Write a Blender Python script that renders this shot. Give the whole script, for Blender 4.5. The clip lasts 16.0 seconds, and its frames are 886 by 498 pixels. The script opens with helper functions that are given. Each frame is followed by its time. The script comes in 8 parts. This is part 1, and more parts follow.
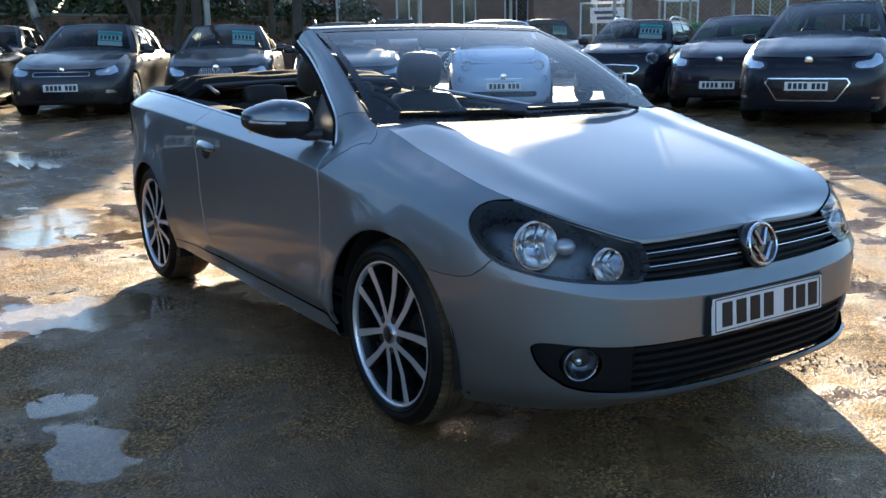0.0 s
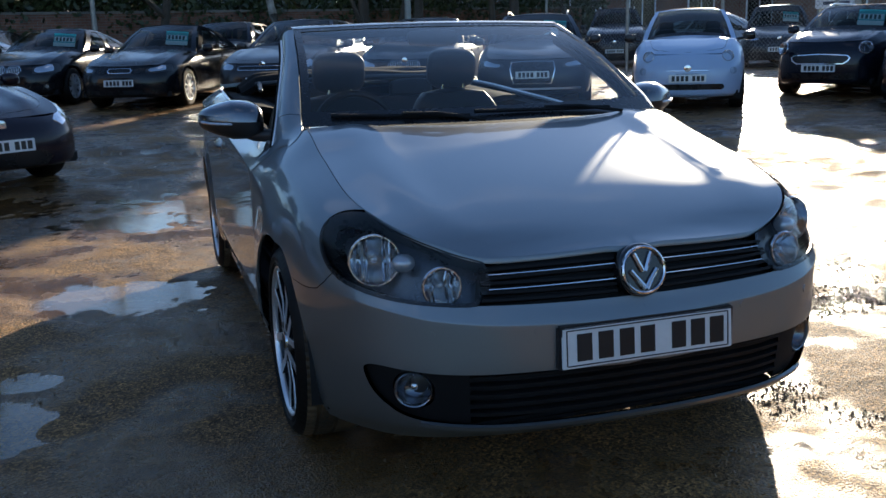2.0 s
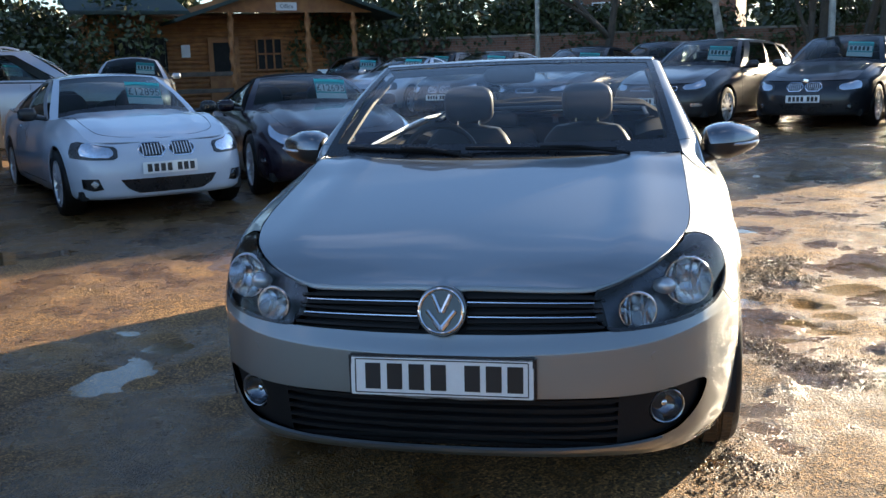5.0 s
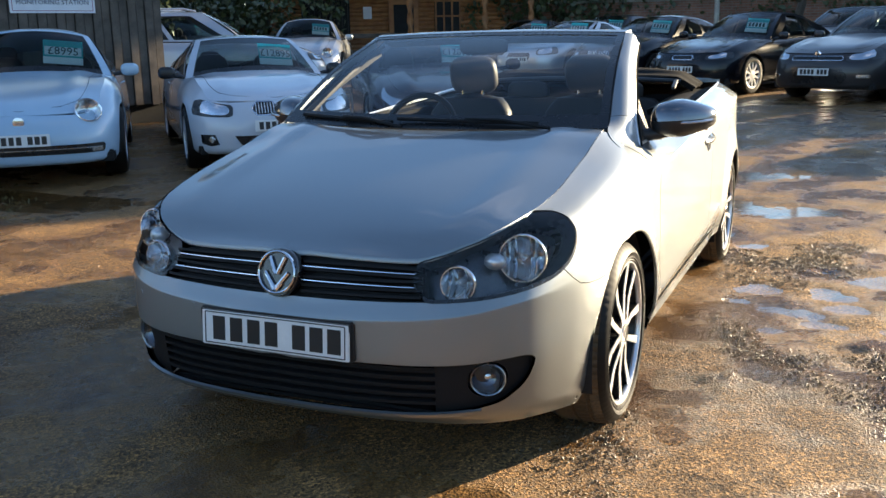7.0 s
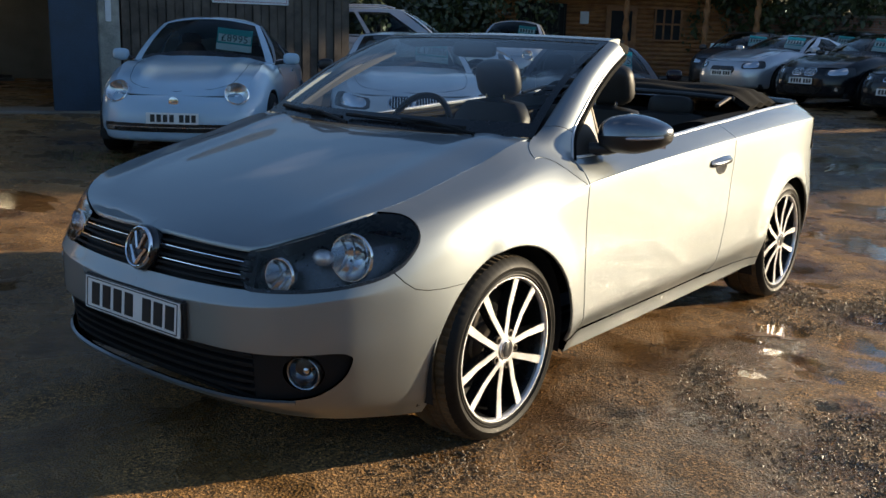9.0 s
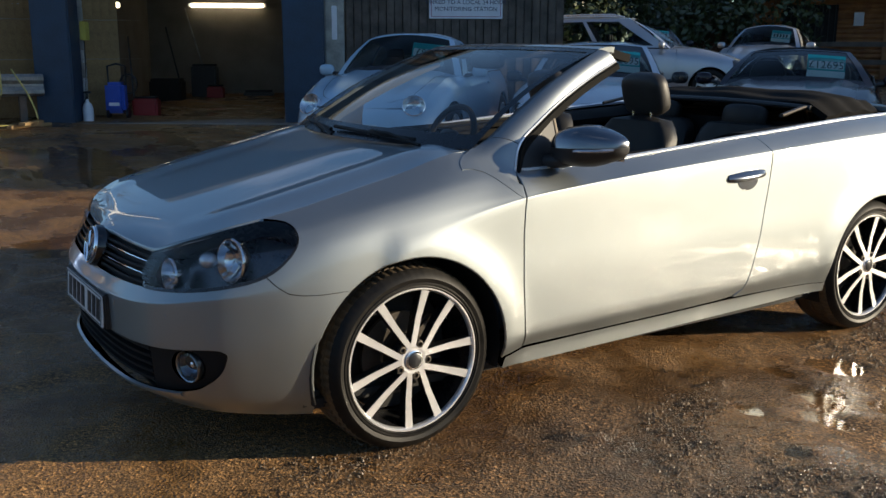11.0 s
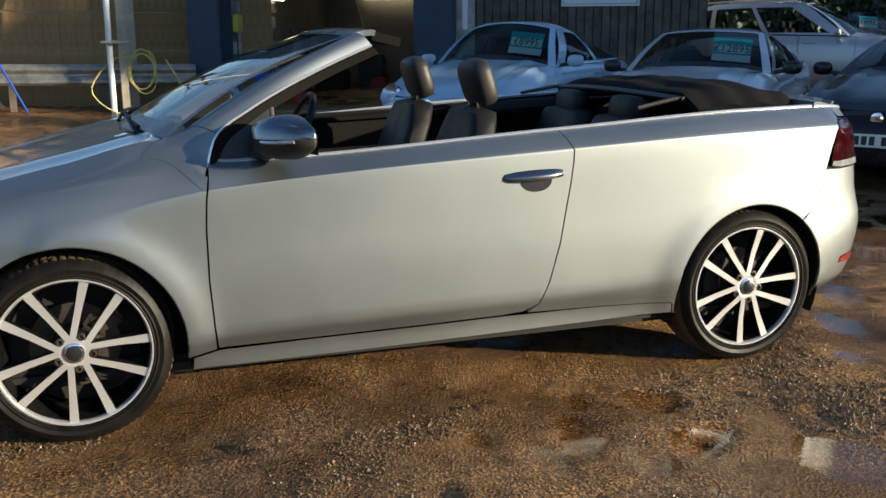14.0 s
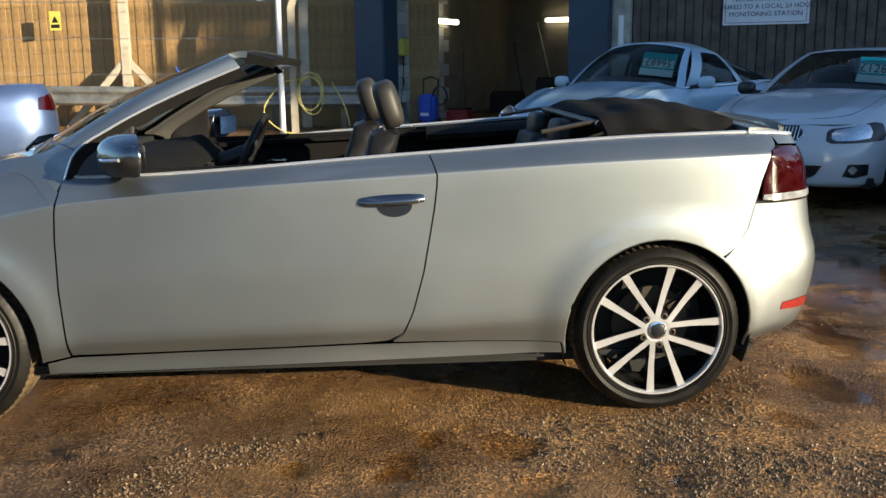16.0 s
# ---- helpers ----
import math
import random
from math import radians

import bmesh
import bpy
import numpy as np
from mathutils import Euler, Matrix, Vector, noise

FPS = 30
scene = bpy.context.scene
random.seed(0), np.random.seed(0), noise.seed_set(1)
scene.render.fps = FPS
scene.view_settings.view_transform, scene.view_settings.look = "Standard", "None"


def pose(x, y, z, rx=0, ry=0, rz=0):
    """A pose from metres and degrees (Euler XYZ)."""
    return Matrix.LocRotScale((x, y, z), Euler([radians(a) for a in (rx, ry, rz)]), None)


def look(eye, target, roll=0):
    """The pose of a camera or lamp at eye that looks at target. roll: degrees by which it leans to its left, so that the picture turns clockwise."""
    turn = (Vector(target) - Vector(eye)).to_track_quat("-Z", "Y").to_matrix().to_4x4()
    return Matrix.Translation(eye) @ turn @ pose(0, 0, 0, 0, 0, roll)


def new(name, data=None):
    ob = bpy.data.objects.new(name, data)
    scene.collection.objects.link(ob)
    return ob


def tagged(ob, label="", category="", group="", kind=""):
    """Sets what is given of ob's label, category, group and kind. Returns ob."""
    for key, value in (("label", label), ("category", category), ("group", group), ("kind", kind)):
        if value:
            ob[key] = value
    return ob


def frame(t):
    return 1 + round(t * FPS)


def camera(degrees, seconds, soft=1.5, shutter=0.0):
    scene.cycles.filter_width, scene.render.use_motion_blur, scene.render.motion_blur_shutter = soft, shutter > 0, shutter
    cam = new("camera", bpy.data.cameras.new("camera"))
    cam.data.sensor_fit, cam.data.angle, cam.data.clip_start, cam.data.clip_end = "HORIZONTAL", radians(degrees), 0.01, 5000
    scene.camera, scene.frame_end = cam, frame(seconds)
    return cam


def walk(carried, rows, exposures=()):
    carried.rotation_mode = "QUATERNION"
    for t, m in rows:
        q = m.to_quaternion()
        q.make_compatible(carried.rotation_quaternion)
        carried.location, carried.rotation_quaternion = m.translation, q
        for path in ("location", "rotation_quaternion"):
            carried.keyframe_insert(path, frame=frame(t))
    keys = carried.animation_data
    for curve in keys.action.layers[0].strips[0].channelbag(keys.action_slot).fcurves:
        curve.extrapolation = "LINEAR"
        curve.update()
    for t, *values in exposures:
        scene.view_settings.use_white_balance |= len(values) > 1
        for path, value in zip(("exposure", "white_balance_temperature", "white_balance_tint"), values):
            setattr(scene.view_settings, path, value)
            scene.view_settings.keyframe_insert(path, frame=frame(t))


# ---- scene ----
cam = camera(50.6, 16.0)
PATH = [
    (0, (-2.364, -2.621, 1.258), (-1.289, -0.989, 0.836), -0.9),
    (0.5, (-2.107, -2.695, 1.259), (-1.14, -1.0, 0.823), -1.3),
    (1, (-1.86, -2.823, 1.271), (-1.025, -1.056, 0.846), -1.4),
    (1.5, (-1.592, -2.949, 1.285), (-0.867, -1.135, 0.855), -1.3),
    (2, (-1.275, -2.983, 1.269), (-0.67, -1.126, 0.837), -1.6),
    (2.5, (-0.964, -3.06, 1.283), (-0.512, -1.157, 0.863), -1.5),
    (3, (-0.652, -3.212, 1.306), (-0.333, -1.284, 0.88), -1.0),
    (3.5, (-0.365, -3.243, 1.282), (-0.191, -1.293, 0.874), -0.9),
    (4, (-0.081, -3.273, 1.298), (-0.132, -1.312, 0.907), -1.1),
    (4.2, (0.047, -3.304, 1.292), (-0.095, -1.346, 0.91), -1.4),
    (6.3, (1.207, -3.249, 1.341), (0.574, -1.396, 0.935), -0.9),
    (6.5, (1.309, -3.199, 1.32), (0.636, -1.363, 0.901), -0.8),
    (7, (1.561, -3.082, 1.319), (0.762, -1.301, 0.883), -1.1),
    (7.5, (1.87, -2.987, 1.311), (0.924, -1.276, 0.888), -0.5),
    (8, (2.121, -2.842, 1.313), (1.083, -1.186, 0.888), 0.4),
    (8.2, (2.203, -2.765, 1.297), (1.134, -1.126, 0.882), 1.1),
    (10.3, (3.091, -1.918, 1.344), (1.601, -0.661, 0.896), 0.5),
    (10.5, (3.166, -1.816, 1.32), (1.636, -0.603, 0.886), 0.7),
    (11, (3.402, -1.572, 1.34), (1.773, -0.491, 0.92), 0.2),
    (11.5, (3.492, -1.286, 1.321), (1.81, -0.292, 0.894), 0.2),
    (12, (3.566, -1.006, 1.326), (1.845, -0.093, 0.874), -0.4),
    (12.5, (3.724, -0.699, 1.326), (1.96, 0.132, 0.878), -0.3),
    (13, (3.805, -0.399, 1.31), (2.022, 0.386, 0.86), -0.3),
    (13.5, (3.856, -0.087, 1.315), (2.041, 0.63, 0.874), -0.3),
    (14, (3.992, 0.23, 1.311), (2.139, 0.842, 0.874), -0.2),
    (14.5, (4.069, 0.543, 1.306), (2.183, 1.037, 0.86), -0.6),
    (15, (4.058, 0.883, 1.29), (2.14, 1.242, 0.851), -0.7),
    (15.5, (4.115, 1.231, 1.296), (2.17, 1.456, 0.888), -0.6),
    (16, (4.147, 1.574, 1.294), (2.189, 1.7, 0.906), -0.6),
]
EXPOSURES = [(0.0, 1.95, 6600, 11), (1.0, 1.75, 6450, 12), (2.0, 1.15, 6150, 14), (3.0, 0.55, 6100, 15), (3.5, 0.6, 6150, 15), (4.0, 1.4, 6300, 15), (6.5, 2.0, 6800, 12), (7.0, 1.9, 6850, 12), (8.0, 1.38, 6850, 12), (11.0, 0.82, 6350, 12), (12.5, 0.95, 6300, 11), (14.0, 0.98, 6300, 9), (16.0, 1.28, 6500, 9)]
walk(cam, [(t, look(eye, target, roll)) for t, eye, target, roll in PATH], EXPOSURES)

# ---- light ----
SUN_AZ, SUN_EL = 36.0, 12.3  # degrees from +y towards +x, and above the horizon
world = bpy.data.worlds.new("world")
scene.world = world
world.use_nodes = True
sky = world.node_tree.nodes.new("ShaderNodeTexSky")
sky.sky_type, sky.sun_disc = "NISHITA", False
sky.sun_elevation, sky.sun_rotation = radians(SUN_EL), radians(SUN_AZ)
sky.air_density, sky.dust_density, sky.ozone_density = 1.0, 0.25, 3.2
wn_, wl_ = world.node_tree.nodes, world.node_tree.links
wtc, cloud, cramp, cmix = wn_.new("ShaderNodeTexCoord"), wn_.new("ShaderNodeTexNoise"), wn_.new("ShaderNodeValToRGB"), wn_.new("ShaderNodeMixRGB")
wmap = wn_.new("ShaderNodeMapping")
wmap.inputs["Scale"].default_value = (1.0, 1.0, 2.6)
cloud.inputs["Scale"].default_value, cloud.inputs["Detail"].default_value, cloud.inputs["Roughness"].default_value = 2.4, 7.0, 0.58
cramp.color_ramp.elements[0].position, cramp.color_ramp.elements[1].position = 0.57, 0.82
wl_.new(wtc.outputs["Generated"], wmap.inputs["Vector"]), wl_.new(wmap.outputs["Vector"], cloud.inputs["Vector"])
wl_.new(cloud.outputs["Fac"], cramp.inputs["Fac"]), wl_.new(cramp.outputs["Color"], cmix.inputs[0])
wl_.new(sky.outputs["Color"], cmix.inputs[1])
cmix.inputs[2].default_value = (3.8, 4.3, 5.4, 1)  # sunlit cloud
wl_.new(cmix.outputs["Color"], wn_["Background"].inputs["Color"])
wn_["Background"].inputs["Strength"].default_value = 0.098
sun = new("sun", bpy.data.lights.new("sun", "SUN"))
sun.data.energy, sun.data.angle, sun.data.color = 5.0, radians(0.6), (1.0, 0.845, 0.59)
sun_way = Vector((math.sin(radians(SUN_AZ)) * math.cos(radians(SUN_EL)), math.cos(radians(SUN_AZ)) * math.cos(radians(SUN_EL)), math.sin(radians(SUN_EL))))
sun.matrix_world = look(sun_way * 60, (0, 0, 0))


# ---- materials ----
def mat(name, color, rough=0.5, metal=0.0, vary=0.15, scale=6.0, fine=60.0, bump=0.0, coat=0.0, spec=0.5, color2=None, rough_vary=0.1, dist=0.01):
    """A surface with two scales of variation in colour and roughness, and a fine relief."""
    m = bpy.data.materials.new(name)
    m.use_nodes = True
    nt = m.node_tree
    n, li = nt.nodes, nt.links
    b = n["Principled BSDF"]
    tc = n.new("ShaderNodeTexCoord")
    big, small = n.new("ShaderNodeTexNoise"), n.new("ShaderNodeTexNoise")
    big.inputs["Scale"].default_value, small.inputs["Scale"].default_value = scale, fine
    big.inputs["Detail"].default_value, small.inputs["Detail"].default_value = 5.0, 3.0
    li.new(tc.outputs["Object"], big.inputs["Vector"]), li.new(tc.outputs["Object"], small.inputs["Vector"])
    add = n.new("ShaderNodeMath")
    add.operation = "MULTIPLY_ADD"
    li.new(small.outputs["Fac"], add.inputs[0])
    add.inputs[1].default_value = 0.5
    li.new(big.outputs["Fac"], add.inputs[2])
    ramp = n.new("ShaderNodeValToRGB")
    c2 = color2 or tuple(min(1.0, c * (1 + vary)) for c in color)
    ramp.color_ramp.elements[0].position, ramp.color_ramp.elements[1].position = 0.5, 1.0
    ramp.color_ramp.elements[0].color = (*[c * (1 - vary) for c in color], 1)
    ramp.color_ramp.elements[1].color = (*c2, 1)
    li.new(add.outputs[0], ramp.inputs["Fac"])
    li.new(ramp.outputs["Color"], b.inputs["Base Color"])
    mr = n.new("ShaderNodeMapRange")
    mr.inputs["From Min"].default_value, mr.inputs["From Max"].default_value = 0.5, 1.0
    mr.inputs["To Min"].default_value, mr.inputs["To Max"].default_value = max(0.02, rough - rough_vary), min(1.0, rough + rough_vary)
    li.new(add.outputs[0], mr.inputs["Value"])
    li.new(mr.outputs["Result"], b.inputs["Roughness"])
    b.inputs["Metallic"].default_value = metal
    b.inputs["Specular IOR Level"].default_value = spec
    if coat:
        b.inputs["Coat Weight"].default_value, b.inputs["Coat Roughness"].default_value = coat, 0.04
    if bump:
        bp = n.new("ShaderNodeBump")
        bp.inputs["Strength"].default_value, bp.inputs["Distance"].default_value = bump, dist
        li.new(add.outputs[0], bp.inputs["Height"])
        li.new(bp.outputs["Normal"], b.inputs["Normal"])
    return m


def glass(name, tint, gloss_ior=1.5):
    """A thin pane: tinted see-through, with a sharp reflection that grows at grazing angles."""
    m = bpy.data.materials.new(name)
    m.use_nodes = True
    n, li = m.node_tree.nodes, m.node_tree.links
    n.remove(n["Principled BSDF"])
    tr, gl, mx, fr, pw, ad = n.new("ShaderNodeBsdfTransparent"), n.new("ShaderNodeBsdfGlossy"), n.new("ShaderNodeMixShader"), n.new("ShaderNodeLayerWeight"), n.new("ShaderNodeMath"), n.new("ShaderNodeMath")
    tr.inputs["Color"].default_value = (*tint, 1)
    gl.inputs["Roughness"].default_value = 0.02
    base = ((gloss_ior - 1) / (gloss_ior + 1)) ** 2 * 1.7
    pw.operation, ad.operation = "POWER", "MULTIPLY_ADD"
    pw.inputs[1].default_value, ad.inputs[1].default_value, ad.inputs[2].default_value = 4.5, 1 - base, base
    li.new(fr.outputs["Facing"], pw.inputs[0]), li.new(pw.outputs[0], ad.inputs[0]), li.new(ad.outputs[0], mx.inputs[0]), li.new(tr.outputs[0], mx.inputs[1]), li.new(gl.outputs[0], mx.inputs[2])
    li.new(mx.outputs[0], n["Material Output"].inputs["Surface"])
    return m


def paint(name, color, metal=0.5, rough=0.34, coat=1.0):
    return mat(name, color, rough=rough, metal=metal, vary=0.04, scale=2.0, fine=700.0, coat=coat, rough_vary=0.03, spec=0.5 if coat > 0.5 else 0.25)


SILVER = paint("silver_paint", (0.262, 0.287, 0.299), 1.0, 0.52)
SILVER.node_tree.nodes["Principled BSDF"].inputs["Coat Roughness"].default_value = 0.015
SILVER.node_tree.nodes["Principled BSDF"].inputs["Coat IOR"].default_value = 1.55
# smoother, darker copy of body silver; shade on mirror and handle put in colour
SILVER_SHADED = paint("shaded_silver_paint", (0.17, 0.18, 0.195), 1.0, 0.24)
WHITE_BLUE = paint("pale_blue_paint", (0.34, 0.49, 0.62), 0.0, 0.3)
WHITE = paint("white_paint", (0.46, 0.50, 0.56), 0.0, 0.3)
BLACK_PAINT = paint("black_paint", (0.006, 0.006, 0.008), 0.0, 0.2, 0.35)
PLUM = paint("dark_plum_paint", (0.014, 0.008, 0.014), 0.2, 0.25, 0.35)
BRONZE = paint("grey_bronze_paint", (0.040, 0.036, 0.037), 0.5, 0.3, 0.4)
SLATE = paint("slate_grey_paint", (0.030, 0.031, 0.035), 0.5, 0.3, 0.4)
STEEL = paint("light_silver_paint", (0.45, 0.47, 0.50), 0.7, 0.35)
CREAM_WHITE = paint("powder_blue_paint", (0.38, 0.50, 0.68), 0.0, 0.3)
NAVY = paint("dark_navy_paint", (0.008, 0.010, 0.018), 0.2, 0.25, 0.35)
SKY_CAR = paint("light_blue_metal_paint", (0.075, 0.12, 0.25), 0.6, 0.35)
BLACK_PLASTIC = mat("black_plastic", (0.018, 0.018, 0.019), 0.45, vary=0.25, fine=300, bump=0.05, dist=0.001)
SATIN_BLACK = mat("satin_black", (0.010, 0.010, 0.011), 0.28, vary=0.2)
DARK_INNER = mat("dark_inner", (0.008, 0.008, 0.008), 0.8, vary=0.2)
RUBBER = mat("tyre_rubber", (0.0045, 0.0044, 0.0043), 0.5, spec=0.22, vary=0.4, scale=14, fine=200, bump=0.15, dist=0.002, color2=(0.011, 0.0095, 0.0078))
MUDDY_RUBBER = mat("muddy_tread", (0.03, 0.026, 0.02), 0.75, vary=0.4, scale=9, fine=120, bump=0.3, dist=0.003, color2=(0.16, 0.10, 0.045))
CHROME = mat("chrome", (0.78, 0.78, 0.80), 0.09, 1.0, vary=0.03, rough_vary=0.03)
ALLOY = mat("machined_alloy", (0.80, 0.80, 0.81), 0.32, 0.75, vary=0.02, fine=90, rough_vary=0.03)
GLOSS_BLACK = mat("gloss_black", (0.008, 0.008, 0.009), 0.18, vary=0.2, coat=0.6)
WHEEL_BLACK = mat("wheel_black", (0.006, 0.006, 0.0065), 0.3, spec=0.35, vary=0.3, scale=20, fine=200)
DISC_STEEL = mat("brake_steel", (0.07, 0.06, 0.05), 0.5, 0.7, vary=0.25, fine=150)
LEATHER = mat("black_leather", (0.010, 0.0095, 0.009), 0.5, spec=0.3, vary=0.3, scale=12, fine=350, bump=0.25, dist=0.002)
GREY_LEATHER = mat("grey_leather", (0.028, 0.026, 0.024), 0.5, spec=0.4, vary=0.25, scale=12, fine=350, bump=0.25, dist=0.002)
TRIM_BLACK = mat("black_door_trim", (0.008, 0.0078, 0.0075), 0.8, spec=0.1, vary=0.3, fine=350, bump=0.15, dist=0.001)
FOG_BOWL = mat("dark_fog_reflector", (0.16, 0.17, 0.19), 0.12, 1.0, vary=0.4, scale=30, fine=90, bump=0.3, dist=0.003)
GRILLE_BLACK = mat("grille_black", (0.009, 0.009, 0.0095), 0.6, spec=0.2, vary=0.2, fine=300)
FOG_RING = mat("satin_lamp_ring", (0.32, 0.33, 0.34), 0.3, 1.0, vary=0.1)
FABRIC = mat("soft_top_fabric", (0.009, 0.0088, 0.0088), 0.95, spec=0.1, vary=0.3, scale=5, fine=600, bump=0.3, dist=0.002)
# pillar lining with its sunlit look put into the colour
LIT_TRIM = mat("lit_pillar_trim", (0.06, 0.058, 0.054), 0.7, vary=0.1)
PLATE_WHITE = mat("plate_white", (0.72, 0.73, 0.72), 0.35, vary=0.05, coat=0.3)
PLATE_BLACK = mat("plate_black", (0.012, 0.012, 0.013), 0.4)
LAMP_CHROME = mat("lamp_reflector", (0.66, 0.68, 0.71), 0.10, 1.0, vary=0.12, scale=45, fine=160, rough_vary=0.05, bump=0.25, dist=0.004)
LAMP_DARK = mat("lamp_housing", (0.035, 0.037, 0.041), 0.3, vary=0.2)
LAMP_INNER = mat("lamp_inner_bezel", (0.10, 0.105, 0.115), 0.32, 0.8, vary=0.25, scale=25, fine=120)
RED_LAMP = mat("red_lamp", (0.026, 0.0008, 0.0012), 0.12, vary=0.3, scale=30, fine=150, coat=1.0)
RED_REFLECTOR = mat("red_reflector", (0.24, 0.012, 0.010), 0.2, vary=0.3, fine=300, coat=1.0)
GREY_LENS = mat("grey_lens", (0.5, 0.52, 0.55), 0.15, 0.6, vary=0.2, scale=30)
PANE = glass("clear_pane", (0.80, 0.84, 0.84), 1.38)
TINTED = glass("tinted_pane", (0.50, 0.57, 0.57), 1.16)
LAMP_GLASS = glass("lamp_glass", (0.97, 0.98, 0.98), 1.28)
TEAL_CARD = mat("teal_price_card", (0.015, 0.42, 0.42), 0.5, vary=0.1)
CARD_WHITE = mat("card_white", (0.74, 0.84, 0.84), 0.5, vary=0.06)
CARD_INK = mat("card_ink", (0.01, 0.06, 0.06), 0.5)


# ---- shapes ----
def pchip(x, y, xs):
    """Smooth curve without overshoot through rows y at the places x."""
    x, y, xs = np.asarray(x, float), np.asarray(y, float), np.asarray(xs, float)
    h = np.diff(x)
    shape = (-1,) + (1,) * (y.ndim - 1)
    dl = np.diff(y, axis=0) / h.reshape(shape)
    m = np.zeros_like(y)
    m[0], m[-1] = dl[0], dl[-1]
    if len(x) > 2:
        a, b = dl[:-1], dl[1:]
        w1, w2 = (2 * h[1:] + h[:-1]).reshape(shape), (h[1:] + 2 * h[:-1]).reshape(shape)
        same = a * b > 0
        safe_a, safe_b = np.where(same, a, 1.0), np.where(same, b, 1.0)
        m[1:-1] = np.where(same, (w1 + w2) / (w1 / safe_a + w2 / safe_b), 0.0)
    i = np.clip(np.searchsorted(x, xs) - 1, 0, len(x) - 2)
    t = ((xs - x[i]) / h[i]).reshape(shape)
    hh = h[i].reshape(shape)
    return y[i] * (1 + 2 * t) * (1 - t) ** 2 + hh * m[i] * t * (1 - t) ** 2 + y[i + 1] * t * t * (3 - 2 * t) + hh * m[i + 1] * t * t * (t - 1)


def spline(points, n, closed=False):
    """n points along a Catmull-Rom curve through the given ones."""
    p = np.asarray(points, float)
    if closed:
        p = np.vstack([p[-1], p, p[0], p[1]])
    else:
        p = np.vstack([2 * p[0] - p[1], p, 2 * p[-1] - p[-2]])
    seg = len(p) - 3
    u = np.linspace(0, seg, n, endpoint=not closed)
    i = np.clip(u.astype(int), 0, seg - 1)
    t = (u - i)[:, None]
    a, b, c, d = p[i], p[i + 1], p[i + 2], p[i + 3]
    return 0.5 * (2 * b + (c - a) * t + (2 * a - 5 * b + 4 * c - d) * t * t + (3 * b - a - 3 * c + d) * t ** 3)


def inside(poly, pts):
    """Which points lie in the polygon."""
    poly, pts = np.asarray(poly), np.asarray(pts)
    x, y = pts[:, 0], pts[:, 1]
    res = np.zeros(len(pts), bool)
    j = len(poly) - 1
    for i in range(len(poly)):
        xi, yi, xj, yj = *poly[i], *poly[j]
        if yi != yj:
            res ^= ((yi > y) != (yj > y)) & (x < (xj - xi) * (y - yi) / (yj - yi) + xi)
        j = i
    return res


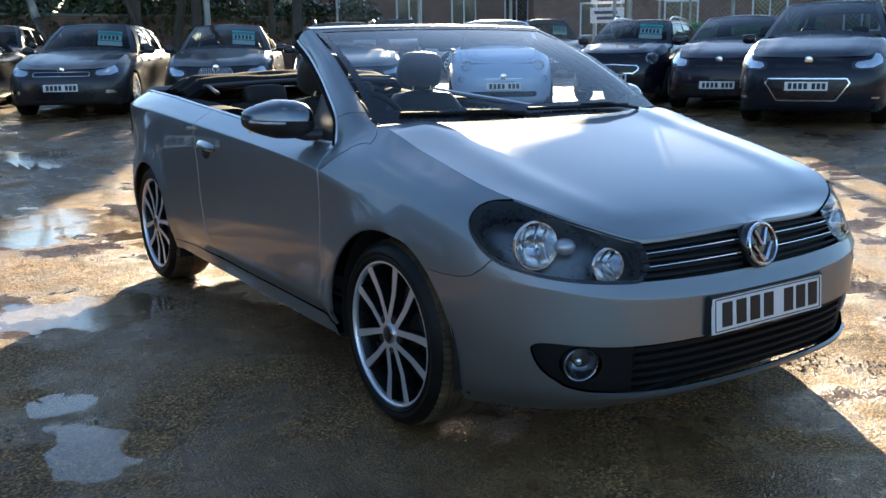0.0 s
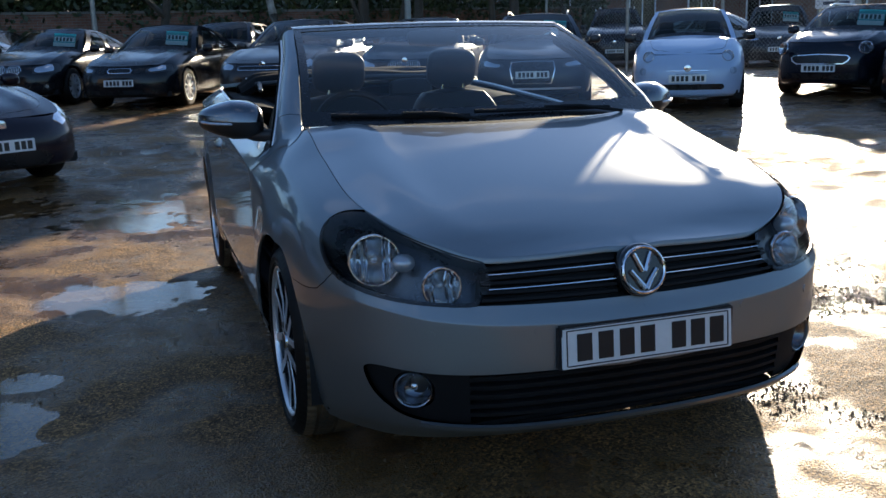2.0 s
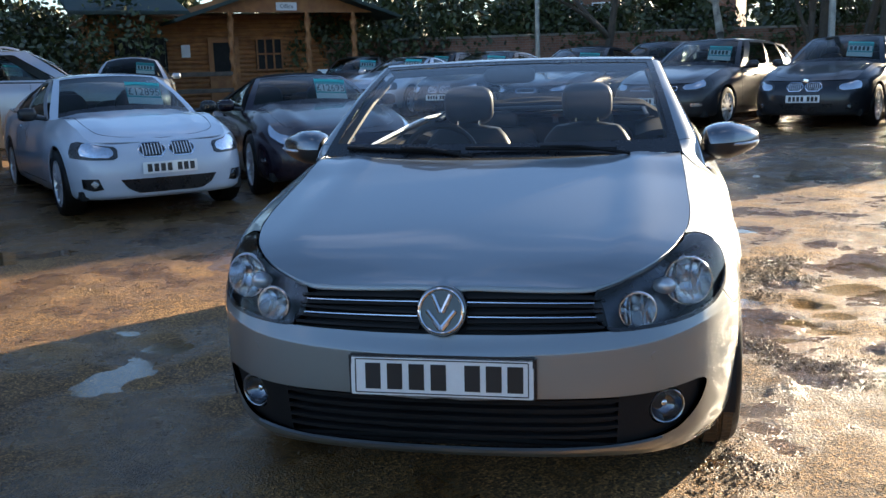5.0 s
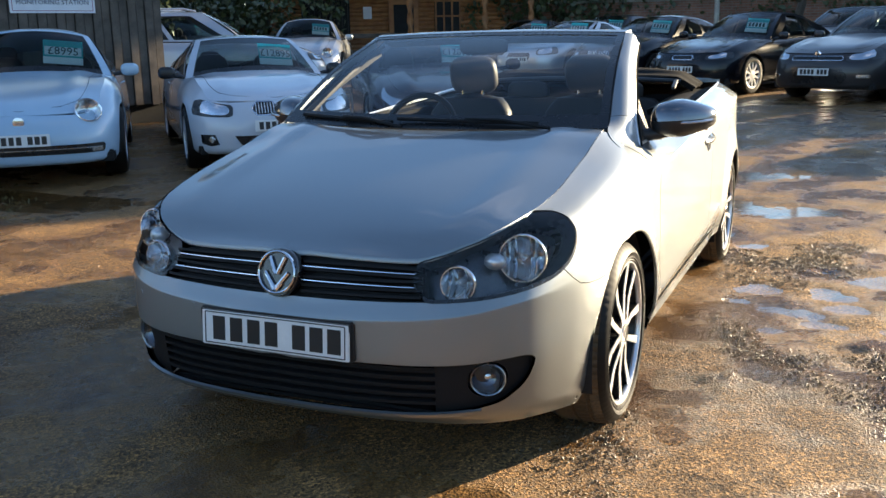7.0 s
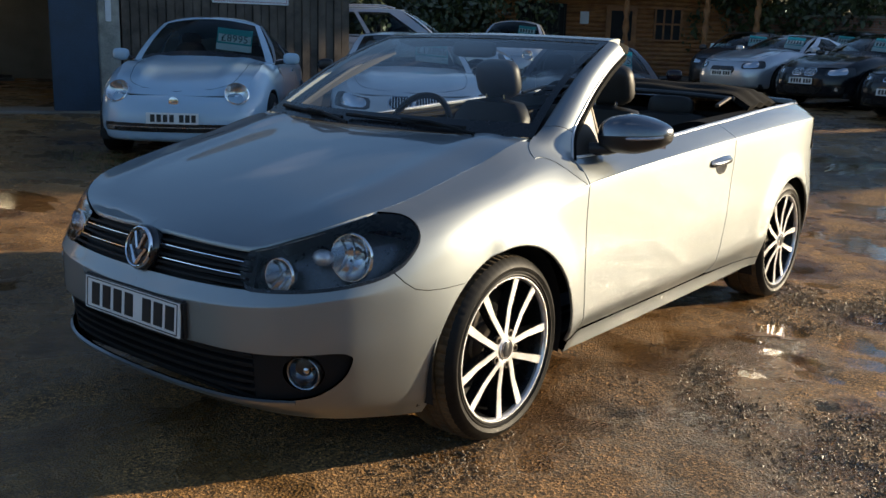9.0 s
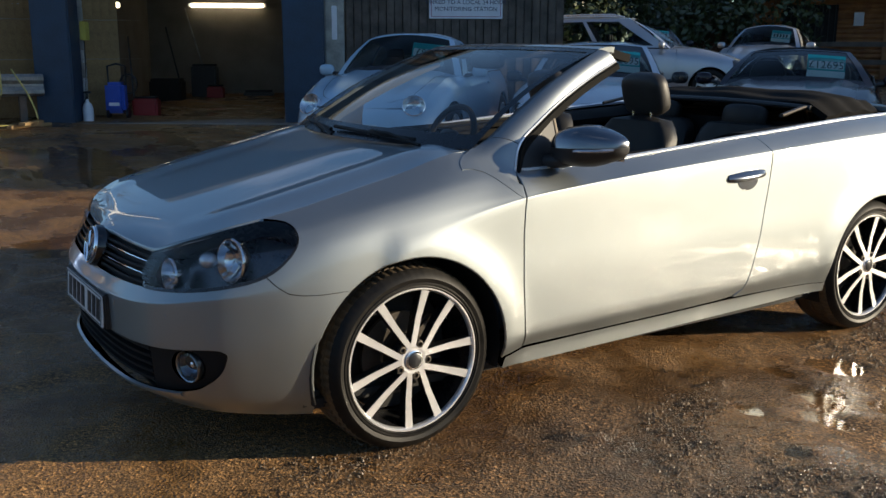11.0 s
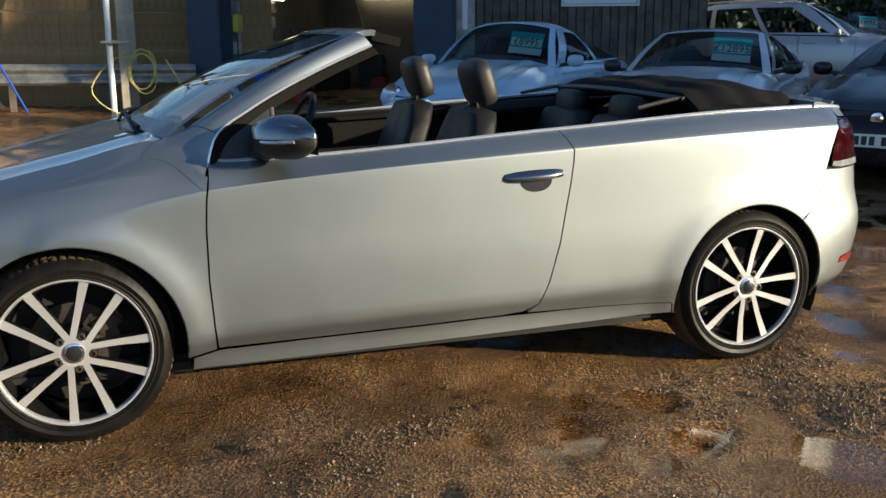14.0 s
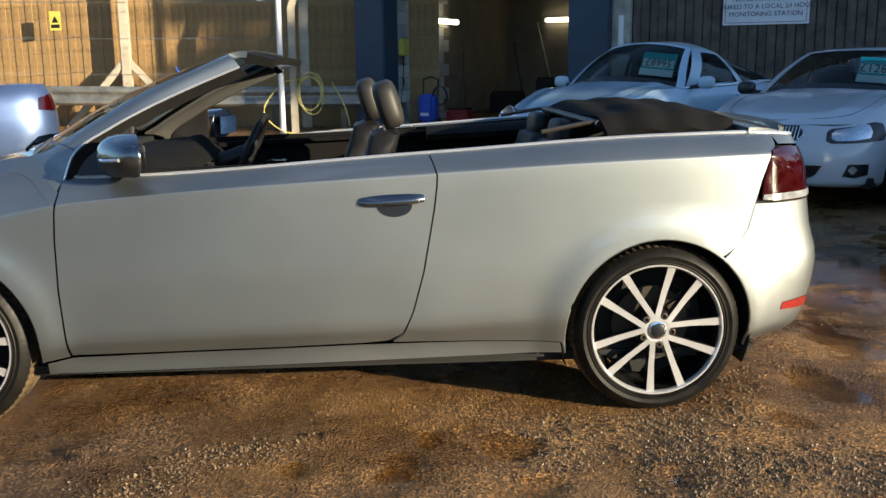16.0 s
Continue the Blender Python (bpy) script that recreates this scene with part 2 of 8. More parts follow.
class Body:
    """The outer wall of a car, left half: a plan outline from the nose's middle round to the tail's, with an upright profile (inset, height) at each of some stations.
    s is the length along the outline, v runs up the profile."""

    def __init__(self, plan, keys, n=420, per=12):
        p = spline([(-plan[1][0], plan[1][1])] + list(plan) + [(-plan[-2][0], plan[-2][1])], 3000)
        cut = (p[:, 0] >= -1e-6)
        i0, i1 = np.argmax(cut), len(cut) - np.argmax(cut[::-1])
        p = p[i0:i1]
        s = np.r_[0, np.cumsum(np.hypot(*np.diff(p, axis=0).T))]
        self.length = s[-1]
        self.s = np.linspace(0, s[-1], n)
        self.px, self.py = np.interp(self.s, s, p[:, 0]), np.interp(self.s, s, p[:, 1])
        tx, ty = np.gradient(self.px), np.gradient(self.py)
        for _ in range(6):
            tx[1:-1] = (tx[:-2] + 2 * tx[1:-1] + tx[2:]) / 4
            ty[1:-1] = (ty[:-2] + 2 * ty[1:-1] + ty[2:]) / 4
        ln = np.hypot(tx, ty)
        nx, ny = ty / ln, -tx / ln
        mid = np.argmax(self.px)
        ks, kd, kz = [], [], []
        for kind, val, prof in keys:
            if kind == "x":
                ks.append(np.interp(val, self.px[:mid], self.s[:mid]))
            elif kind == "r":
                ks.append(np.interp(-val, -self.px[mid:], self.s[mid:]))
            else:
                ks.append(np.interp(val, self.py, self.s))
            kd.append([a for a, _ in prof])
            kz.append([b for _, b in prof])
        k = len(kd[0])
        d, z = pchip(ks, np.array(kd), self.s), pchip(ks, np.array(kz), self.s)
        self.v = np.linspace(0, k - 1, (k - 1) * per + 1)
        d, z = pchip(np.arange(k), d.T, self.v).T, pchip(np.arange(k), z.T, self.v).T
        self.g = np.stack([self.px[:, None] - nx[:, None] * d, self.py[:, None] - ny[:, None] * d, z], -1)
        du, dv = np.gradient(self.g, axis=0), np.gradient(self.g, axis=1)
        nn = np.cross(du, dv)
        nn /= np.linalg.norm(nn, axis=-1, keepdims=True) + 1e-12
        flip = np.sign((nn[..., 0] * nx[:, None] + nn[..., 1] * ny[:, None]).sum())
        self.n = nn * (flip or 1)
        for _ in range(10):
            self.n[1:-1] = (self.n[:-2] + 2 * self.n[1:-1] + self.n[2:]) / 4
        self.n[0, :, 0] = self.n[-1, :, 0] = 0.0
        self.mid = mid

    def flared(self, arches, width=0.062):
        """Swells the skin round each wheel opening (y, z, radius, height of the swelling)."""
        side = np.clip((self.g[..., 0] - 0.70) / 0.12, 0, 1)
        for cy, cz, r, h in arches:
            d = np.hypot(self.g[..., 1] - cy, self.g[..., 2] - cz)
            if cy == 0.0:  # the bumper's corner stays smooth
                turn = np.degrees(np.arctan2(self.g[..., 2] - cz, self.g[..., 1] - cy))
                turn = np.where(turn < -90, turn + 360, turn)
                q = np.clip((140 - turn) / 45, 0, 1)
                d = d + (1 - q * q * (3 - 2 * q)) * 0.5
            k = np.exp(-(np.maximum(0.0, d - r - 0.012) / width) ** 2) * h * side
            self.g = self.g + self.n * k[..., None]
        nn = np.cross(np.gradient(self.g, axis=0), np.gradient(self.g, axis=1))
        nn /= np.linalg.norm(nn, axis=-1, keepdims=True) + 1e-12
        self.n = nn * np.sign((nn * self.n).sum(-1))[..., None]
        for _ in range(4):
            self.n[1:-1] = (self.n[:-2] + 2 * self.n[1:-1] + self.n[2:]) / 4
        self.n[0, :, 0] = self.n[-1, :, 0] = 0.0

    def at_y(self, y):
        return float(np.interp(y, self.py, self.s))

    def at_x(self, x):
        return float(np.interp(x, self.px[: self.mid], self.s[: self.mid]))

    def at_rear(self, x):
        return float(np.interp(-x, -self.px[self.mid:], self.s[self.mid:]))

    def sample(self, arr, s, v):
        s, v = np.asarray(s, float), np.asarray(v, float)
        a = np.clip(s / self.length * (len(self.s) - 1), 0, len(self.s) - 1.001)
        b = np.clip(v / self.v[-1] * (len(self.v) - 1), 0, len(self.v) - 1.001)
        i, j = a.astype(int), b.astype(int)
        f, g = (a - i)[..., None], (b - j)[..., None]
        return (arr[i, j] * (1 - f) + arr[i + 1, j] * f) * (1 - g) + (arr[i, j + 1] * (1 - f) + arr[i + 1, j + 1] * f) * g

    def v_of(self, s, z):
        """The profile's place at the height z."""
        a = min(max(s / self.length * (len(self.s) - 1), 0), len(self.s) - 1.001)
        i = int(a)
        col = self.g[i, :, 2] * (1 - (a - i)) + self.g[i + 1, :, 2] * (a - i)
        return float(np.interp(z, col, self.v))

    def point(self, s, z):
        v = self.v_of(s, z)
        return Vector(self.sample(self.g, s, v)), Vector(self.sample(self.n, s, v))

    def top(self, s):
        return float(self.sample(self.g, s, self.v[-1])[2])

    def bottom(self, s):
        return float(self.sample(self.g, s, 0.0)[2])


HERO_PLAN = [(0, -0.842), (0.26, -0.831), (0.45, -0.800), (0.60, -0.738), (0.72, -0.628), (0.802, -0.48), (0.844, -0.36), (0.866, -0.24), (0.880, -0.05), (0.888, 0.2), (0.890, 0.9), (0.890, 1.8),
             (0.888, 2.5), (0.872, 2.85), (0.83, 3.08), (0.74, 3.215), (0.55, 3.285), (0.3, 3.31), (0, 3.32)]
HERO_KEYS = [
    ("x", 0.0, [(.06, .215), (.02, .25), (.012, .33), (.0, .44), (.0, .524), (.004, .534), (.030, .575), (.052, .645), (.075, .714)]),
    ("x", 0.43, [(.06, .215), (.02, .25), (.008, .33), (.0, .44), (.0, .542), (.004, .552), (.028, .592), (.060, .650), (.090, .702)]),
    ("x", 0.58, [(.065, .208), (.025, .25), (.010, .33), (.0, .44), (.0, .557), (.004, .567), (.026, .606), (.058, .682), (.092, .739)]),
    ("x", 0.72, [(.07, .195), (.03, .25), (.012, .33), (.0, .44), (.0, .583), (.003, .593), (.020, .636), (.058, .725), (.108, .784)]),
    ("y", -0.28, [(.05, .18), (.02, .25), (.01, .33), (.0, .50), (.004, .60), (.012, .67), (.025, .73), (.07, .80), (.16, .855)]),
    ("y", 0.0, [(.02, .20), (.012, .25), (.005, .35), (.0, .50), (.003, .62), (.010, .71), (.025, .77), (.07, .85), (.18, .915)]),
    ("y", 0.33, [(.060, .20), (.034, .255), (.006, .335), (.0, .50), (.005, .66), (.009, .805), (.017, .822), (.072, .893), (.19, .985)]),
    ("y", 0.50, [(.043, .20), (.033, .275), (.002, .352), (.0, .52), (.004, .68), (.007, .836), (.011, .842), (.046, .882), (.10, .915)]),
    ("y", 1.74, [(.044, .20), (.034, .285), (.002, .380), (.0, .54), (.004, .70), (.008, .914), (.012, .920), (.056, .953), (.105, .982)]),
    ("y", 2.60, [(.066, .21), (.036, .28), (.004, .42), (.0, .54), (.003, .72), (.010, .952), (.014, .958), (.062, .997), (.12, 1.03)]),
    ("y", 2.95, [(.05, .27), (.03, .30), (.012, .38), (.0, .52), (.01, .70), (.016, .958), (.020, .964), (.072, 1.002), (.13, 1.035)]),
    ("r", 0.70, [(.08, .28), (.05, .31), (.02, .40), (.0, .55), (.03, .68), (.05, .82), (.065, .91), (.09, .97), (.12, 1.02)]),
    ("r", 0.0, [(.08, .28), (.05, .31), (.02, .40), (.0, .55), (.03, .66), (.05, .80), (.065, .89), (.10, .97), (.14, 1.015)]),
]
HERO = Body(HERO_PLAN, HERO_KEYS)
HERO.flared([(0.0, 0.315, 0.362, 0.013), (2.578, 0.315, 0.352, 0.015)])


def part(name, geo, material, parent=None, label="", smooth=True):
    """Links (vertices, faces[, normals]) as one mesh object."""
    verts, faces = geo[0], geo[1]
    me = bpy.data.meshes.new(name)
    me.from_pydata([tuple(map(float, v)) for v in verts], [], [tuple(map(int, f)) for f in faces])
    me.materials.append(material)
    if smooth:
        me.polygons.foreach_set("use_smooth", [True] * len(me.polygons))
        if len(geo) > 2 and geo[2] is not None:
            me.normals_split_custom_set([tuple(map(float, geo[2][lo.vertex_index])) for lo in me.loops])
        elif smooth != "round":
            me.set_sharp_from_angle(angle=radians(38))
    me.update()
    ob = new(name, me)
    ob.parent = parent
    return tagged(ob, label)


def thing(name, label, category, group="", kind="", m=None):
    ob = new(name)
    ob.empty_display_size = 0.1
    if m is not None:
        ob.matrix_basis = m
    return tagged(ob, label, category, group, kind)


def merge(*geos):
    """Several shapes as one."""
    verts, faces, normals = [], [], []
    keep = all(len(g) > 2 and g[2] is not None for g in geos)
    for g in geos:
        k = len(verts)
        verts += [tuple(v) for v in g[0]]
        faces += [tuple(i + k for i in f) for f in g[1]]
        if keep:
            normals += [tuple(v) for v in g[2]]
    return (verts, faces, normals) if keep else (verts, faces)


def moved(geo, m):
    """The shape at the pose m."""
    r = m.to_3x3()
    out = [[tuple(m @ Vector(v)) for v in geo[0]], geo[1]]
    if len(geo) > 2 and geo[2] is not None:
        out.append([tuple((r @ Vector(v)).normalized()) for v in geo[2]])
    return tuple(out)


def mirrored(geo):
    out = [[(-v[0], v[1], v[2]) for v in geo[0]], [tuple(reversed(f)) for f in geo[1]]]
    if len(geo) > 2 and geo[2] is not None:
        out.append([(-v[0], v[1], v[2]) for v in geo[2]])
    return tuple(out)


def box(x0, x1, y0, y1, z0, z1, b=0.01):
    """A box with chamfered edges."""
    b = min(b, (x1 - x0) * 0.45, (y1 - y0) * 0.45, (z1 - z0) * 0.45)
    bm = bmesh.new()
    bmesh.ops.create_cube(bm, size=1.0)
    for v in bm.verts:
        v.co = ((x0 + x1) / 2 + v.co.x * (x1 - x0), (y0 + y1) / 2 + v.co.y * (y1 - y0), (z0 + z1) / 2 + v.co.z * (z1 - z0))
    if b > 0:
        bmesh.ops.bevel(bm, geom=bm.edges[:], offset=b, segments=2, affect="EDGES")
    bm.verts.index_update()
    geo = ([tuple(v.co) for v in bm.verts], [tuple(v.index for v in f.verts) for f in bm.faces])
    bm.free()
    return geo


def lathe(profile, n=48, axis="x", closed=False):
    """A profile of (along, radius) turned round an axis."""
    verts, faces = [], []
    k = len(profile)
    for i in range(n):
        a = 2 * math.pi * i / n
        for al, r in profile:
            c, d = r * math.cos(a), r * math.sin(a)
            verts.append((al, c, d) if axis == "x" else (c, al, d) if axis == "y" else (c, d, al))
    for i in range(n):
        j = (i + 1) % n
        for q in range(k if closed else k - 1):
            p = (q + 1) % k
            f = (i * k + q, i * k + p, j * k + p, j * k + q)
            faces.append(f if axis != "y" else tuple(reversed(f)))
    return verts, faces


def tube(path, r, n=8, flat=1.0, caps=True):
    """A round or flattened bar along a path."""
    p = [Vector(q) for q in path]
    verts, faces = [], []
    for i, q in enumerate(p):
        t = (p[min(i + 1, len(p) - 1)] - p[max(i - 1, 0)]).normalized()
        up = Vector((0, 0, 1)) if abs(t.z) < 0.95 else Vector((0, 1, 0))
        a = t.cross(up).normalized()
        b = a.cross(t)
        rr = r[i] if isinstance(r, (list, tuple)) else r
        for k in range(n):
            w = 2 * math.pi * k / n
            verts.append(tuple(q + a * math.cos(w) * rr + b * math.sin(w) * rr * flat))
    for i in range(len(p) - 1):
        for k in range(n):
            faces.append((i * n + k, i * n + (k + 1) % n, (i + 1) * n + (k + 1) % n, (i + 1) * n + k))
    if caps:
        faces += [tuple(range(n - 1, -1, -1)), tuple(range((len(p) - 1) * n, len(p) * n))]
    return verts, faces


def blob(cx, cy, cz, rx, ry, rz, e1=0.6, e2=0.6, n=20, m=12):
    """A rounded block (superellipsoid)."""
    def pw(v, e):
        return math.copysign(abs(v) ** e, v)
    verts, faces = [(cx, cy, cz - rz)], []
    for i in range(1, m):
        a = -math.pi / 2 + math.pi * i / m
        for k in range(n):
            w = 2 * math.pi * k / n
            verts.append((cx + rx * pw(math.cos(a), e1) * pw(math.cos(w), e2), cy + ry * pw(math.cos(a), e1) * pw(math.sin(w), e2), cz + rz * pw(math.sin(a), e1)))
    verts.append((cx, cy, cz + rz))
    for k in range(n):
        faces.append((0, 1 + (k + 1) % n, 1 + k))
        for i in range(m - 2):
            a, b = 1 + i * n, 1 + (i + 1) * n
            faces.append((a + k, a + (k + 1) % n, b + (k + 1) % n, b + k))
        faces.append((1 + (m - 2) * n + k, 1 + (m - 2) * n + (k + 1) % n, len(verts) - 1))
    return verts, faces


def sheet(fn, nu, nv, thick=0.0, u0=0.0, u1=1.0, v0=0.0, v1=1.0):
    """A grid over fn(u, v), with a second skin below it where it has a thickness."""
    us, vs = np.linspace(u0, u1, nu), np.linspace(v0, v1, nv)
    g = [[Vector(fn(u, v)) for v in vs] for u in us]
    verts = [tuple(p) for row in g for p in row]
    faces = [(i * nv + j, (i + 1) * nv + j, (i + 1) * nv + j + 1, i * nv + j + 1) for i in range(nu - 1) for j in range(nv - 1)]
    if thick:
        k = len(verts)
        for i in range(nu):
            for j in range(nv):
                a = g[min(i + 1, nu - 1)][j] - g[max(i - 1, 0)][j]
                b = g[i][min(j + 1, nv - 1)] - g[i][max(j - 1, 0)]
                verts.append(tuple(g[i][j] - a.cross(b).normalized() * thick))
        faces += [tuple(k + q for q in reversed(f)) for f in faces[:]]
        rim = [i * nv for i in range(nu)] + [(nu - 1) * nv + j for j in range(1, nv)] + [i * nv + nv - 1 for i in range(nu - 2, -1, -1)] + [j for j in range(nv - 2, 0, -1)]
        for q in range(len(rim)):
            a, b = rim[q], rim[(q + 1) % len(rim)]
            faces.append((b, a, k + a, k + b))
    return verts, faces


def extruded(outline, depth, bevel=0.0):
    """A flat outline in x and z, with a depth along y (front at y = 0)."""
    n = len(outline)
    verts = [(x, 0.0, z) for x, z in outline] + [(x, depth, z) for x, z in outline]
    faces = [tuple(range(n)), tuple(range(2 * n - 1, n - 1, -1))]
    faces += [((i + 1) % n, i, n + i, n + (i + 1) % n) for i in range(n)]
    return verts, faces


from mathutils.geometry import delaunay_2d_cdt


def filled(outline, holes, step, aspect=1.0):
    """A fine triangle mesh within an outline in two dimensions, without the holes. Gives points, triangles and the rims' chains."""
    def refined(poly):
        out = []
        for i, p in enumerate(poly):
            q = poly[(i + 1) % len(poly)]
            n = max(1, int(math.ceil(math.hypot(q[0] - p[0], (q[1] - p[1]) * aspect) / step)))
            out += [(p[0] + (q[0] - p[0]) * k / n, p[1] + (q[1] - p[1]) * k / n) for k in range(n)]
        return out
    chains = [refined(outline)] + [refined(h) for h in holes]
    pts = [p for c in chains for p in c]
    edges, base = [], 0
    for c in chains:
        edges += [(base + i, base + (i + 1) % len(c)) for i in range(len(c))]
        base += len(c)
    rim = np.array(pts)
    lo, hi = rim.min(0), rim.max(0)
    gx, gy = np.meshgrid(np.arange(lo[0] + step / 2, hi[0], step), np.arange(lo[1] + step / aspect / 2, hi[1], step / aspect))
    grid = np.stack([gx.ravel(), gy.ravel()], 1)
    ok = inside(chains[0], grid)
    for h in chains[1:]:
        ok &= ~inside(h, grid)
    grid = grid[ok]
    if len(grid):
        w = np.array([1, aspect])
        near = np.array([np.min(np.hypot(*((rim - p) * w).T)) for p in grid])
        grid = grid[near > step * 0.45]
    allp = [Vector((p[0], p[1] * aspect)) for p in pts] + [Vector((p[0], p[1] * aspect)) for p in grid]
    v2, _, f2, *_ = delaunay_2d_cdt(allp, edges, [], 0, 1e-6)
    out = np.array([(v.x, v.y / aspect) for v in v2])
    cen = np.array([out[list(f)].mean(0) for f in f2])
    ok = inside(chains[0], cen)
    for h in chains[1:]:
        ok &= ~inside(h, cen)
    tris = [tuple(f) for f, o in zip(f2, ok) if o]
    return out, tris, chains


def panel(body, outline, holes=(), step=0.03, lift=0.0, rim=0.012, side=1, walls=False):
    """A piece of a car's outer skin. outline and holes: places (s, z) on the body; rim: how far its edges turn inwards."""
    to_v = lambda poly: [(s, body.v_of(s, z)) for s, z in poly]
    fine = lambda poly: [(p[0] + (q[0] - p[0]) * k / 6, p[1] + (q[1] - p[1]) * k / 6) for p, q in zip(poly, list(poly[1:]) + [poly[0]]) for k in range(6)]
    pts, tris, chains = filled(to_v(fine(outline)), [to_v(fine(h)) for h in holes], step, 0.1)
    p, n = body.sample(body.g, pts[:, 0], pts[:, 1]), body.sample(body.n, pts[:, 0], pts[:, 1])
    n = n / np.linalg.norm(n, axis=1, keepdims=True)
    p = p + n * lift
    faces = []
    for a, b, c in tris:
        if np.dot(np.cross(p[b] - p[a], p[c] - p[a]), n[a]) < 0:
            b, c = c, b
        faces.append((a, b, c))
    verts, normals = [tuple(q) for q in p], [tuple(q) for q in n]
    if walls:
        faces = []
    if rim:
        for ci, chain in enumerate(chains):
            c = np.array(chain)
            cp, cn = body.sample(body.g, c[:, 0], c[:, 1]), body.sample(body.n, c[:, 0], c[:, 1])
            k, m = len(verts), len(chain)
            area = np.sum(c[:, 0] * np.roll(c[:, 1], -1) - np.roll(c[:, 0], -1) * c[:, 1])
            for i in range(m):
                t = cp[(i + 1) % m] - cp[i - 1]
                w = np.cross(t, cn[i]) * (1 if area > 0 else -1) * (1 if ci == 0 else -1)
                w = w / (np.linalg.norm(w) + 1e-9)
                verts += [tuple(cp[i] + cn[i] * lift), tuple(cp[i] + cn[i] * (lift - rim))]
                normals += [tuple(w * 0.7 + cn[i] * 0.7), tuple(w)]
            for i in range(m):
                j = (i + 1) % m
                if chain[i][0] < 1e-4 and chain[j][0] < 1e-4 or chain[i][0] > body.length - 1e-4 and chain[j][0] > body.length - 1e-4:
                    continue
                faces.append((k + 2 * i, k + 2 * i + 1, k + 2 * j + 1, k + 2 * j))
    geo = (verts, faces, normals)
    return mirrored(geo) if side < 0 else geo


def both(geo):
    return merge(geo, mirrored(geo))


def arc(cy, cz, r, a0, a1, n=14):
    """Points (y, z) of an arc, angles in degrees from +y."""
    return [(cy + r * math.cos(radians(a0 + (a1 - a0) * i / n)), cz + r * math.sin(radians(a0 + (a1 - a0) * i / n))) for i in range(n + 1)]


def strip(body, pts, w, t, lift=0.0):
    """A bar of width w (upright) and thickness t that follows the skin through places (s, z)."""
    verts, faces = [], []
    for s, z in pts:
        p, n = body.point(s, z)
        n.normalize()
        up = Vector((0, 0, 1)) - n * n.z
        up.normalize()
        p = p + n * lift
        verts += [tuple(p + up * w / 2 - n * t), tuple(p + up * w / 2 * 0.8 + n * t), tuple(p - up * w / 2 * 0.8 + n * t), tuple(p - up * w / 2 - n * t)]
    for i in range(len(pts) - 1):
        for k in range(4):
            faces.append((i * 4 + k, i * 4 + (k + 1) % 4, (i + 1) * 4 + (k + 1) % 4, (i + 1) * 4 + k))
    faces += [(3, 2, 1, 0), tuple(len(verts) - 4 + k for k in range(4))]
    return verts, faces


def words(name, text, size, material, parent, m, depth=0.002, align="CENTER"):
    """Lettering in the built-in font, upright in x and z, facing -y, as a mesh."""
    cu = bpy.data.curves.new(name, "FONT")
    cu.body, cu.size, cu.extrude, cu.align_x, cu.align_y, cu.resolution_u = text, size, depth, align, "CENTER", 2
    tmp = bpy.data.objects.new(name, cu)
    me = bpy.data.meshes.new_from_object(tmp)
    bpy.data.objects.remove(tmp)
    me.materials.clear()
    me.materials.append(material)
    ob = new(name, me)
    ob.parent = parent
    ob.matrix_basis = m @ pose(0, 0, 0, 90)
    return ob


def plate_parts(parent, m, yellow=False, detail=True, width=0.52):
    """A number plate with plain bars for its characters; faces -y in its own pose."""
    pl = part("number_plate", moved(box(-width / 2, width / 2, 0, 0.006, -0.0555, 0.0555, 0.004), m), PLATE_WHITE, parent, "white number plate")
    if detail:
        for k, (x, z, w, h) in enumerate([(0, 0.048, width - 0.03, 0.003), (0, -0.048, width - 0.03, 0.003), (-width / 2 + 0.014, 0, 0.003, 0.096), (width / 2 - 0.014, 0, 0.003, 0.096)]):
            part("border", moved(box(x - w / 2, x + w / 2, -0.0015, 0.001, z - h / 2, z + h / 2, 0), m), PLATE_BLACK, pl)
    for x in (-0.195, -0.132, -0.069, -0.006, 0.090, 0.150, 0.210):
        part("bar", moved(box(x - 0.022, x + 0.022, -0.002, 0.001, -0.037, 0.037, 0.0), m), PLATE_BLACK, pl)
    return pl


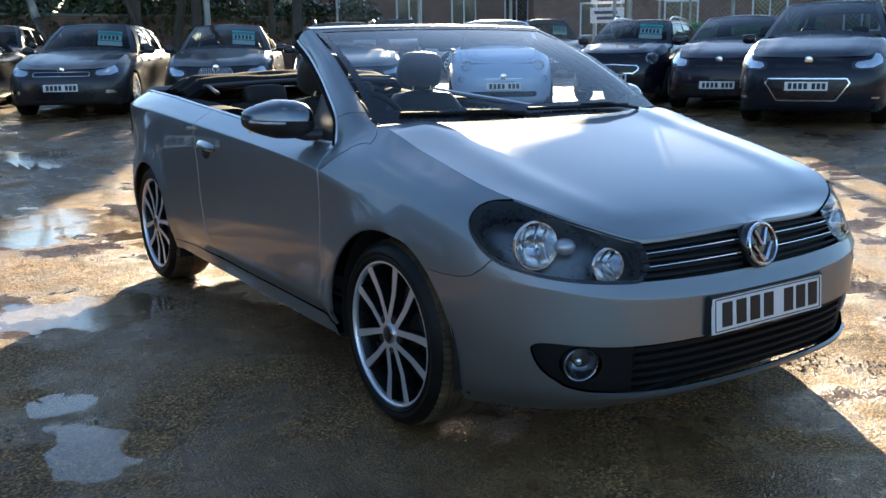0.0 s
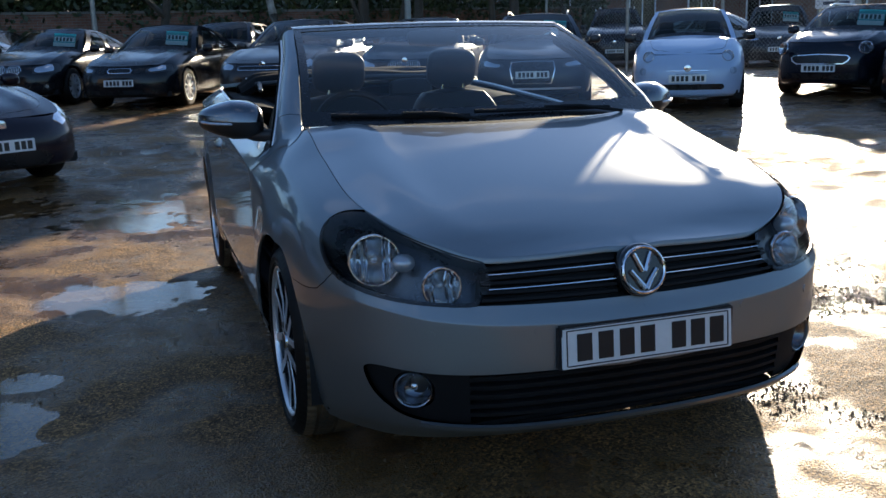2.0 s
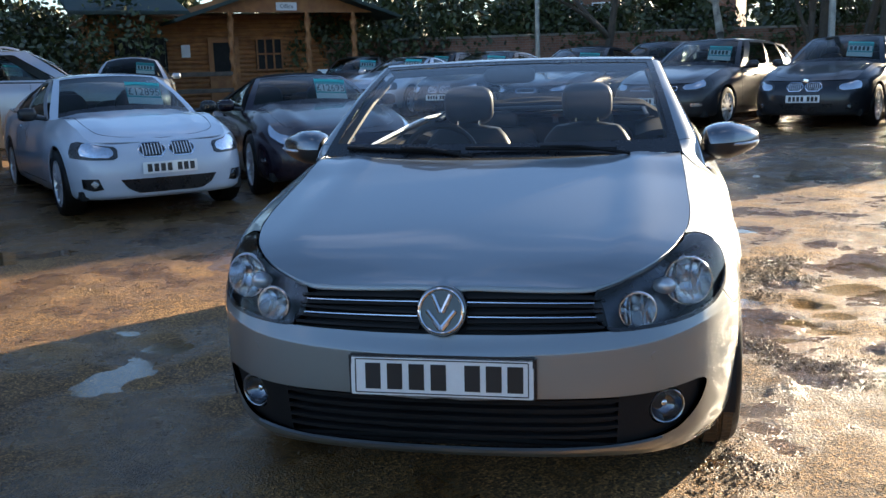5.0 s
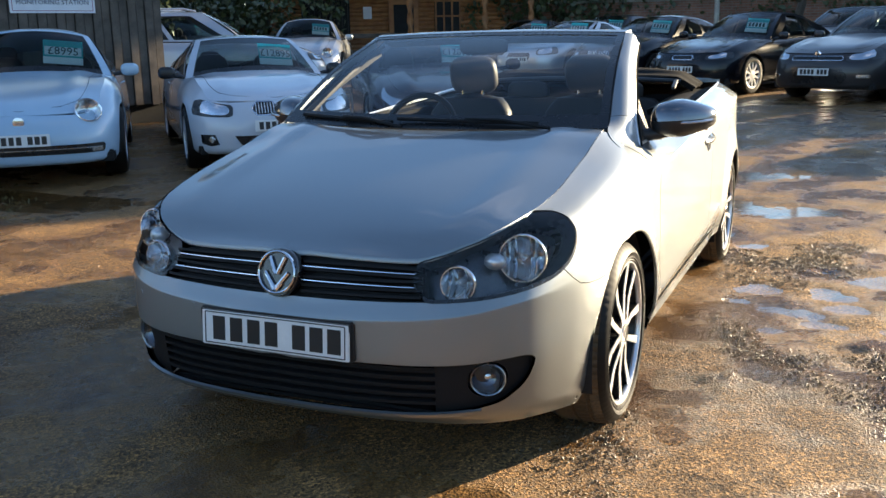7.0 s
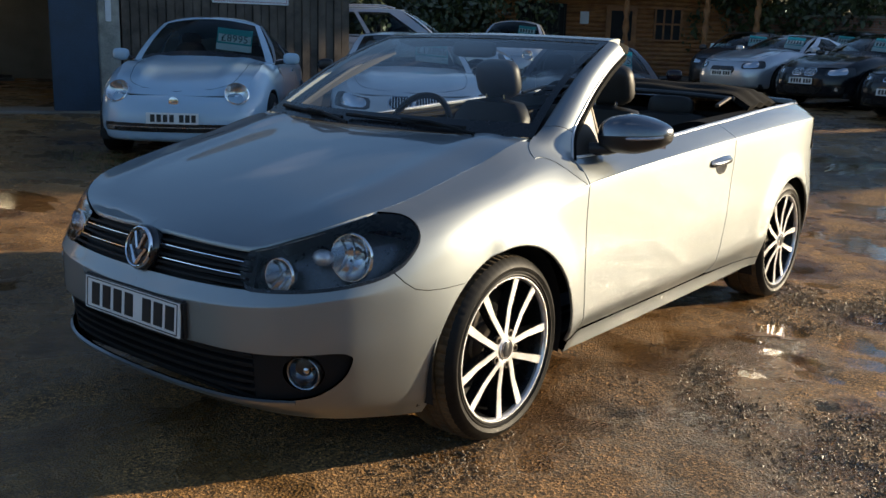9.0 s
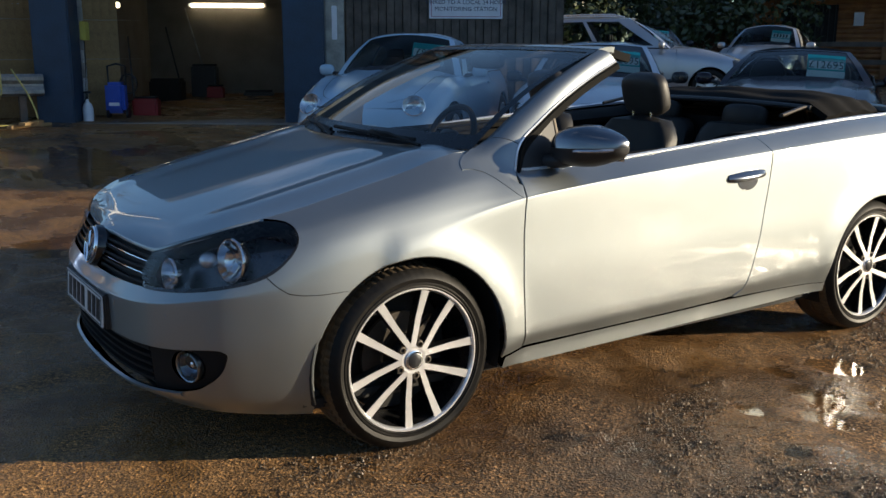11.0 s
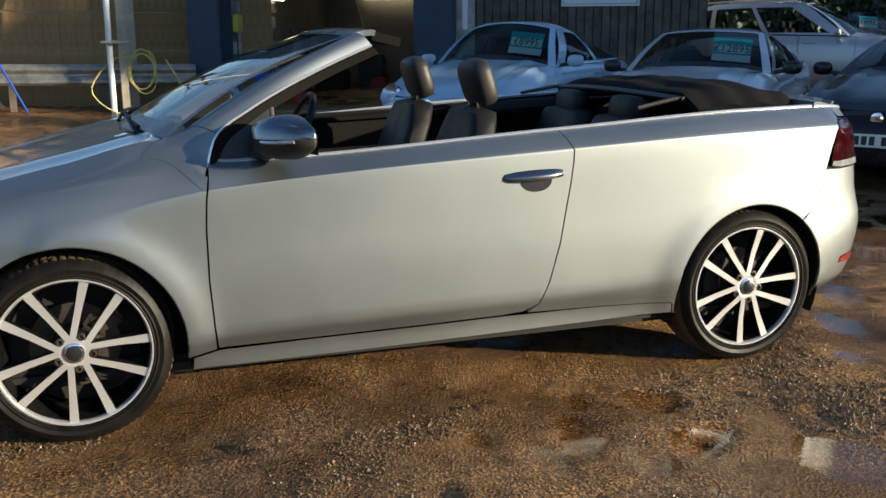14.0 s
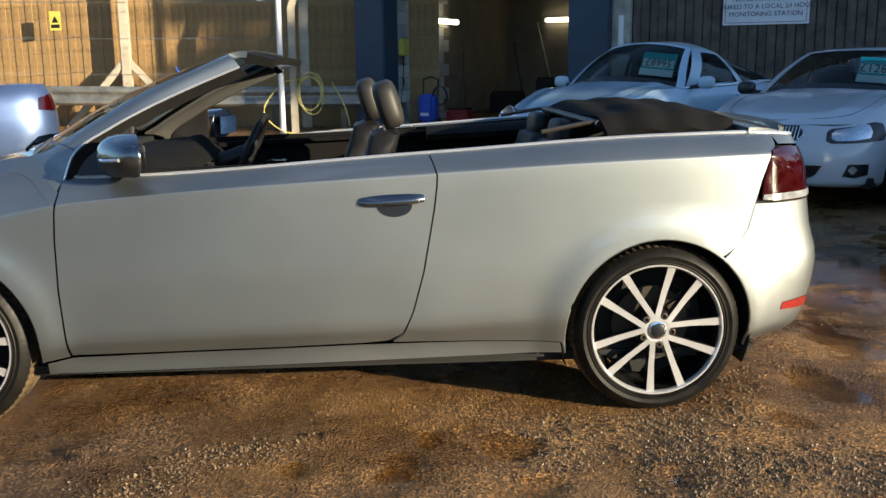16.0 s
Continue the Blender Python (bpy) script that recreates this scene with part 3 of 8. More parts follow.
def wheel(parent, x, y, r=0.318, w=0.225, rim_r=0.243, side=1, spokes="pairs", rim_mat=None, tyre_seg=108):
    """A wheel with its tyre, alloy rim and brake disc; the outer face looks along +x where side is 1."""
    hub = new("wheel")
    hub.parent = parent
    hub.matrix_basis = pose(x, y, r, 0, 0, 0 if side > 0 else 180)
    rim_mat = rim_mat or ALLOY
    a, b = 0.0, -w  # outer face at x = 0
    prof = [(a - 0.012, rim_r - 0.006), (a + 0.006, rim_r + 0.010), (a + 0.004, rim_r + 0.014), (a + 0.0085, rim_r + 0.017), (a + 0.0085, rim_r + 0.021), (a + 0.0055, rim_r + 0.024), (a + 0.010, (rim_r + r) / 2), (a + 0.002, r - 0.022), (a - 0.016, r - 0.006), (a - 0.045, r), (a - 0.048, r - 0.007), (a - 0.058, r - 0.007),
            (a - 0.061, r + 0.001), (a - 0.10, r + 0.002), (a - 0.103, r - 0.007), (a - 0.113, r - 0.007), (a - 0.116, r + 0.002), (b + 0.06, r + 0.001), (b + 0.045, r), (b + 0.012, r - 0.012), (b - 0.004, (rim_r + r) / 2), (b + 0.012, rim_r - 0.006)]
    v, f = lathe(prof, tyre_seg * 2)
    k = len(prof)
    for i in range(tyre_seg * 2):  # cross grooves in the shoulders
        if i % 3 == 0:
            for q, cut in ((8, 0.003), (9, 0.006), (10, 0.004), (12, 0.006)):
                px, py, pz = v[i * k + q]
                v[i * k + q] = (px, py * (1 - cut / r), pz * (1 - cut / r))
    is_tread = lambda face: all(8 <= q % k <= 18 for q in face)
    tyre = part("tyre", (v, [q for q in f if not is_tread(q)]), RUBBER, hub, "black rubber tyre with a muddy tread")
    part("tread", (v, [q for q in f if is_tread(q)]), MUDDY_RUBBER, tyre, "mud-caked tread")
    lip = lathe([(-0.014, rim_r - 0.007), (-0.002, rim_r - 0.004), (0.003, rim_r), (0.003, rim_r + 0.005), (-0.014, rim_r + 0.007), (-0.03, rim_r)], 72, closed=True)
    barrel = lathe([(-0.012, rim_r - 0.005), (-0.03, rim_r - 0.012), (-0.10, rim_r - 0.03), (-w + 0.02, rim_r - 0.02)], 48)
    part("rim_barrel", barrel, WHEEL_BLACK, hub)
    geo = [lip]
    r0, r1 = 0.046, rim_r - 0.003

    def spoke(a0, a1, w0, w1):
        """A straight arm from angle a0 at the hub to a1 at the lip: its black body and its bright machined face."""
        ends = [Vector((0, rr * math.cos(radians(an)), rr * math.sin(radians(an)))) for rr, an in ((r0, a0), (r1, a1))]
        nrm = Vector((1, 0, 0)).cross((ends[1] - ends[0]).normalized())
        row = [(ends[0], w0, -0.003), (ends[0].lerp(ends[1], 0.5), w0 * 0.45 + w1 * 0.45, -0.010), (ends[1], w1, -0.004)]

        def bar(prof):
            n = len(prof)
            out = [tuple(c + nrm * q * ww + Vector((dx + xx, 0, 0))) for c, ww, dx in row for q, xx in prof]
            return out, [(i * n + q, i * n + (q + 1) % n, (i + 1) * n + (q + 1) % n, (i + 1) * n + q) for i in range(2) for q in range(n)]
        dark.append(bar([(-0.44, -0.040), (-0.50, -0.003), (0.50, -0.003), (0.44, -0.040)]))
        return bar([(-0.49, -0.004), (-0.47, 0.0), (0.47, 0.0), (0.49, -0.004)])
    dark = []
    if spokes == "pairs":
        for i in range(5):
            c = 64 + 72 * i
            geo += [spoke(c - 29, c - 14.5, 0.021, 0.031), spoke(c + 29, c + 14.5, 0.021, 0.031)]
    else:
        for i in range(spokes):
            c = 90 + 360 / spokes * i
            geo.append(spoke(c, c, 0.035, 0.045) if spokes <= 6 else spoke(c, c, 0.022, 0.026))
    boss = lathe([(-0.035, 0.051), (-0.006, 0.050), (-0.003, 0.047), (-0.004, 0.036), (-0.006, 0.034)], 40)
    rim = part("rim", merge(*geo, boss), rim_mat, hub, "five-twin-spoke machined alloy rim with black pockets" if spokes == "pairs" else "alloy rim")
    dark.append(lathe([(-0.045, 0.0), (-0.040, 0.074), (-0.014, 0.072), (-0.012, 0.046)], 40))
    part("rim_body", merge(*dark), WHEEL_BLACK, rim, "gloss black spoke sides")
    part("centre_cap", lathe([(-0.006, 0.034), (0.002, 0.033), (0.004, 0.028), (0.005, 0.0)], 32), CHROME, rim, "chrome centre cap with a dark face")
    part("cap_face", lathe([(0.0045, 0.026), (0.0058, 0.024), (0.0062, 0.0)], 28), SLATE, rim)
    for i in range(5):
        c = radians(64 + 72 * i)
        part("wheel_bolt", moved(lathe([(-0.012, 0.014), (-0.003, 0.013), (-0.002, 0.008), (-0.010, 0.006), (-0.010, 0.0)], 12), pose(0.0, 0.057 * math.cos(c), 0.057 * math.sin(c))), DISC_STEEL, rim)
    part("brake_disc", lathe([(-0.10, 0.0), (-0.09, 0.07), (-0.10, 0.075), (-0.10, 0.145), (-0.115, 0.145)], 40), DISC_STEEL, hub, "worn steel brake disc")
    # near-black disc across the open back: the shade behind the spokes as colour
    part("wheel_back_shade", lathe([(-0.15, 0.0), (-0.15, rim_r - 0.03)], 24), DARK_INNER, hub)
    part("brake_caliper", moved(box(-0.13, -0.085, -0.05, 0.05, -0.035, 0.035, 0.012), pose(0, 0.125 * math.cos(radians(35)), 0.125 * math.sin(radians(35)), 125 - 90)), DISC_STEEL, hub)
    return hub


# ---- the convertible ----
car_root = thing("convertible", "silver-grey metallic convertible with its black soft top folded down", "car")
B = HERO
Y = B.at_y
ARCH_F, ARCH_R = 0.362, 0.352
HUB_Z, HUB_RY = 0.315, 2.578
lamp_poly = [(0.437, 0.632), (0.446, 0.690), *[(q, B.top(q) - 0.004) for q in (0.475, 0.53, 0.60, 0.66, 0.72, 0.78, 0.84, 0.89, 0.925)], (1.00, 0.804), (1.034, 0.790), (1.045, 0.765), (1.036, 0.735), (1.008, 0.702), (0.965, 0.668), (0.90, 0.640), (0.80, 0.620), (0.69, 0.606), (0.60, 0.599), (0.505, 0.595), (0.475, 0.600)]
lamp_poly = [tuple(p) for p in spline(lamp_poly, 56, closed=True)]
lamp_out = []  # the lamp's outline, a shut gap larger
for k, p in enumerate(lamp_poly):
    q, r = lamp_poly[k - 1], lamp_poly[(k + 1) % len(lamp_poly)]
    d = Vector((r[0] - q[0], r[1] - q[1])).normalized()
    lamp_out.append((p[0] - d.y * 0.004, p[1] + d.x * 0.004))
low_open = [(0.0, 0.400), (0.26, 0.410), (0.47, 0.411), (0.62, 0.416), (0.755, 0.424), (0.800, 0.416), (0.808, 0.395), (0.785, 0.345), (0.735, 0.305), (0.66, 0.280), (0.48, 0.262), (0.25, 0.258), (0.0, 0.258)]
low_open = [(max(0.0, q[0]), q[1]) for q in spline(low_open, 61)]


def wing_edge(s):
    """The height of the wing's upper edge, which sinks below the windscreen pillar's foot."""
    q = min(1.0, max(0.0, (float(np.interp(s, B.s, B.py)) - 0.262) / 0.19))
    return B.top(s) - 0.056 * q * q * (3 - 2 * q)


def along(y_list):
    return [(Y(y), z) for y, z in y_list]


front_arch = arc(0.0, HUB_Z, ARCH_F, 130.6, 195, 14)          # from the seam down the front of the arch
bumper_front = [(0.0, B.bottom(0.0)), (0.0, 0.583), (0.20, 0.585), (0.40, 0.590), (0.47, 0.592), (0.505, 0.590), (0.60, 0.594), (0.69, 0.601), (0.80, 0.615), (0.90, 0.635), (0.938, 0.650), (0.969, 0.621), (1.005, 0.5965), (1.05, 0.588), (1.11, 0.5860)] \
    + along(front_arch) + [(s, B.bottom(s)) for s in np.linspace(Y(-0.36), 0.03, 14)]
bumper_front = [p for i, p in enumerate(bumper_front) if not (p[0] < 1e-6 and i > 1)]
skirt = [(0.0, 0.408), (0.0, 0.583)] + bumper_front[2:] + [(0.0, B.bottom(0.0)), (0.0, 0.250)] + [(s, z - 0.004) for s, z in reversed(low_open) if s > 0.0 and z < 0.30] + [(s + 0.003, z) for s, z in reversed(low_open) if s > 0.0 and z >= 0.30]
part("front_bumper", both(panel(B, skirt, step=0.028)), SILVER, car_root, "silver painted front bumper")
for sd in (1, -1):
    fender = [(1.11, 0.5882), (1.05, 0.5903), (1.006, 0.5990), (0.971, 0.6232), (0.942, 0.651)] + [p for p in reversed(lamp_out) if p[0] > 0.945] + [(s, wing_edge(s)) for s in np.linspace(0.932, Y(0.455), 70)] \
        + along([(0.450, 0.85), (0.442, 0.80), (0.436, 0.703), (0.436, 0.527), (0.446, 0.36), (0.452, 0.284), (0.37, 0.270)]) + along(arc(0.0, HUB_Z, ARCH_F, -8, 130.2, 26))
    part("front_wing", panel(B, fender, side=sd, step=0.028), SILVER, car_root)
    door_poly = along([(0.462, 0.91), (0.458, 0.86), (0.448, 0.80), (0.442, 0.703), (0.442, 0.527), (0.452, 0.36), (0.460, 0.288), (0.8, 0.291), (1.2, 0.296), (1.5, 0.303), (1.58, 0.310), (1.635, 0.338), (1.672, 0.42), (1.712, 0.567), (1.752, 0.79), (1.762, 0.87), (1.764, 0.91), (1.752, 0.95)]) \
        + [(s, B.top(s)) for s in np.linspace(Y(1.738), Y(0.47), 20)]
    door = part("door", panel(B, door_poly, side=sd, step=0.03), SILVER, car_root, "silver door with a pull handle")
    # handle: a bowl and a bowed grip
    bowl = [(Y(1.615) + 0.062 * math.cos(a), 0.806 + 0.040 * math.sin(a)) for a in np.linspace(0, 2 * math.pi, 20, endpoint=False)]
    part("handle_bowl", panel(B, bowl, lift=0.002, rim=0.004, step=0.02, side=sd), SILVER_SHADED, door)
    gv, gf = [], []
    for q in np.linspace(-1, 1, 15):
        e = (1 - 0.92 * q * q) ** 0.5
        p, n = B.point(Y(1.605) + 0.115 * q, 0.826 + 0.005 * q)
        for o, h in ((-0.004, 0.020), (0.004, 0.021), (0.024, 0.004), (0.028, -0.004), (0.026, -0.014), (0.018, -0.019), (0.006, -0.016)):
            w = p + n * o * e
            gv.append((w.x * sd, w.y, w.z + h * (0.45 + 0.55 * e)))
    for i in range(14):
        for k in range(7):
            a, b = i * 7 + k, i * 7 + (k + 1) % 7
            gf.append((a, b, b + 7, a + 7) if sd > 0 else (a, a + 7, b + 7, b))
    gf += [tuple(range(7)), tuple(range(98, 105))]
    part("door_handle", (gv, gf), SILVER_SHADED, door, "silver pull handle")
    rear_arch = arc(HUB_RY, HUB_Z, ARCH_R, 188, 52, 26)
    quarter = along([(1.744, B.top(Y(1.744))), (1.758, 0.95), (1.770, 0.91), (1.768, 0.87), (1.758, 0.79), (1.718, 0.567), (1.678, 0.42), (1.641, 0.334), (1.60, 0.303), (1.9, 0.299), (2.215, 0.288)]) + along(rear_arch) \
        + along([(2.845, 0.625), (2.900, 0.69), (2.926, 0.78), (2.952, 0.87), (2.990, 0.967), (3.035, 0.990)]) + [(s, B.top(s)) for s in np.linspace(Y(3.06), Y(1.75), 22)]
    part("rear_quarter", panel(B, quarter, side=sd, step=0.03), SILVER, car_root)
    sill = along([(0.372, 0.218), (0.374, 0.264), (0.456, 0.279), (0.8, 0.286), (1.2, 0.291), (1.5, 0.298), (1.9, 0.298), (2.212, 0.287), (2.218, 0.262), (2.22, 0.246), (1.9, 0.240), (1.4, 0.231), (0.9, 0.223)])
    part("sill", panel(B, sill, lift=0.003, side=sd, step=0.03, rim=0.033), SILVER, car_root)
    bright = [(s, B.top(s) + 0.004) for s in np.linspace(Y(0.47), B.at_rear(0.66), 60)]
    geo = strip(B, bright, 0.012, 0.004)
    part("waist_trim", geo if sd > 0 else mirrored(geo), ALLOY, car_root, "bright metal trim along the waistline")
    # tail lamp
    tail = [(Y(2.950), 0.800), (Y(2.958), 0.86), (Y(2.975), 0.925), (Y(2.998), 0.972), (4.52, 0.982), (4.70, 0.972), (4.80, 0.955), (4.81, 0.90), (4.79, 0.83), (4.72, 0.793), (4.6, 0.789), (4.45, 0.788)]
    tl = part("tail_lamp", panel(B, tail, lift=0.004, rim=0.03, step=0.03, side=sd), RED_LAMP, car_root, "red tail lamp with a clear lower band")
    band = [(Y(2.954), 0.797), (Y(2.958), 0.815), (4.50, 0.818), (4.70, 0.82), (4.70, 0.797), (4.6, 0.793), (4.45, 0.791)]
    part("lamp_band", panel(B, band, lift=0.007, rim=0.004, step=0.03, side=sd), GREY_LENS, tl)
    refl = [(4.505, 0.374), (4.51, 0.402), (4.60, 0.410), (4.68, 0.408), (4.66, 0.372)]
    part("reflector", panel(B, refl, lift=0.003, rim=0.01, step=0.03, side=sd), RED_REFLECTOR, car_root, "red rear reflector")
    # headlamp
    geo_s = (lambda g: g) if sd > 0 else mirrored
    lamp = part("headlamp", panel(B, lamp_poly, lift=-0.095, rim=0.0, step=0.04, side=sd), LAMP_INNER, car_root, "dark headlamp with two chrome reflector bowls under clear glass")
    part("lamp_surround", panel(B, lamp_poly, lift=-0.002, rim=0.135, step=0.03, side=sd, walls=True), LAMP_DARK, lamp)
    part("lamp_edge", geo_s(strip(B, [(s, z) for s, z in lamp_poly[30:55]], 0.014, 0.003, -0.002)), SATIN_BLACK, lamp)
    for (s, z, r) in ((0.588, 0.654, 0.050), (0.85, 0.712, 0.068)):
        p, n = B.point(s, z)
        axis = (n * 0.22 + Vector((0.05, -1, 0)) * 0.78).normalized()
        q = p - n * (0.062 if r > 0.06 else 0.056)
        m = Matrix.Translation(q) @ axis.to_track_quat("X", "Z").to_matrix().to_4x4()
        bowl = lathe([(0.040, r + 0.005), (0.046, r + 0.002), (0.046, r - 0.001), (0.026, r * 0.93), (0.004, r * 0.76), (-0.014, r * 0.50), (-0.022, r * 0.22), (-0.024, 0.0)], 40)
        part("reflector_bowl", geo_s(moved(bowl, m)), LAMP_CHROME, lamp, "chrome reflector bowl")
        for q in (-0.62, -0.34, 0.30, 0.58):  # upright steps pressed into the reflector
            e = r * math.sqrt(1 - q * q) * 0.90
            part("reflector_step", geo_s(moved(tube([(0.030 - 0.050 * (1 - (w * w * 0.8 + q * q)), r * q, e * w) for w in np.linspace(-1, 1, 9)], 0.0035, 5), m)), LAMP_CHROME, lamp)
        part("bulb", geo_s(moved(lathe([(-0.02, 0.010), (0.012, 0.010), (0.020, 0.006), (0.022, 0.0)], 14), m)), GREY_LENS, lamp)
    p, n = B.point(0.715, 0.708)
    q = p - n * 0.045
    part("indicator_bulb", geo_s(blob(q.x, q.y, q.z, 0.034, 0.03, 0.026, 1, 1)), GREY_LENS, lamp, "grey indicator bulb")
    lens = part("lamp_lens", panel(B, lamp_poly, lift=0.001, rim=0.0, step=0.03, side=sd), LAMP_GLASS, lamp, "clear lens")
    lens.visible_shadow = False
    # fog lamp in its black surround
    bezel = [(0.50, 0.430), (0.62, 0.435), (0.76, 0.445), (0.83, 0.445), (0.84, 0.395), (0.82, 0.330), (0.75, 0.280), (0.66, 0.256), (0.50, 0.242)]
    hole = [(0.664 + 0.066 * math.cos(w), 0.353 + 0.056 * math.sin(w)) for w in np.linspace(0, 2 * math.pi, 24, endpoint=False)]
    part("fog_bezel", panel(B, bezel, [hole], lift=-0.020, rim=0.03, step=0.03, side=sd), GRILLE_BLACK, car_root, "black fog lamp surround")
    p, n = B.point(0.664, 0.353)
    ax = (n * 0.55 + Vector((0, -1, 0)) * 0.45).normalized()
    m = Matrix.Translation(p - n * 0.020) @ ax.to_track_quat("X", "Z").to_matrix().to_4x4()
    fog = part("fog_lamp", geo_s(moved(lathe([(-0.02, 0.0525), (0.003, 0.0525), (0.0055, 0.0505), (0.003, 0.0475), (-0.008, 0.0465)], 48), m)), FOG_RING, car_root, "round fog lamp with a thin bright ring")
    part("fog_bowl", geo_s(moved(lathe([(-0.004, 0.0470), (-0.022, 0.038), (-0.036, 0.022), (-0.040, 0.0)], 32), m)), FOG_BOWL, fog)
    part("fog_bulb_shield", geo_s(moved(lathe([(-0.036, 0.010), (-0.016, 0.010), (-0.013, 0.006), (-0.012, 0.0)], 16), m)), LAMP_CHROME, fog)
    fl = part("fog_lens", geo_s(moved(lathe([(-0.006, 0.0475), (0.000, 0.036), (0.004, 0.02), (0.005, 0.0)], 32), m)), LAMP_GLASS, fog)
    fl.visible_shadow = False
# rear bumper and boot
rear_b = along(arc(HUB_RY, HUB_Z, ARCH_R, 50, -8, 12)) + [(s, B.bottom(s)) for s in np.linspace(Y(2.935), B.length, 16)] + [(B.length, 0.70), (4.90, 0.73), (4.80, 0.782), (4.6, 0.783), (4.45, 0.781)] + along([(2.930, 0.782), (2.9045, 0.69), (2.849, 0.6215)])
part("rear_bumper", both(panel(B, rear_b, step=0.035)), SILVER, car_root)
boot = [(B.length, 0.705), (4.905, 0.735), (4.815, 0.79), (4.825, 0.90), (4.815, 0.965), (4.70, 0.985), (4.5, 0.992)] + [(s, B.top(s)) for s in np.linspace(Y(3.05), B.length, 14)]
part("boot_lid", both(panel(B, boot, step=0.035)), SILVER, car_root)


def deck(u, v):
    y = 2.93 + 0.245 * v
    xw = 0.742 - 0.085 * v
    x = xw * (2 * u - 1)
    return x, y - 0.10 * (abs(2 * u - 1) ** 3) * v, 1.043 - 0.018 * v ** 2 - 0.012 * (2 * u - 1) ** 2


part("boot_deck", sheet(lambda u, v: deck(1 - u, v), 30, 8, 0.02), SILVER, car_root)
part("boot_lip", sheet(lambda u, v: (lambda p: (p[0], p[1] + 0.02, p[2] + 0.012))(deck(1 - u, 0.86 + 0.14 * v)), 30, 4, 0.02), SILVER, car_root)

# bonnet
edge = np.array([tuple(B.sample(B.g, s, B.v[-1])) for s in np.linspace(0, Y(0.36), 120)])
ye, xe, ze = edge[:, 1], np.maximum(edge[:, 0], 1e-3), edge[:, 2]
cen_y, cen_z = [-0.80, -0.772, -0.70, -0.55, -0.35, -0.10, 0.12, 0.22, 0.40], [0.700, 0.716, 0.748, 0.800, 0.856, 0.915, 0.962, 0.983, 1.01]

cen_fit = np.polyfit(cen_y, cen_z, 4)


def bonnet_z(x, y):
    zc = np.polyval(cen_fit, np.atleast_1d(y))
    xx, zz = np.interp(y, ye, xe), np.interp(y, ye, ze)
    a = np.clip(np.abs(x) / xx, 0, 1.05)
    ridge = 0.010 * np.exp(-((a - 0.78) / 0.085) ** 2) * np.clip((np.atleast_1d(y) + 0.75) * 2.5, 0, 1)
    return zc - (zc - zz) * a ** 2.3 + ridge * (1 - a ** 8)


cowl = [(x, 0.19 + 0.15 * (x / 0.70) ** 2) for x in np.linspace(0.685, 0, 12)]
plan = [(max(0.0, a - 0.0025), b + 0.002) for a, b, _ in edge if b < 0.338][::3] + cowl
plan = [p for p in plan if p[0] > 0.0015 or p[1] > 0]
plan = [(0.0, -0.770)] + plan[1:]
pts, tris, chains = filled(plan, [], 0.03)
h = 0.05


def bonnet_normal(x, y):
    gx = (bonnet_z(x + h, y) - bonnet_z(x - h, y)) / (2 * h)
    gy = (bonnet_z(x, y + h) - bonnet_z(x, y - h)) / (2 * h)
    n = np.stack([-gx, -gy, np.ones_like(gx)], 1)
    return n / np.linalg.norm(n, axis=1, keepdims=True)


bz = bonnet_z(pts[:, 0], pts[:, 1])
bn = bonnet_normal(pts[:, 0], pts[:, 1])
bv = np.column_stack([pts, bz])
bf = []
for a, b, c in tris:
    if np.cross(pts[b] - pts[a], pts[c] - pts[a]) < 0:
        b, c = c, b
    bf.append((a, b, c))
bv, bn2 = [tuple(p) for p in bv], [tuple(p) for p in bn]
ch = chains[0]
k = len(bv)
for i, (x, y) in enumerate(ch):
    z = float(bonnet_z(np.array([x]), np.array([y]))[0])
    x2, y2 = ch[(i + 1) % len(ch)]
    w = Vector((y2 - y, x - x2, 0))
    w = w.normalized() if w.length > 1e-9 else Vector((0, -1, 0))
    bv += [(x, y, z), (x - w.x * 0.008, y - w.y * 0.008, z - 0.018)]
    bn2 += [tuple((w + Vector((0, 0, 0.7))).normalized()), tuple(w)]
for i in range(len(ch)):
    j = (i + 1) % len(ch)
    if ch[i][0] < 1e-5 and ch[j][0] < 1e-5:
        continue
    bf.append((k + 2 * i, k + 2 * i + 1, k + 2 * j + 1, k + 2 * j))
part("bonnet", both((bv, bf, bn2)), SILVER, car_root, "silver bonnet")

# near-black shell and nose block, added as shade behind the shut lines; floor and arch liners
shell = [(1.06, 0.60)] + along(arc(0, HUB_Z, ARCH_F + 0.012, 150, -10, 26)) + along([(0.42, 0.23), (1.3, 0.23), (2.19, 0.24)]) + along(arc(HUB_RY, HUB_Z, ARCH_R + 0.012, 190, -6, 30)) + [(s, B.bottom(s) + 0.03) for s in np.linspace(Y(2.96), B.length - 0.02, 8)] \
    + [(s, B.top(s) - 0.02) for s in np.linspace(B.length - 0.02, 1.06, 50)]
part("nose_shade_block", box(-0.58, 0.58, -0.52, 0.40, 0.26, 0.62, 0.03), DARK_INNER, car_root)
part("inner_shell", both(panel(B, shell, lift=-0.016, rim=0.0, step=0.05)), DARK_INNER, car_root)
part("underbody", box(-0.80, 0.80, -0.40, 2.98, 0.19, 0.25, 0.02), DARK_INNER, car_root)
part("nose_underside", box(-0.50, 0.50, -0.74, -0.38, 0.225, 0.25, 0.01), DARK_INNER, car_root)
part("scuttle", box(-0.66, 0.66, 0.16, 0.46, 0.86, 0.955, 0.02), BLACK_PLASTIC, car_root)
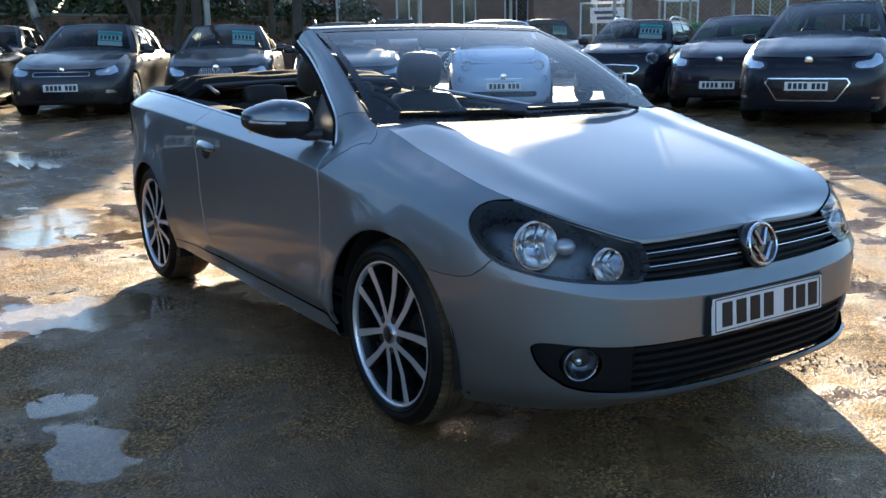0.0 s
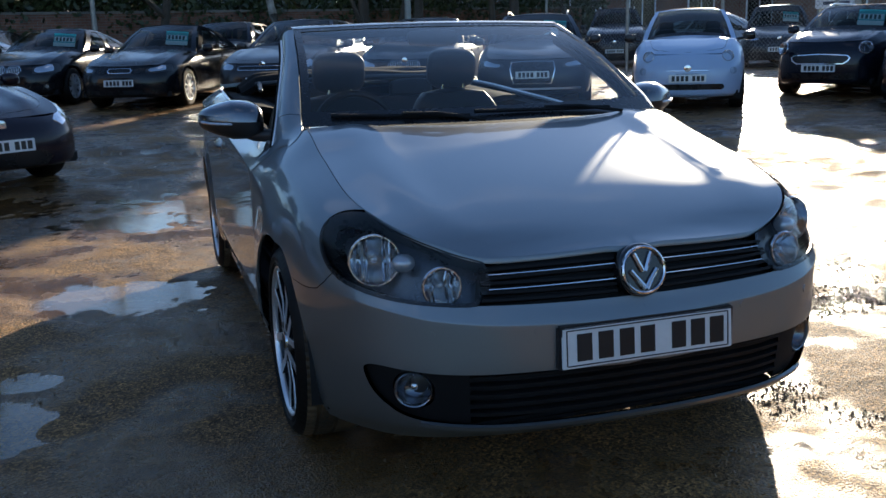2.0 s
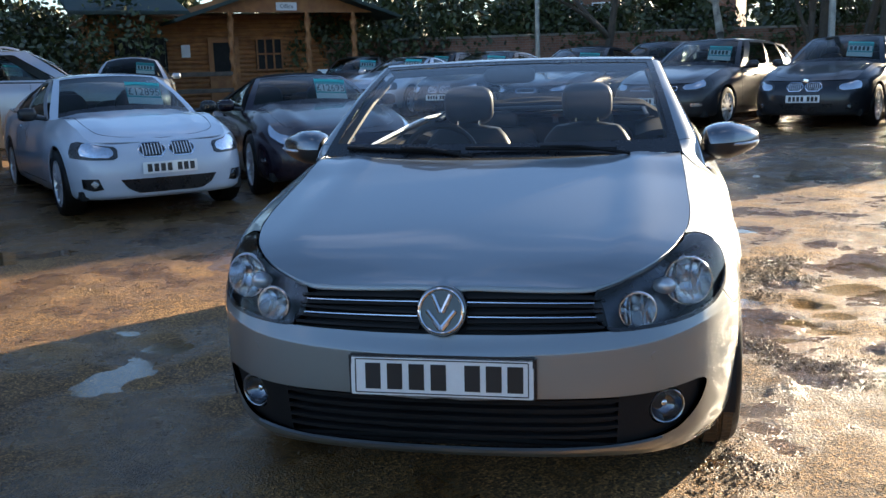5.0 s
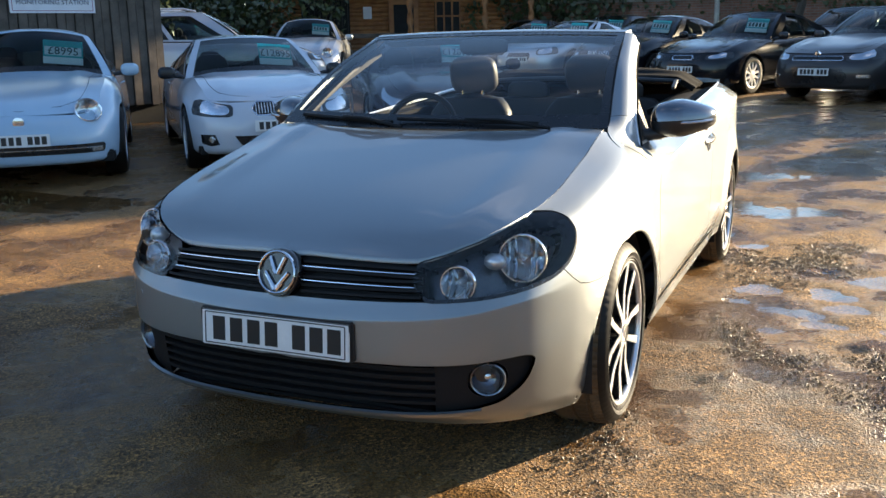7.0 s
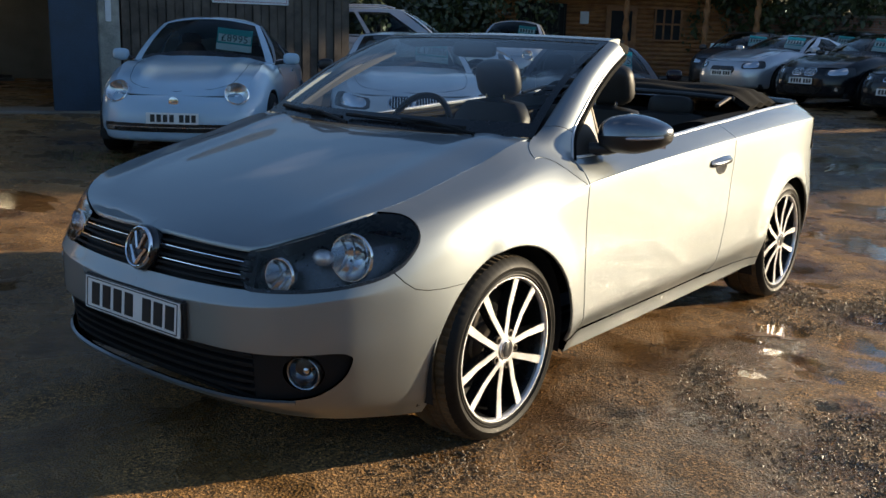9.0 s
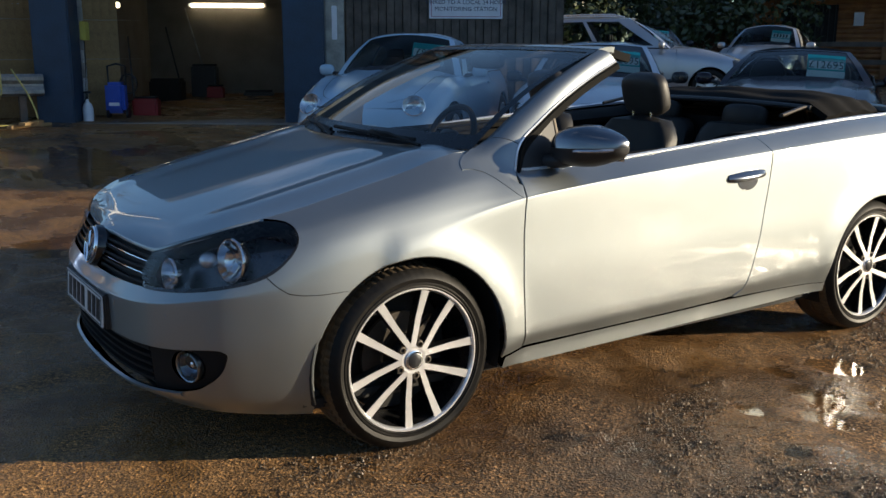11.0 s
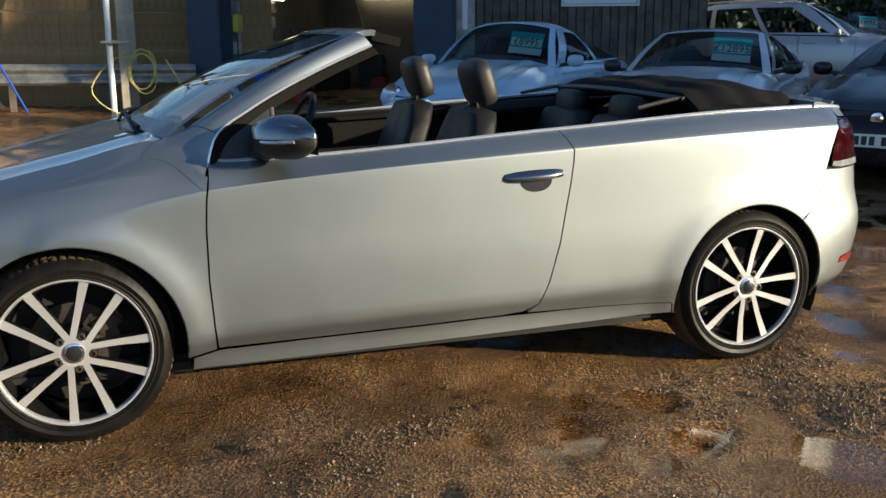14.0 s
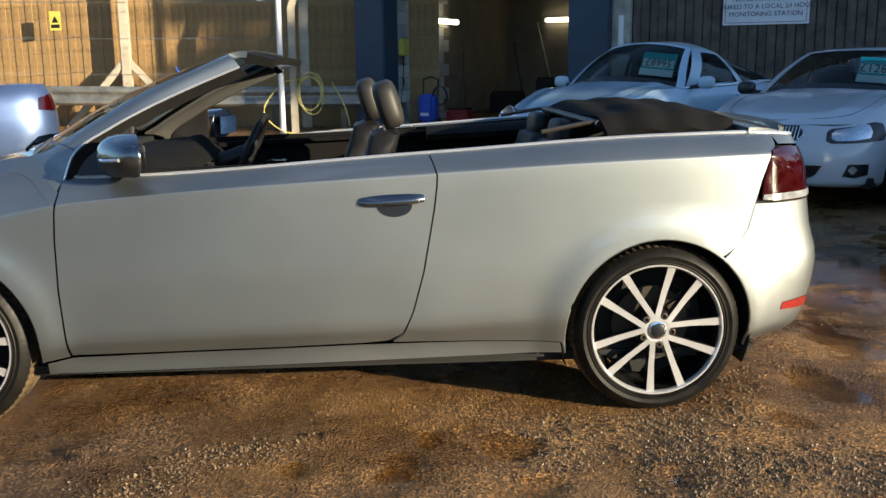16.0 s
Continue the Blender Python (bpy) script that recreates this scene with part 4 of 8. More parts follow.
for sd in (1, -1):
    for yy, rr in ((0, ARCH_F), (HUB_RY, ARCH_R)):
        g = lathe([(0.0, rr + 0.008), (-0.30, rr + 0.006), (-0.30, 0.05)], 48)
        g = (g[0], [tuple(reversed(f)) for f in g[1] if all(g[0][i][2] > -0.14 for i in f)])
        g = moved(g, pose(0.845, yy, HUB_Z))
        part("arch_liner", g if sd > 0 else mirrored(g), DARK_INNER, car_root)
        lipg = []
        for a in np.linspace(-12, 192, 44):
            q = (yy + (rr + 0.001) * math.cos(radians(a)), HUB_Z + (rr + 0.001) * math.sin(radians(a)))
            if q[1] < 0.22 and yy == 0 or q[1] < 0.24:
                continue
            p, n = B.point(Y(q[0]), q[1])
            lipg.append((p.x - 0.006, p.y, q[1]))
        g = tube(lipg, 0.006, 6)
        part("arch_lip", g if sd > 0 else mirrored(g), SILVER, car_root)
wheel(car_root, 0.862, 0.0, side=1)
wheel(car_root, -0.862, 0.0, side=-1)
wheel(car_root, 0.862, HUB_RY, side=1)
wheel(car_root, -0.862, HUB_RY, side=-1)

# lower grille and upper grille
lg = part("lower_grille", both(panel(B, [(0.0, 0.24), (0.0, 0.425), (0.5, 0.43), (0.76, 0.44), (0.82, 0.43), (0.83, 0.39), (0.80, 0.32), (0.74, 0.285), (0.66, 0.262), (0.48, 0.245), (0.25, 0.24)], lift=-0.052, rim=0.0, step=0.03)), BLACK_PLASTIC, car_root, "black lower grille with horizontal slats")
for z in (0.285, 0.312, 0.339, 0.366, 0.393):
    sl = [(s, z) for s in np.linspace(0.0, 0.50, 12)]
    part("slat", both(strip(B, sl, 0.012, 0.010, -0.026)), GRILLE_BLACK, lg)
part("lip_edge", both(strip(B, [(s, 0.250 + 0.012 * (s / 0.6) ** 3) for s in np.linspace(0.0, 0.64, 20)], 0.014, 0.005, 0.002)), SILVER, car_root)
ug = part("upper_grille", both(panel(B, [(0.0, 0.57), (0.0, 0.712), (0.15, 0.71), (0.3, 0.70), (0.46, 0.690), (0.47, 0.66), (0.48, 0.60), (0.46, 0.575)], lift=-0.030, rim=0.0, step=0.03)), GRILLE_BLACK, car_root, "black upper grille with two chrome strips")
for z in (0.600, 0.618, 0.641, 0.663, 0.684):
    part("slat", both(strip(B, [(s, z + 0.004 * (s / 0.4) - 0.012 * (s / 0.45) ** 2 * (z > 0.65)) for s in np.linspace(0.07, 0.462, 12)], 0.010, 0.009, -0.012)), GRILLE_BLACK, ug)
for z, fall in ((0.632, 0.003), (0.672, 0.008)):
    part("chrome_strip", both(strip(B, [(s, z - fall * (s / 0.45)) for s in np.linspace(0.060, 0.440, 12)], 0.0032, 0.005, -0.004)), CHROME, ug, "thin chrome strip")
bm_ = Matrix.Translation((0, -0.802, 0.650)) @ pose(0, 0, 0, -14)
badge = part("badge", moved(lathe([(0.03, 0.074), (-0.003, 0.073), (-0.008, 0.069), (-0.008, 0.0)], 48, "y"), bm_), GLOSS_BLACK, car_root, "round chrome badge on a black base")
part("badge_ring", moved(lathe([(-0.006, 0.0675), (-0.016, 0.066), (-0.0185, 0.062), (-0.016, 0.0585), (-0.006, 0.0575)], 48, "y"), bm_), CHROME, badge)
for zz, hw_, dp in ((0.046, 0.026, 0.050), (0.000, 0.040, 0.046), (-0.030, 0.020, 0.022)):  # plain nested chevrons
    for sx in (-1, 1):
        part("badge_bar", moved(tube([(sx * hw_, -0.012, zz), (sx * 0.003, -0.013, zz - dp)], 0.0065, 6), bm_), CHROME, badge)
part("plate_holder", box(-0.268, 0.268, -0.848, -0.825, 0.410, 0.532, 0.006), BLACK_PLASTIC, car_root)
plate_parts(car_root, Matrix.Translation((0, -0.853, 0.471)) @ pose(0, 0, 0, -4))
for s, z in ((0.315, 0.523), (0.60, 0.52)):
    for sd in (1, -1):
        g = panel(B, [(s + 0.012 * math.cos(a), z + 0.012 * math.sin(a)) for a in np.linspace(0, 6.283, 12, endpoint=False)], lift=0.002, rim=0.004, step=0.02, side=sd)
        part("parking_sensor", g, SILVER, car_root)

# windscreen and its frame


def screen(a, b, out=0.0):
    x = a * (0.705 - 0.105 * b - 0.02 * b * (1 - b))
    y = (0.185 + 0.150 * a * a) * (1 - b) + (0.990 + 0.030 * a * a) * b
    z = (0.985 + 0.002 * a * a) * (1 - b) + (1.345 - 0.012 * a * a) * b
    return x, y - 0.030 * math.sin(math.pi * b) * 0.8 - out * 0.42, z + 0.030 * math.sin(math.pi * b) + out


ws = part("windscreen", sheet(lambda u, v: screen(2 * u - 1, v), 30, 16), PANE, car_root, "clear raked windscreen")
ws.visible_shadow = False
border = merge(sheet(lambda u, v: screen(2 * u - 1, 0.105 * v, 0.002), 30, 3), sheet(lambda u, v: screen(2 * u - 1, 0.955 + 0.045 * v, 0.002), 30, 3),
               sheet(lambda u, v: screen(1 - 0.045 * u, v, 0.002), 3, 16), sheet(lambda u, v: screen(-0.955 - 0.045 * u, v, 0.002), 3, 16))
part("screen_border", border, SATIN_BLACK, car_root)


PIL_IN = spline([(.708, .322, .982), (.694, .415, 1.026), (.672, .535, 1.100), (.642, .720, 1.205), (.616, .915, 1.292), (.600, 1.022, 1.336)], 61)
PIL_OUT = spline([(.797, .458, .900), (.768, .500, 1.006), (.739, .610, 1.080), (.705, .745, 1.153), (.669, .910, 1.228), (.645, 1.067, 1.292)], 61)


def pillar(u, v):
    """u: from the screen's edge to the window's edge, v: from the wing to the top."""
    q = min(max(v, 0.0), 1.0) * 60
    i = min(59, int(q))
    a, b = Vector(PIL_IN[i]).lerp(Vector(PIL_IN[i + 1]), q - i), Vector(PIL_OUT[i]).lerp(Vector(PIL_OUT[i + 1]), q - i)
    return a.lerp(b, u) + Vector((0.5, -0.2, 0.5)).normalized() * 0.016 * math.sin(math.pi * min(1.0, max(0.0, u)))


def root(u, v):
    """The smooth join from the pillar's foot down on to the wing."""
    a, a2 = pillar(u, 0.06), pillar(u, 0.0)
    s = Y(0.256 + 0.184 * u)
    z = wing_edge(s)
    d, n = B.point(s, z - 0.050)
    e, _ = B.point(s, z - 0.018)
    d = d + n * 0.0015
    c1, c2, w = a + (a2 - a) * 0.9, d + (e - d) * 1.1 + n * 0.003, 1 - v
    return a * w ** 3 + c1 * 3 * w * w * v + c2 * 3 * w * v * v + d * v ** 3


for sd in (1, -1):
    fl = (lambda g: g) if sd > 0 else mirrored
    part("windscreen_pillar", fl(sheet(lambda u, v: pillar(u, 1 - 0.80 * v), 10, 22, -0.014)), SILVER, car_root, "silver windscreen pillar")
    part("pillar_foot", fl(sheet(lambda u, v: pillar(u, 0.05 + 0.145 * (1 - v)), 10, 8, -0.014)), SILVER, car_root)
    part("pillar_root", fl(sheet(lambda u, v: root(1.02 * u - 0.02, v), 14, 12, -0.004)), SILVER, car_root)
    part("pillar_strip", fl(tube([pillar(1.0, v) + Vector((0.002, 0, -0.002)) for v in np.linspace(0.0, 1.0, 20)], 0.0045, 6)), ALLOY, car_root)
    part("pillar_seal", fl(sheet(lambda u, v: pillar(1.0, 1 - v) + Vector((-0.004 - 0.014 * u, 0.022 * u, -0.004 - (0.020 + 0.012 * v) * u)), 5, 20, 0.02)), TRIM_BLACK, car_root, "black rubber seal")
    # the -x lining carries the sunlit tone in its colour, the +x one stays black
    part("pillar_trim", fl(sheet(lambda u, v: pillar(u, 0.12 + 0.86 * v) + Vector((-0.030, 0.015, -0.035)), 6, 16, 0.012)), LIT_TRIM if sd < 0 else BLACK_PLASTIC, car_root)
    part("quarter_frame", fl(tube([(0.785, 0.692, 0.925), (0.728, 0.690, 1.085)], 0.008, 8, 0.6)), DISC_STEEL, car_root)
    tri = [(0.788, 0.475, 0.915), (0.785, 0.688, 0.925), (0.728, 0.686, 1.090), (0.762, 0.515, 0.995)]
    v3 = [Vector(p) for p in tri] + [Vector(p) - Vector((0.016, 0, 0)) for p in tri]
    part("mirror_base", fl(([tuple(p) for p in v3], [(0, 1, 2, 3), (7, 6, 5, 4), (0, 4, 5, 1), (1, 5, 6, 2), (2, 6, 7, 3), (3, 7, 4, 0)])), BLACK_PLASTIC, car_root, smooth=False)

    # door mirror
    def housing(top):
        vs, fs = [], []
        nu, nv = 22, 20
        for i in range(nu + 1):
            th = math.pi * i / nu              # along x
            for j in range(nv):
                ph = 2 * math.pi * j / nv
                cx = -math.cos(th)
                rr = max(0.0, math.sin(th)) ** 0.50
                x = 0.913 + 0.117 * cx
                taper = 0.90 - 0.32 * cx if cx > 0 else 0.90 - 0.08 * cx
                c1, s1 = math.cos(ph), math.sin(ph)
                yy = rr * math.copysign(abs(c1) ** 0.8, c1) * taper
                zz = rr * math.copysign(abs(s1) ** 0.8, s1) * taper
                y = 0.735 + 0.040 * cx + (0.135 * yy if yy < 0 else 0.016 * min(1, yy * 3))
                z = 0.996 + (0.086 if zz > 0 else 0.080) * zz + 0.004 * cx
                vs.append((x, y, z))
        for i in range(nu):
            for j in range(nv):
                z_mid = math.sin(2 * math.pi * (j + 0.5) / nv)
                if (z_mid > -0.05) == top:
                    fs.append((i * nv + j, (i + 1) * nv + j, (i + 1) * nv + (j + 1) % nv, i * nv + (j + 1) % nv))
        return vs, fs
    mir = part("door_mirror", fl(housing(True)), SILVER_SHADED, car_root, "silver door mirror with a black lower half")
    part("mirror_base_shell", fl(housing(False)), BLACK_PLASTIC, mir)
    part("mirror_stalk", fl(tube([(0.77, 0.62, 0.938), (0.83, 0.65, 0.940), (0.88, 0.69, 0.955)], [0.026, 0.024, 0.022], 10)), BLACK_PLASTIC, mir)
    part("mirror_indicator", fl(tube([(0.900, 0.620, 0.987), (0.945, 0.632, 0.988), (0.990, 0.664, 0.990), (1.022, 0.715, 0.994)], 0.006, 8)), GREY_LENS, mir, "clear indicator strip")
    part("mirror_glass", fl(sheet(lambda u, v: (0.83 + 0.165 * u, 0.741 + 0.056 * u, 0.945 + 0.09 * v), 6, 5)), CHROME, mir)


def header(u, w):
    """w: metres back from the glass's upper edge."""
    a = 2 * u - 1
    p = Vector(screen(a, 1.0, 0.004))
    return p.x * (1 + 0.02 * min(1.0, w / 0.08)), p.y + w, p.z + 0.010 * math.sin(min(1.0, w / 0.08) * math.pi * 0.6) - 0.22 * max(0.0, w - 0.06)


part("windscreen_header", sheet(lambda u, v: header(u, 0.075 * v), 30, 8, 0.022), SILVER, car_root, "silver windscreen header")
part("header_trim", sheet(lambda u, v: (lambda p: (p[0] * 0.985, p[1], p[2] - 0.006))(header(u, 0.068 + 0.105 * v)), 30, 8, 0.032), TRIM_BLACK, car_root, "black header trim with the roof latch")
part("interior_mirror", merge(blob(-0.02, 0.93, 1.285, 0.115, 0.022, 0.036, 0.5, 0.5), tube([(0, 0.93, 1.315), (-0.01, 0.93, 1.29)], 0.014, 8)), BLACK_PLASTIC, car_root)
for x0, x1, yy in ((0.46, -0.10, 0.0), (-0.12, -0.60, 0.012)):
    a, b = Vector(screen(x0 / 0.70, 0.012, 0.012)), Vector(screen(x1 / 0.70, 0.040, 0.012))
    wp = part("wiper", tube([tuple(a.lerp(b, q) + Vector((0, -0.012 * math.sin(math.pi * q) + yy, 0.006))) for q in np.linspace(0, 1, 9)], 0.008, 6), GRILLE_BLACK, car_root, "black windscreen wiper")
    part("wiper_arm", tube([tuple(a + Vector((0.05, -0.012, -0.010))), tuple(a.lerp(b, 0.25) + Vector((0, -0.02, 0.016))), tuple(a.lerp(b, 0.5) + Vector((0, -0.008, 0.014)))], 0.007, 6), GRILLE_BLACK, wp)

# interior
part("cabin_floor", box(-0.70, 0.70, 0.45, 2.6, 0.25, 0.30, 0.02), DARK_INNER, car_root)


def dash(u, v):
    x = -0.72 + 1.44 * u
    prof = spline([(0.36, 0.925), (0.50, 0.955), (0.66, 0.955), (0.76, 0.915), (0.80, 0.84), (0.74, 0.70), (0.70, 0.55)], 20)
    i = min(19, int(round(v * 19)))
    hood = 0.045 * math.exp(-((x + 0.36) / 0.17) ** 2) * math.exp(-((prof[i][0] - 0.72) / 0.06) ** 2)
    return x, prof[i][0] + 0.02 * math.cos(x * 3), prof[i][1] + hood - 0.02 * (x / 0.7) ** 2


db = part("dashboard", sheet(dash, 40, 20, 0.02), TRIM_BLACK, car_root, "black padded dashboard")
for x in (-0.64, -0.10, 0.10, 0.64):
    vent = part("air_vent", box(x - 0.05, x + 0.05, 0.79, 0.815, 0.80, 0.875, 0.008), SATIN_BLACK, db)
    part("vent_ring", merge(box(x - 0.055, x + 0.055, 0.806, 0.820, 0.872, 0.880, 0.002), box(x - 0.055, x + 0.055, 0.806, 0.820, 0.795, 0.803, 0.002), box(x - 0.004, x + 0.004, 0.806, 0.820, 0.80, 0.876, 0.002)), CHROME, vent, "bright vent trim")
part("radio", box(-0.10, 0.10, 0.795, 0.815, 0.66, 0.78, 0.008), GLOSS_BLACK, db)
part("centre_console", box(-0.11, 0.11, 0.72, 1.75, 0.30, 0.52, 0.03), LEATHER, car_root)
part("gear_lever", merge(tube([(0.0, 0.98, 0.50), (0.0, 0.96, 0.64)], 0.018, 8), blob(0.0, 0.957, 0.665, 0.026, 0.03, 0.034, 0.9, 0.9)), LEATHER, car_root)
sw_m = Matrix.Translation((-0.36, 0.955, 0.895)) @ pose(0, 0, 0, -24)
tor = []
for i in range(48):
    a = 2 * math.pi * i / 48
    tor.append((0.182 * math.cos(a), 0, 0.182 * math.sin(a)))
sv, sf = [], []
for i, p in enumerate(tor):
    rad = Vector(p).normalized()
    for k in range(8):
        w = 2 * math.pi * k / 8
        sv.append(tuple(Vector(p) + rad * 0.015 * math.cos(w) + Vector((0, 0.017 * math.sin(w), 0))))
sf = [(i * 8 + k, i * 8 + (k + 1) % 8, ((i + 1) % 48) * 8 + (k + 1) % 8, ((i + 1) % 48) * 8 + k) for i in range(48) for k in range(8)]
st = part("steering_wheel", moved((sv, sf), sw_m), LEATHER, car_root, "black three-spoke steering wheel")
part("steering_spokes", moved(merge(box(-0.17, 0.17, -0.008, 0.012, -0.03, 0.03, 0.008), box(-0.03, 0.03, -0.008, 0.012, -0.17, 0.0, 0.008), blob(0, -0.008, -0.005, 0.075, 0.03, 0.065, 0.6, 0.7)), sw_m), BLACK_PLASTIC, st)
part("steering_column", tube([(-0.36, 0.74, 0.82), (-0.36, 0.94, 0.89)], 0.045, 10), BLACK_PLASTIC, car_root)


def seat(x, y, rear=False):
    s_ob = new("seat")
    s_ob.parent = car_root
    tagged(s_ob, "black leather rear seat" if rear else "black leather front seat with a headrest")
    w = 0.24
    part("cushion", blob(x, y - 0.10, 0.47, w + 0.02, 0.27, 0.10, 0.5, 0.45), LEATHER, s_ob)
    ctr = [(x, y + 0.12, 0.46), (x, y + 0.17, 0.62), (x, y + 0.225, 0.80), (x, y + 0.28, 0.95), (x, y + 0.30, 1.02)] if not rear else [(x, y + 0.16, 0.50), (x, y + 0.20, 0.68), (x, y + 0.25, 0.84), (x, y + 0.28, 0.93), (x, y + 0.29, 0.97)]
    ww = [w * 0.96, w * 1.02, w, w * 0.90, w * 0.66] if not rear else [w * 1.05] * 3 + [w * 0.98, w * 0.8]
    vs, fs = [], []
    for (cx, cy, cz), hw in zip(spline(ctr, 9), spline([(q,) for q in ww], 9)[:, 0]):
        for k in range(20):
            a = 2 * math.pi * k / 20
            c, d = math.cos(a), math.sin(a)
            px = hw * math.copysign(abs(c) ** 0.5, c)
            py = (0.060 + 0.022 * (abs(px) / hw) ** 3 * (d < 0)) * math.copysign(abs(d) ** 0.6, d)
            vs.append((cx + px, cy + py, cz))
    n = len(vs) // 20
    fs = [(i * 20 + k, i * 20 + (k + 1) % 20, (i + 1) * 20 + (k + 1) % 20, (i + 1) * 20 + k) for i in range(n - 1) for k in range(20)]
    vs.append((ctr[-1][0], ctr[-1][1], ctr[-1][2] + 0.025))
    fs += [((n - 1) * 20 + k, (n - 1) * 20 + (k + 1) % 20, len(vs) - 1) for k in range(20)]
    part("backrest", (vs, fs), LEATHER, s_ob)
    hz, hy = (1.150, y + 0.30) if not rear else (1.005, y + 0.30)
    hr = part("headrest", moved(blob(0, 0, 0, 0.128, 0.050, 0.098 if not rear else 0.062, 0.55, 0.6), Matrix.Translation((x, hy + (0.015 if not rear else 0.0), hz - (0.014 if not rear else 0.0))) @ pose(0, 0, 0, 17 if not rear else -8)), GREY_LEATHER if not rear else LEATHER, s_ob, "dark leather headrest")
    for dx in (-0.055, 0.055):
        part("headrest_post", tube([(x + dx, hy - 0.005, hz - 0.17), (x + dx, hy, hz - 0.06)], 0.007, 8), CHROME, hr)


seat(0.29, 1.29)
seat(-0.31, 1.21)
seat(0.28, 2.02, True)
seat(-0.28, 2.02, True)
for sd in (1, -1):
    fl = (lambda g: g) if sd > 0 else mirrored
    card = part("door_card", fl(sheet(lambda u, v: (0.745 - 0.05 * v + 0.015 * math.sin(u * 3.1), 0.5 + 1.95 * u, 0.93 + 0.055 * u - 0.55 * v), 20, 10, 0.03)), TRIM_BLACK, car_root, "black door lining")
    part("arm_rest", fl(box(0.63, 0.72, 0.90, 1.55, 0.70, 0.76, 0.025)), LEATHER, card)
    part("door_lock_trim", fl(box(0.672, 0.70, 0.98, 1.10, 0.80, 0.83, 0.01)), CHROME, card)
    part("waist_shelf", fl(sheet(lambda u, v: (0.770 - 0.055 * u * u - 0.055 * v, 0.50 + 2.38 * u, 0.903 + 0.105 * u - 0.006 * v), 30, 3, 0.02)), TRIM_BLACK, car_root)
    part("rear_side_trim", fl(sheet(lambda u, v: (0.735 - 0.20 * v, 1.80 + 0.75 * u, 0.975 + 0.035 * u + 0.015 * math.sin(3.1 * v) - 0.03 * v), 12, 8, 0.03)), TRIM_BLACK, car_root)
    part("roof_link", fl(tube([(0.60, 2.18, 1.035), (0.58, 2.36, 1.066), (0.575, 2.45, 1.070)], 0.013, 8, 0.7)), DISC_STEEL, car_root, "bare metal roof linkage")
part("rear_bulkhead", sheet(lambda u, v: (0.66 - 1.32 * u, 2.40 - 0.06 * v, 0.99 - 0.6 * v), 12, 8, 0.03), FABRIC, car_root)


def stack(u, v):
    """The folded roof: rounded over its front and rear edge, with soft pleats."""
    a = 1 - 2 * u
    y = 2.42 + 0.53 * v
    crown = math.sin(math.pi * min(1.0, max(0.0, v * 0.92 + 0.06))) ** 0.35
    z = 1.015 + (0.085 - 0.028 * a * a) * crown + 0.006 * math.sin(v * 19 + a * 2) + 0.004 * math.sin(a * 9 + v * 5)
    return a * (0.665 - 0.03 * v), y - 0.04 * (1 - a * a) + 0.05 * (1 - a * a) * v - 0.05 * abs(a) ** 4 * v, z - 0.05 * max(0, abs(a) - 0.86) / 0.14


part("soft_top", sheet(stack, 44, 26, 0.03), FABRIC, car_root, "black fabric soft top folded flat behind the seats")
part("roof_bow", tube([(a * 0.60, 2.40 - 0.06 * (1 - a * a), 1.062 + 0.02 * (1 - a * a)) for a in np.linspace(-1, 1, 15)], 0.014, 8), BLACK_PLASTIC, car_root)


# ---- the other cars ----
def ground_z(x, y):
    """The yard: level round the convertible, rising gently outwards."""
    r = math.hypot(x, y - 1.0)
    return 0.032 * max(0.0, min(r, 17.0) - 4.5) ** 1.0 * min(1.0, max(0.0, (r - 4.5) / 3.0))


def body_of(c):
    hw, fo, wb, ro = c["hw"], c["fo"], c["wb"], c["ro"]
    zh, zc, b0, b1, zd, yc = c["zh"], c["zc"], c["b0"], c["b1"], c["zd"], c["yc"]
    rd = c.get("round", 1.0)
    plan = [(0, -fo), (.35 * hw, -fo + .012 * rd), (.60 * hw, -fo + .06 * rd), (.80 * hw, -fo + .17 * rd), (.93 * hw, -fo + .37 * rd), (.985 * hw, -fo + .62 * rd), (hw, 0.12), (hw, wb * .5), (hw, wb - .1), (.985 * hw, wb + ro - .52), (.94 * hw, wb + ro - .26), (.82 * hw, wb + ro - .09), (.55 * hw, wb + ro - .02), (0, wb + ro)]
    f = (0, .06, .17, .40, .62, .82, .92, 1.0)
    def prof(ins, z0, top):
        return [(d, z0 + q * (top - z0)) for d, q in zip(ins, f)]
    front, side, rear = (.07, .025, .012, 0, .012, .05, .085, .125), (.06, .03, .012, 0, .008, .03, .06, .10), (.08, .04, .015, 0, .02, .05, .08, .12)
    fend = (.05, .025, .01, 0, .008, .04, .09, .17)
    keys = [("x", 0.0, prof(front, .20, zh)), ("x", .55 * hw, prof(front, .20, zh - .01)), ("x", .82 * hw, prof(front, .20, zh + .015)),
            ("y", -.30 * fo, prof(fend, .20, zh + (zc - zh) * .50)), ("y", yc * .55, prof(fend, .20, zh + (zc - zh) * .84)), ("y", yc + .16, prof(side, .20, b0)),
            ("y", wb * .62, prof(side, .20, (b0 + b1) / 2)), ("y", wb + .12, prof(side, .22, b1)), ("r", .80 * hw, prof(rear, .28, zd)), ("r", 0.0, prof(rear, .28, zd))]
    return Body(plan, keys, 240, 8)


